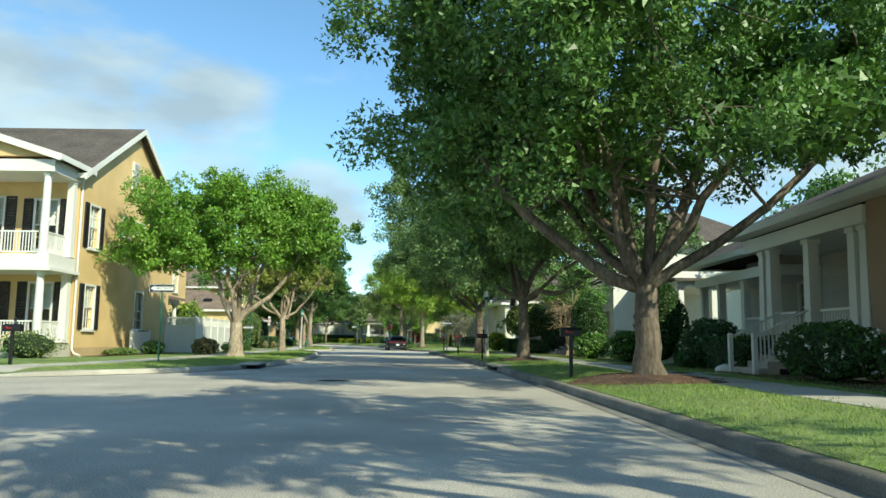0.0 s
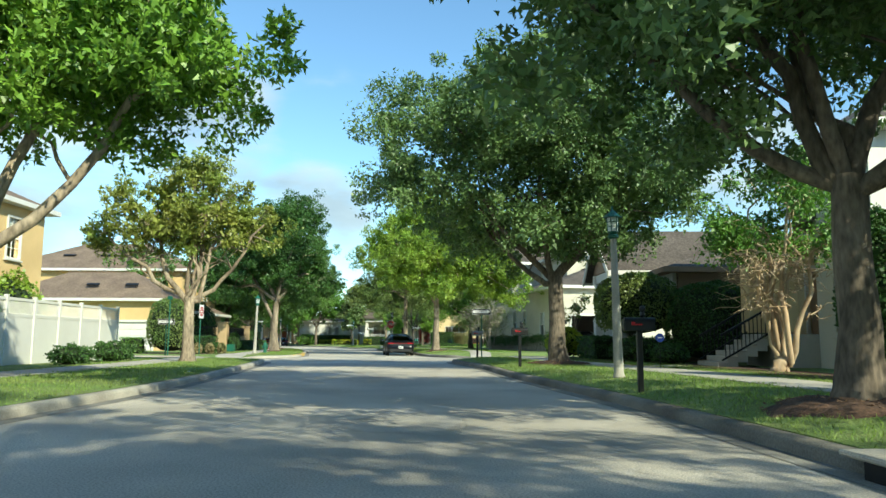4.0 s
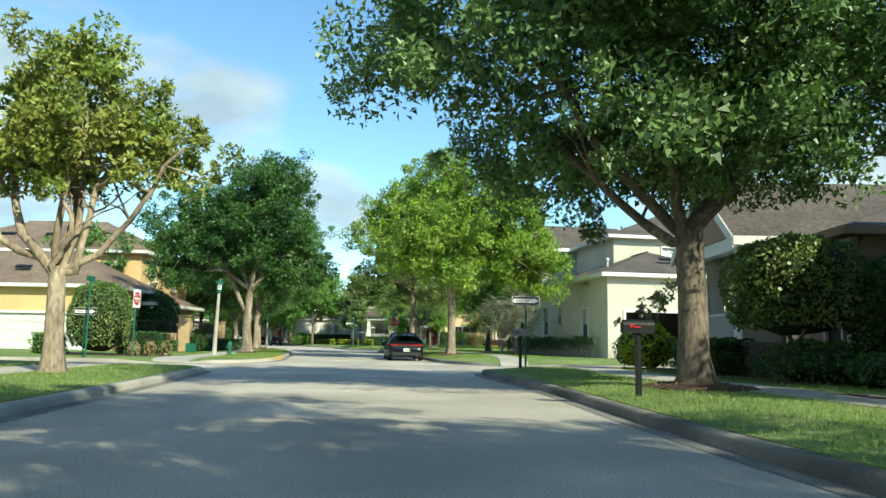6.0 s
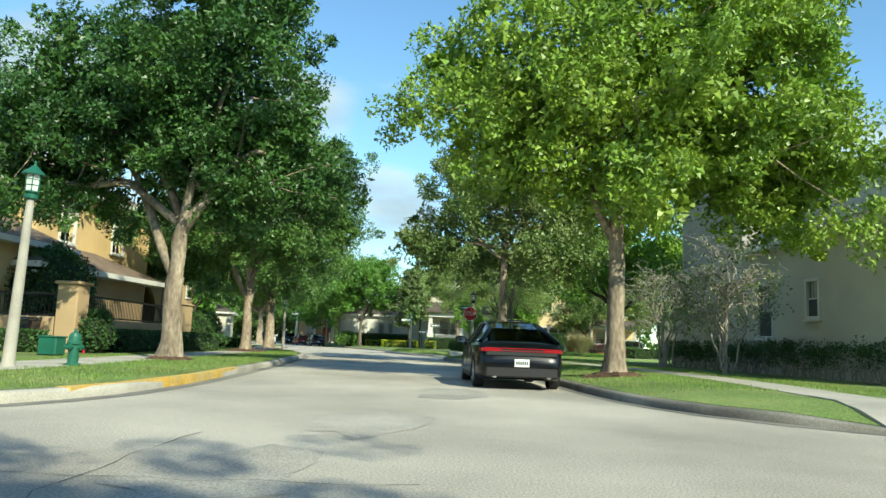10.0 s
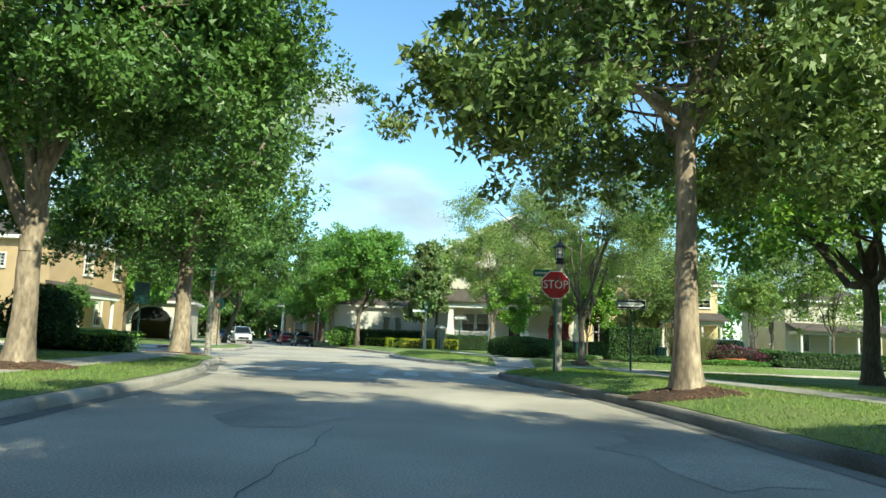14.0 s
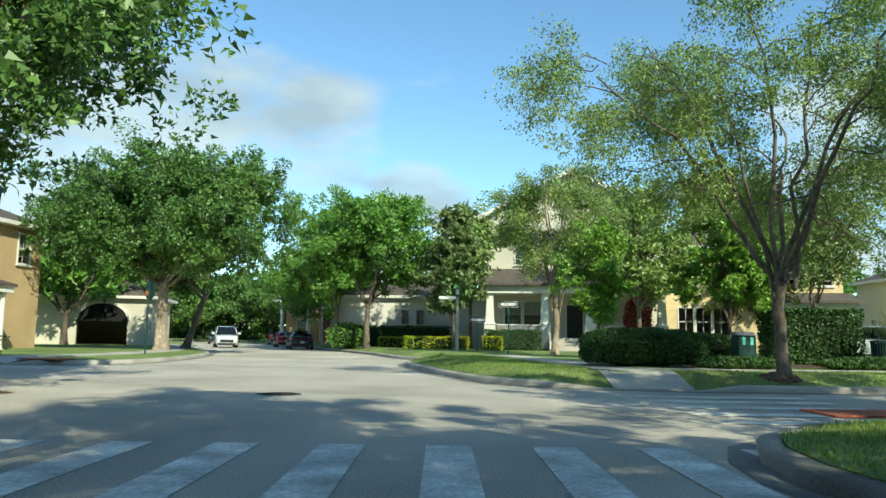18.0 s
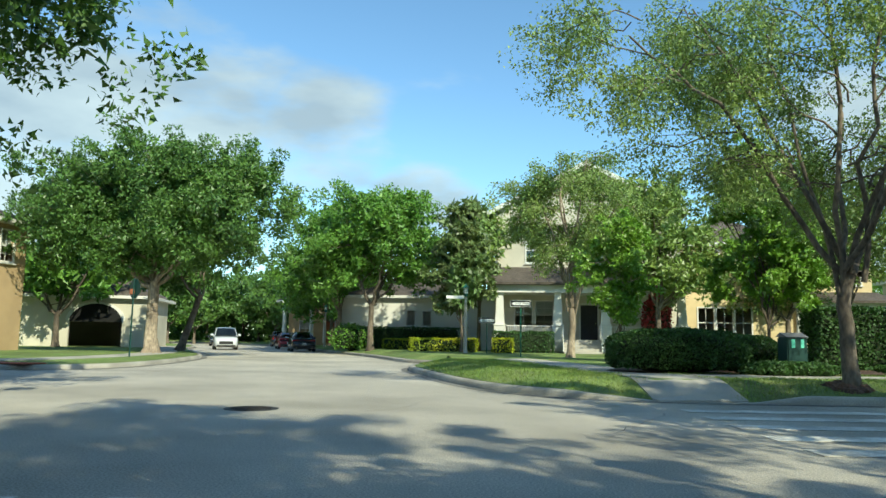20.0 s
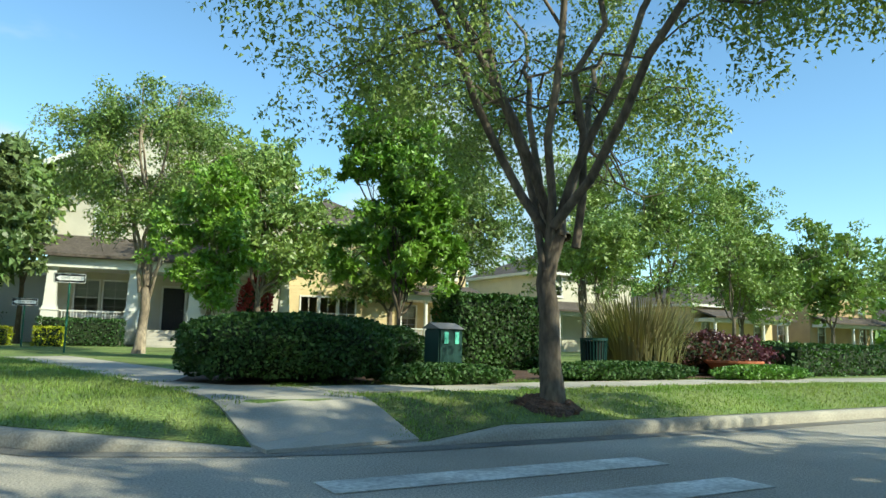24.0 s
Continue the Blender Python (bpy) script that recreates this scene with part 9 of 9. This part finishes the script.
# ---- parked cars ----
def car(name, label, at, turn, paint, L=4.9, W=1.9, H=1.46, suv=False, detail=True, group="parked cars", z=0.0):
    """A parked car, nose towards +y at turn 0: lofted body with wheel arches, cabin with glass, wheels, lamps and trim."""
    o = thing(name, label, "car", (at[0], at[1], z), turn, group)
    R = 0.335 if not suv else 0.36
    ax = (-L * 0.315, L * 0.305)
    belt = 0.93 if not suv else 1.05
    low = 0.20
    ys = sorted({*np.linspace(-L / 2, L / 2, 25), *[a + (R + 0.07) * math.cos(t) for a in ax for t in np.linspace(0, math.pi, 13)]})

    def top(y):
        u = (y + L / 2) / L
        if suv:
            return np.interp(u, [0, 0.03, 0.10, 0.62, 0.72, 0.93, 1.0], [0.75, 1.0, belt + 0.04, belt + 0.02, belt, belt - 0.10, 0.62])
        return np.interp(u, [0, 0.02, 0.07, 0.20, 0.66, 0.74, 0.93, 0.985, 1.0], [0.62, 0.86, belt + 0.05, belt + 0.06, belt + 0.02, belt, belt - 0.16, 0.62, 0.50])

    def half(y):
        u = (y + L / 2) / L
        return W / 2 * np.interp(u, [0, 0.03, 0.12, 0.3, 0.7, 0.9, 0.97, 1.0], [0.80, 0.92, 0.985, 1.0, 0.995, 0.95, 0.86, 0.72])

    bm = new_bm()
    rings = []
    for y in ys:
        zb = low + (0.08 if abs(y) > L / 2 - 0.25 else 0)
        for a in ax:
            q = (R + 0.07) ** 2 - (y - a) ** 2
            if q > 0:
                zb = max(zb, R + math.sqrt(q))
        zt, w = top(y), half(y)
        zt = max(zt, zb + 0.05)
        zm = min(max(0.52, zb + 0.02), zt - 0.03)
        sh = max(min(zt - 0.10, belt - 0.06), zm + 0.01)
        prof = [(w * 0.93, zb), (w, min(zm, zb + 0.12) if zm > zb + 0.02 else zm), (w, zm + 0.01), (w * 0.985, sh), (w * 0.93, zt - 0.02), (w * 0.72, zt + 0.005), (w * 0.35, zt + 0.025)]
        prof = prof + [(-x, z) for x, z in prof[::-1]]
        rings.append([bm.verts.new((x, y, z)) for x, z in prof])
    for a, b in zip(rings, rings[1:]):
        for k in range(len(a)):
            j = (k + 1) % len(a)
            bm.faces.new((a[k], a[j], b[j], b[k]))
    bm.faces.new(rings[0][::-1]), bm.faces.new(rings[-1])
    bmesh.ops.recalc_face_normals(bm, faces=bm.faces)
    body = part("body", bm, paint, o, smooth=True)
    # cabin
    if suv:
        st = [(-L * 0.475, 0.80, belt + 0.03), (-L * 0.44, 0.76, H - 0.12), (-L * 0.36, 0.745, H), (0.0, 0.75, H + 0.015), (L * 0.09, 0.745, H - 0.04), (L * 0.235, 0.80, belt + 0.02)]
    else:
        st = [(-L * 0.415, 0.66, belt + 0.06), (-L * 0.31, 0.62, H - 0.19), (-L * 0.19, 0.595, H - 0.04), (-L * 0.06, 0.60, H), (L * 0.06, 0.605, H - 0.02), (L * 0.245, 0.70, belt + 0.02)]
    wb = W / 2 * 0.935
    bm = new_bm()
    rows = []
    for y, k, z in st:
        rows.append([bm.verts.new(v) for v in ((wb, y, belt), (W / 2 * k, y, z - 0.03), (W / 2 * k * 0.80, y, z + 0.012), (-W / 2 * k * 0.80, y, z + 0.012), (-W / 2 * k, y, z - 0.03), (-wb, y, belt))])
    for a, b in zip(rows, rows[1:]):
        for k in range(5):
            bm.faces.new((a[k], a[k + 1], b[k + 1], b[k]))
    bm.faces.new(rows[0]), bm.faces.new(rows[-1][::-1])
    bmesh.ops.recalc_face_normals(bm, faces=bm.faces)
    cabin = part("cabin_glass", bm, CAR_GLASS, o, "tinted glass")
    bm = new_bm()
    mids = st[1:5] if suv else st[2:5]
    rr = []
    for y, k, z in mids:
        rr.append([bm.verts.new(v) for v in ((W / 2 * k + 0.012, y, z - 0.045), (W / 2 * k + 0.004, y, z - 0.012), (W / 2 * k * 0.8, y, z + 0.024), (-W / 2 * k * 0.8, y, z + 0.024), (-W / 2 * k - 0.004, y, z - 0.012), (-W / 2 * k - 0.012, y, z - 0.045))])
    for a, b in zip(rr, rr[1:]):
        for k in range(5):
            bm.faces.new((a[k], a[k + 1], b[k + 1], b[k]))
    part("roof", bm, paint, o, smooth=True)
    seq = [0, 1, 2, 3, 4, 5]
    for s in (1, -1):
        edge = [(s * W / 2 * st[k][1] + s * 0.012, st[k][0], st[k][2] - 0.025) for k in seq]
        edge[0] = (s * (wb - 0.05), st[0][0], st[0][2])
        edge[-1] = (s * (wb - 0.03), st[-1][0] + 0.05, st[-1][2])
        v, f = tube(edge, [0.05, 0.06, 0.035, 0.03, 0.035, 0.035], 6)
        fast("pillar_rail", v, f, paint, o, smooth=True)
        for frac, wd in ((0.47, 0.05),) if not suv else ((0.47, 0.05), (0.78, 0.05)):
            y = st[-1][0] + (st[0][0] - st[-1][0]) * frac
            k = np.interp(y, [q[0] for q in st], [q[1] for q in st])
            z = np.interp(y, [q[0] for q in st], [q[2] for q in st])
            v, f = tube([(s * (wb + 0.004), y + 0.02, belt - 0.03), (s * (W / 2 * k + 0.01), y - 0.06, z - 0.04)], [wd, wd * 0.8], 4)
            fast("door_pillar", v, f, PLASTIC, o)
        if detail:
            for y in (0.24 * L - 0.30, 0.02, -0.20 * L):
                bm = new_bm()
                box(bm, s * (half(y) * 0.998), y, 0.62, 0.012, 0.010, 0.52)
                part("door_seam", bm, PLASTIC, body)
            for y in (0.10, -0.14 * L):
                bm = new_bm()
                box(bm, s * (W / 2 + 0.012), y, 0.82, 0.03, 0.20, 0.03, bevel=0.01)
                part("door_handle", bm, paint, body)
            mx, my, mz = s * (W / 2 + 0.10), L * 0.165, belt + 0.10
            bm = new_bm()
            bmesh.ops.create_uvsphere(bm, u_segments=16, v_segments=10, radius=1.0)
            for q in bm.verts:
                x, y, zz = (math.copysign(abs(v) ** 0.62, v) for v in q.co)
                q.co = (mx + x * 0.135, my + (y * 0.11 if y > 0 else y * 0.045), mz + zz * 0.092)
            rod(bm, (mx - s * 0.08, my, mz - 0.07), (mx - s * 0.17, my + 0.02, mz - 0.13), 0.035, 0.045)
            mirror = part("wing_mirror", bm, paint, o, smooth=True)
            bm = new_bm()
            prism(bm, [(0.112 * math.copysign(abs(math.cos(t)) ** 0.6, math.cos(t)), 0.072 * math.copysign(abs(math.sin(t)) ** 0.6, math.sin(t))) for t in np.linspace(0, 2 * math.pi, 21)[:-1]], 0.0, 0.004)
            bmesh.ops.transform(bm, matrix=pose(mx, my - 0.046, mz, 90, 0, s * -4), verts=bm.verts)
            part("mirror_glass", bm, CHROME, mirror)
        bm = new_bm()
        box(bm, s * (W / 2 * 0.965), 0, 0.24, 0.06, L * 0.36, 0.10, bevel=0.02)
        part("side_sill", bm, PLASTIC, o)
    for a in ax:
        for s in (1, -1):
            x = s * (W / 2 - 0.13)
            bm = new_bm()
            hoop(bm, [(R * 0.66, -0.11), (R * 0.94, -0.11), (R, -0.085), (R, 0.085), (R * 0.94, 0.11), (R * 0.66, 0.11)], 28)
            bmesh.ops.transform(bm, matrix=pose(x, a, R - 0.005, 0, 90, 0), verts=bm.verts)
            wheel = part("wheel", bm, TYRE, o, "black tyre on alloy rim")
            # black backing disc paints the shaded recess behind the spokes
            bm = new_bm()
            lathe(bm, [(R * 0.66, 0.02 * s - 0.01), (R * 0.66, 0.02 * s + 0.01)], 20)
            bmesh.ops.transform(bm, matrix=pose(x, a, R - 0.005, 0, 90, 0), verts=bm.verts)
            part("brake_disc", bm, PLASTIC, wheel)
            bm = new_bm()
            hoop(bm, [(R * 0.63, 0.02 * s), (R * 0.70, 0.02 * s), (R * 0.70, 0.113 * s), (R * 0.655, 0.107 * s)], 24)
            for k in range(10):
                t = 2 * math.pi * (k // 2) / 5 + 0.3 + (0.17 if k % 2 else -0.17)
                box(bm, R * 0.36 * math.cos(t), R * 0.36 * math.sin(t), 0.080 * s, R * 0.60, 0.030, 0.034, math.degrees(t) + (7 if k % 2 else -7), bevel=0.008)
            lathe(bm, [(0.06, 0.06 * s), (0.06, 0.10 * s)] if s > 0 else [(0.06, -0.10), (0.06, -0.06)], 12)
            bmesh.ops.transform(bm, matrix=pose(x, a, R - 0.005, 0, 90, 0), verts=bm.verts)
            part("rim", bm, ALLOY, wheel)
    yb, yf = -L / 2, L / 2
    bm = new_bm()
    if suv:
        for s in (1, -1):
            box(bm, s * W * 0.42, yb + 0.03, 0.95, 0.16, 0.08, 0.36, bevel=0.02)
    else:
        box(bm, 0, yb + 0.036, 0.853, W * 0.84, 0.07, 0.022, bevel=0.008)
        box(bm, 0, yb + 0.036, 0.800, W * 0.50, 0.07, 0.016, bevel=0.006)
        for s in (1, -1):
            box(bm, s * W * 0.33, yb + 0.042, 0.815, W * 0.20, 0.07, 0.085, bevel=0.02)
        for s in (1, -1):
            box(bm, s * W * 0.435, yb + 0.12, 0.815, 0.09, 0.18, 0.075, s * -18, bevel=0.02)
    part("tail_lamp", bm, TAIL_RED, o, "red tail-lamp strip")
    if not suv:
        bm = new_bm()
        box(bm, 0, yb + 0.052, 0.77, W * 0.80, 0.075, 0.17, bevel=0.03)
        part("lamp_panel", bm, PLASTIC, o, "black panel round the tail lamps")
    bm = new_bm()
    box(bm, 0, yb + 0.02, 0.36, W * 0.80, 0.10, 0.20, bevel=0.03)
    bumper = part("rear_bumper", bm, PLASTIC, o)
    bm = new_bm()
    box(bm, 0, yb - 0.005, 0.56, 0.31, 0.02, 0.16, bevel=0.004)
    pl = part("licence_plate", bm, SIGN_WHITE, o)
    for k in range(6):
        bm = new_bm()
        box(bm, -0.11 + 0.044 * k, yb - 0.018, 0.56, 0.026, 0.006, 0.07)
        part("bar", bm, DARK_GREEN, pl)
    for s in (1, -1):
        bm = new_bm()
        rod(bm, (s * W * 0.30, yb + 0.10, 0.29), (s * W * 0.30, yb - 0.02, 0.29), 0.05, 0.05, 10)
        part("exhaust", bm, CHROME, bumper)
        bm = new_bm()
        box(bm, s * W * 0.345, yf - 0.20, 0.665, 0.34, 0.20, 0.10, s * -28, bevel=0.04)
        part("headlamp", bm, LENS, o)
    bm = new_bm()
    box(bm, 0, yf - 0.025, 0.54 if suv else 0.52, W * 0.56, 0.10, 0.24, bevel=0.03)
    part("grille", bm, PLASTIC, o)
    bm = new_bm()
    box(bm, 0, yf - 0.05, 0.33, W * 0.74, 0.12, 0.14, bevel=0.03)
    part("front_bumper", bm, PLASTIC, o)
    return o


car("sedan", "black sedan parked at the kerb with red tail-lamp strip", (-4.55, 75.35), 8.0, BLACK_CAR, 5.0, 1.9, 1.47)
car("sedan", "dark sedan parked at the far kerb", (-29.2, 150.4), 24, NAVY_CAR, 4.8, 1.85, 1.46)
car("sedan", "red sedan parked down the far street", (-33.6, 159.2), 25, RED_CAR, 4.6, 1.82, 1.46)
car("suv", "silver-white compact suv coming up the far street", (-36.2, 152.3), 207, WHITE_CAR, 4.5, 1.86, 1.70, suv=True)
car("suv", "dark suv parked behind the red sedan", (-40.5, 175.5), 24, NAVY_CAR, 4.6, 1.86, 1.70, suv=True)
car("sedan", "dark sedan parked far down the street", (-47.0, 174.0), 204, NAVY_CAR, 4.6, 1.82, 1.46)
car("sedan", "white sedan inside the open garage", (8.47, 77.0), 9.4, WHITE_CAR, 4.5, 1.8, 1.42, z=0.32)
car("suv", "white pickup-like suv beside the yellow house", (7.2, 137.0), 80, WHITE_CAR, 4.8, 1.9, 1.75, suv=True, z=0.25)
o = thing("trash_cart", "green rolling trash cart in the garage", "trash cart", (11.0, 76.4, 0.32), 9.4)
bm = new_bm()
vs = []
for z, w in ((0.06, 0.24), (0.85, 0.31)):
    vs += [bm.verts.new((sx * w, sy * w, z)) for sx, sy in ((-1, -1), (1, -1), (1, 1), (-1, 1))]
for k in range(4):
    bm.faces.new((vs[k], vs[(k + 1) % 4], vs[4 + (k + 1) % 4], vs[4 + k]))
bm.faces.new(vs[3::-1]), bm.faces.new(vs[4:])
part("bin", bm, GREEN_PAINT, o)
bm = new_bm()
box(bm, 0, 0, 0.9, 0.66, 0.7, 0.09, bevel=0.03)
part("lid", bm, GREEN_PAINT, o)
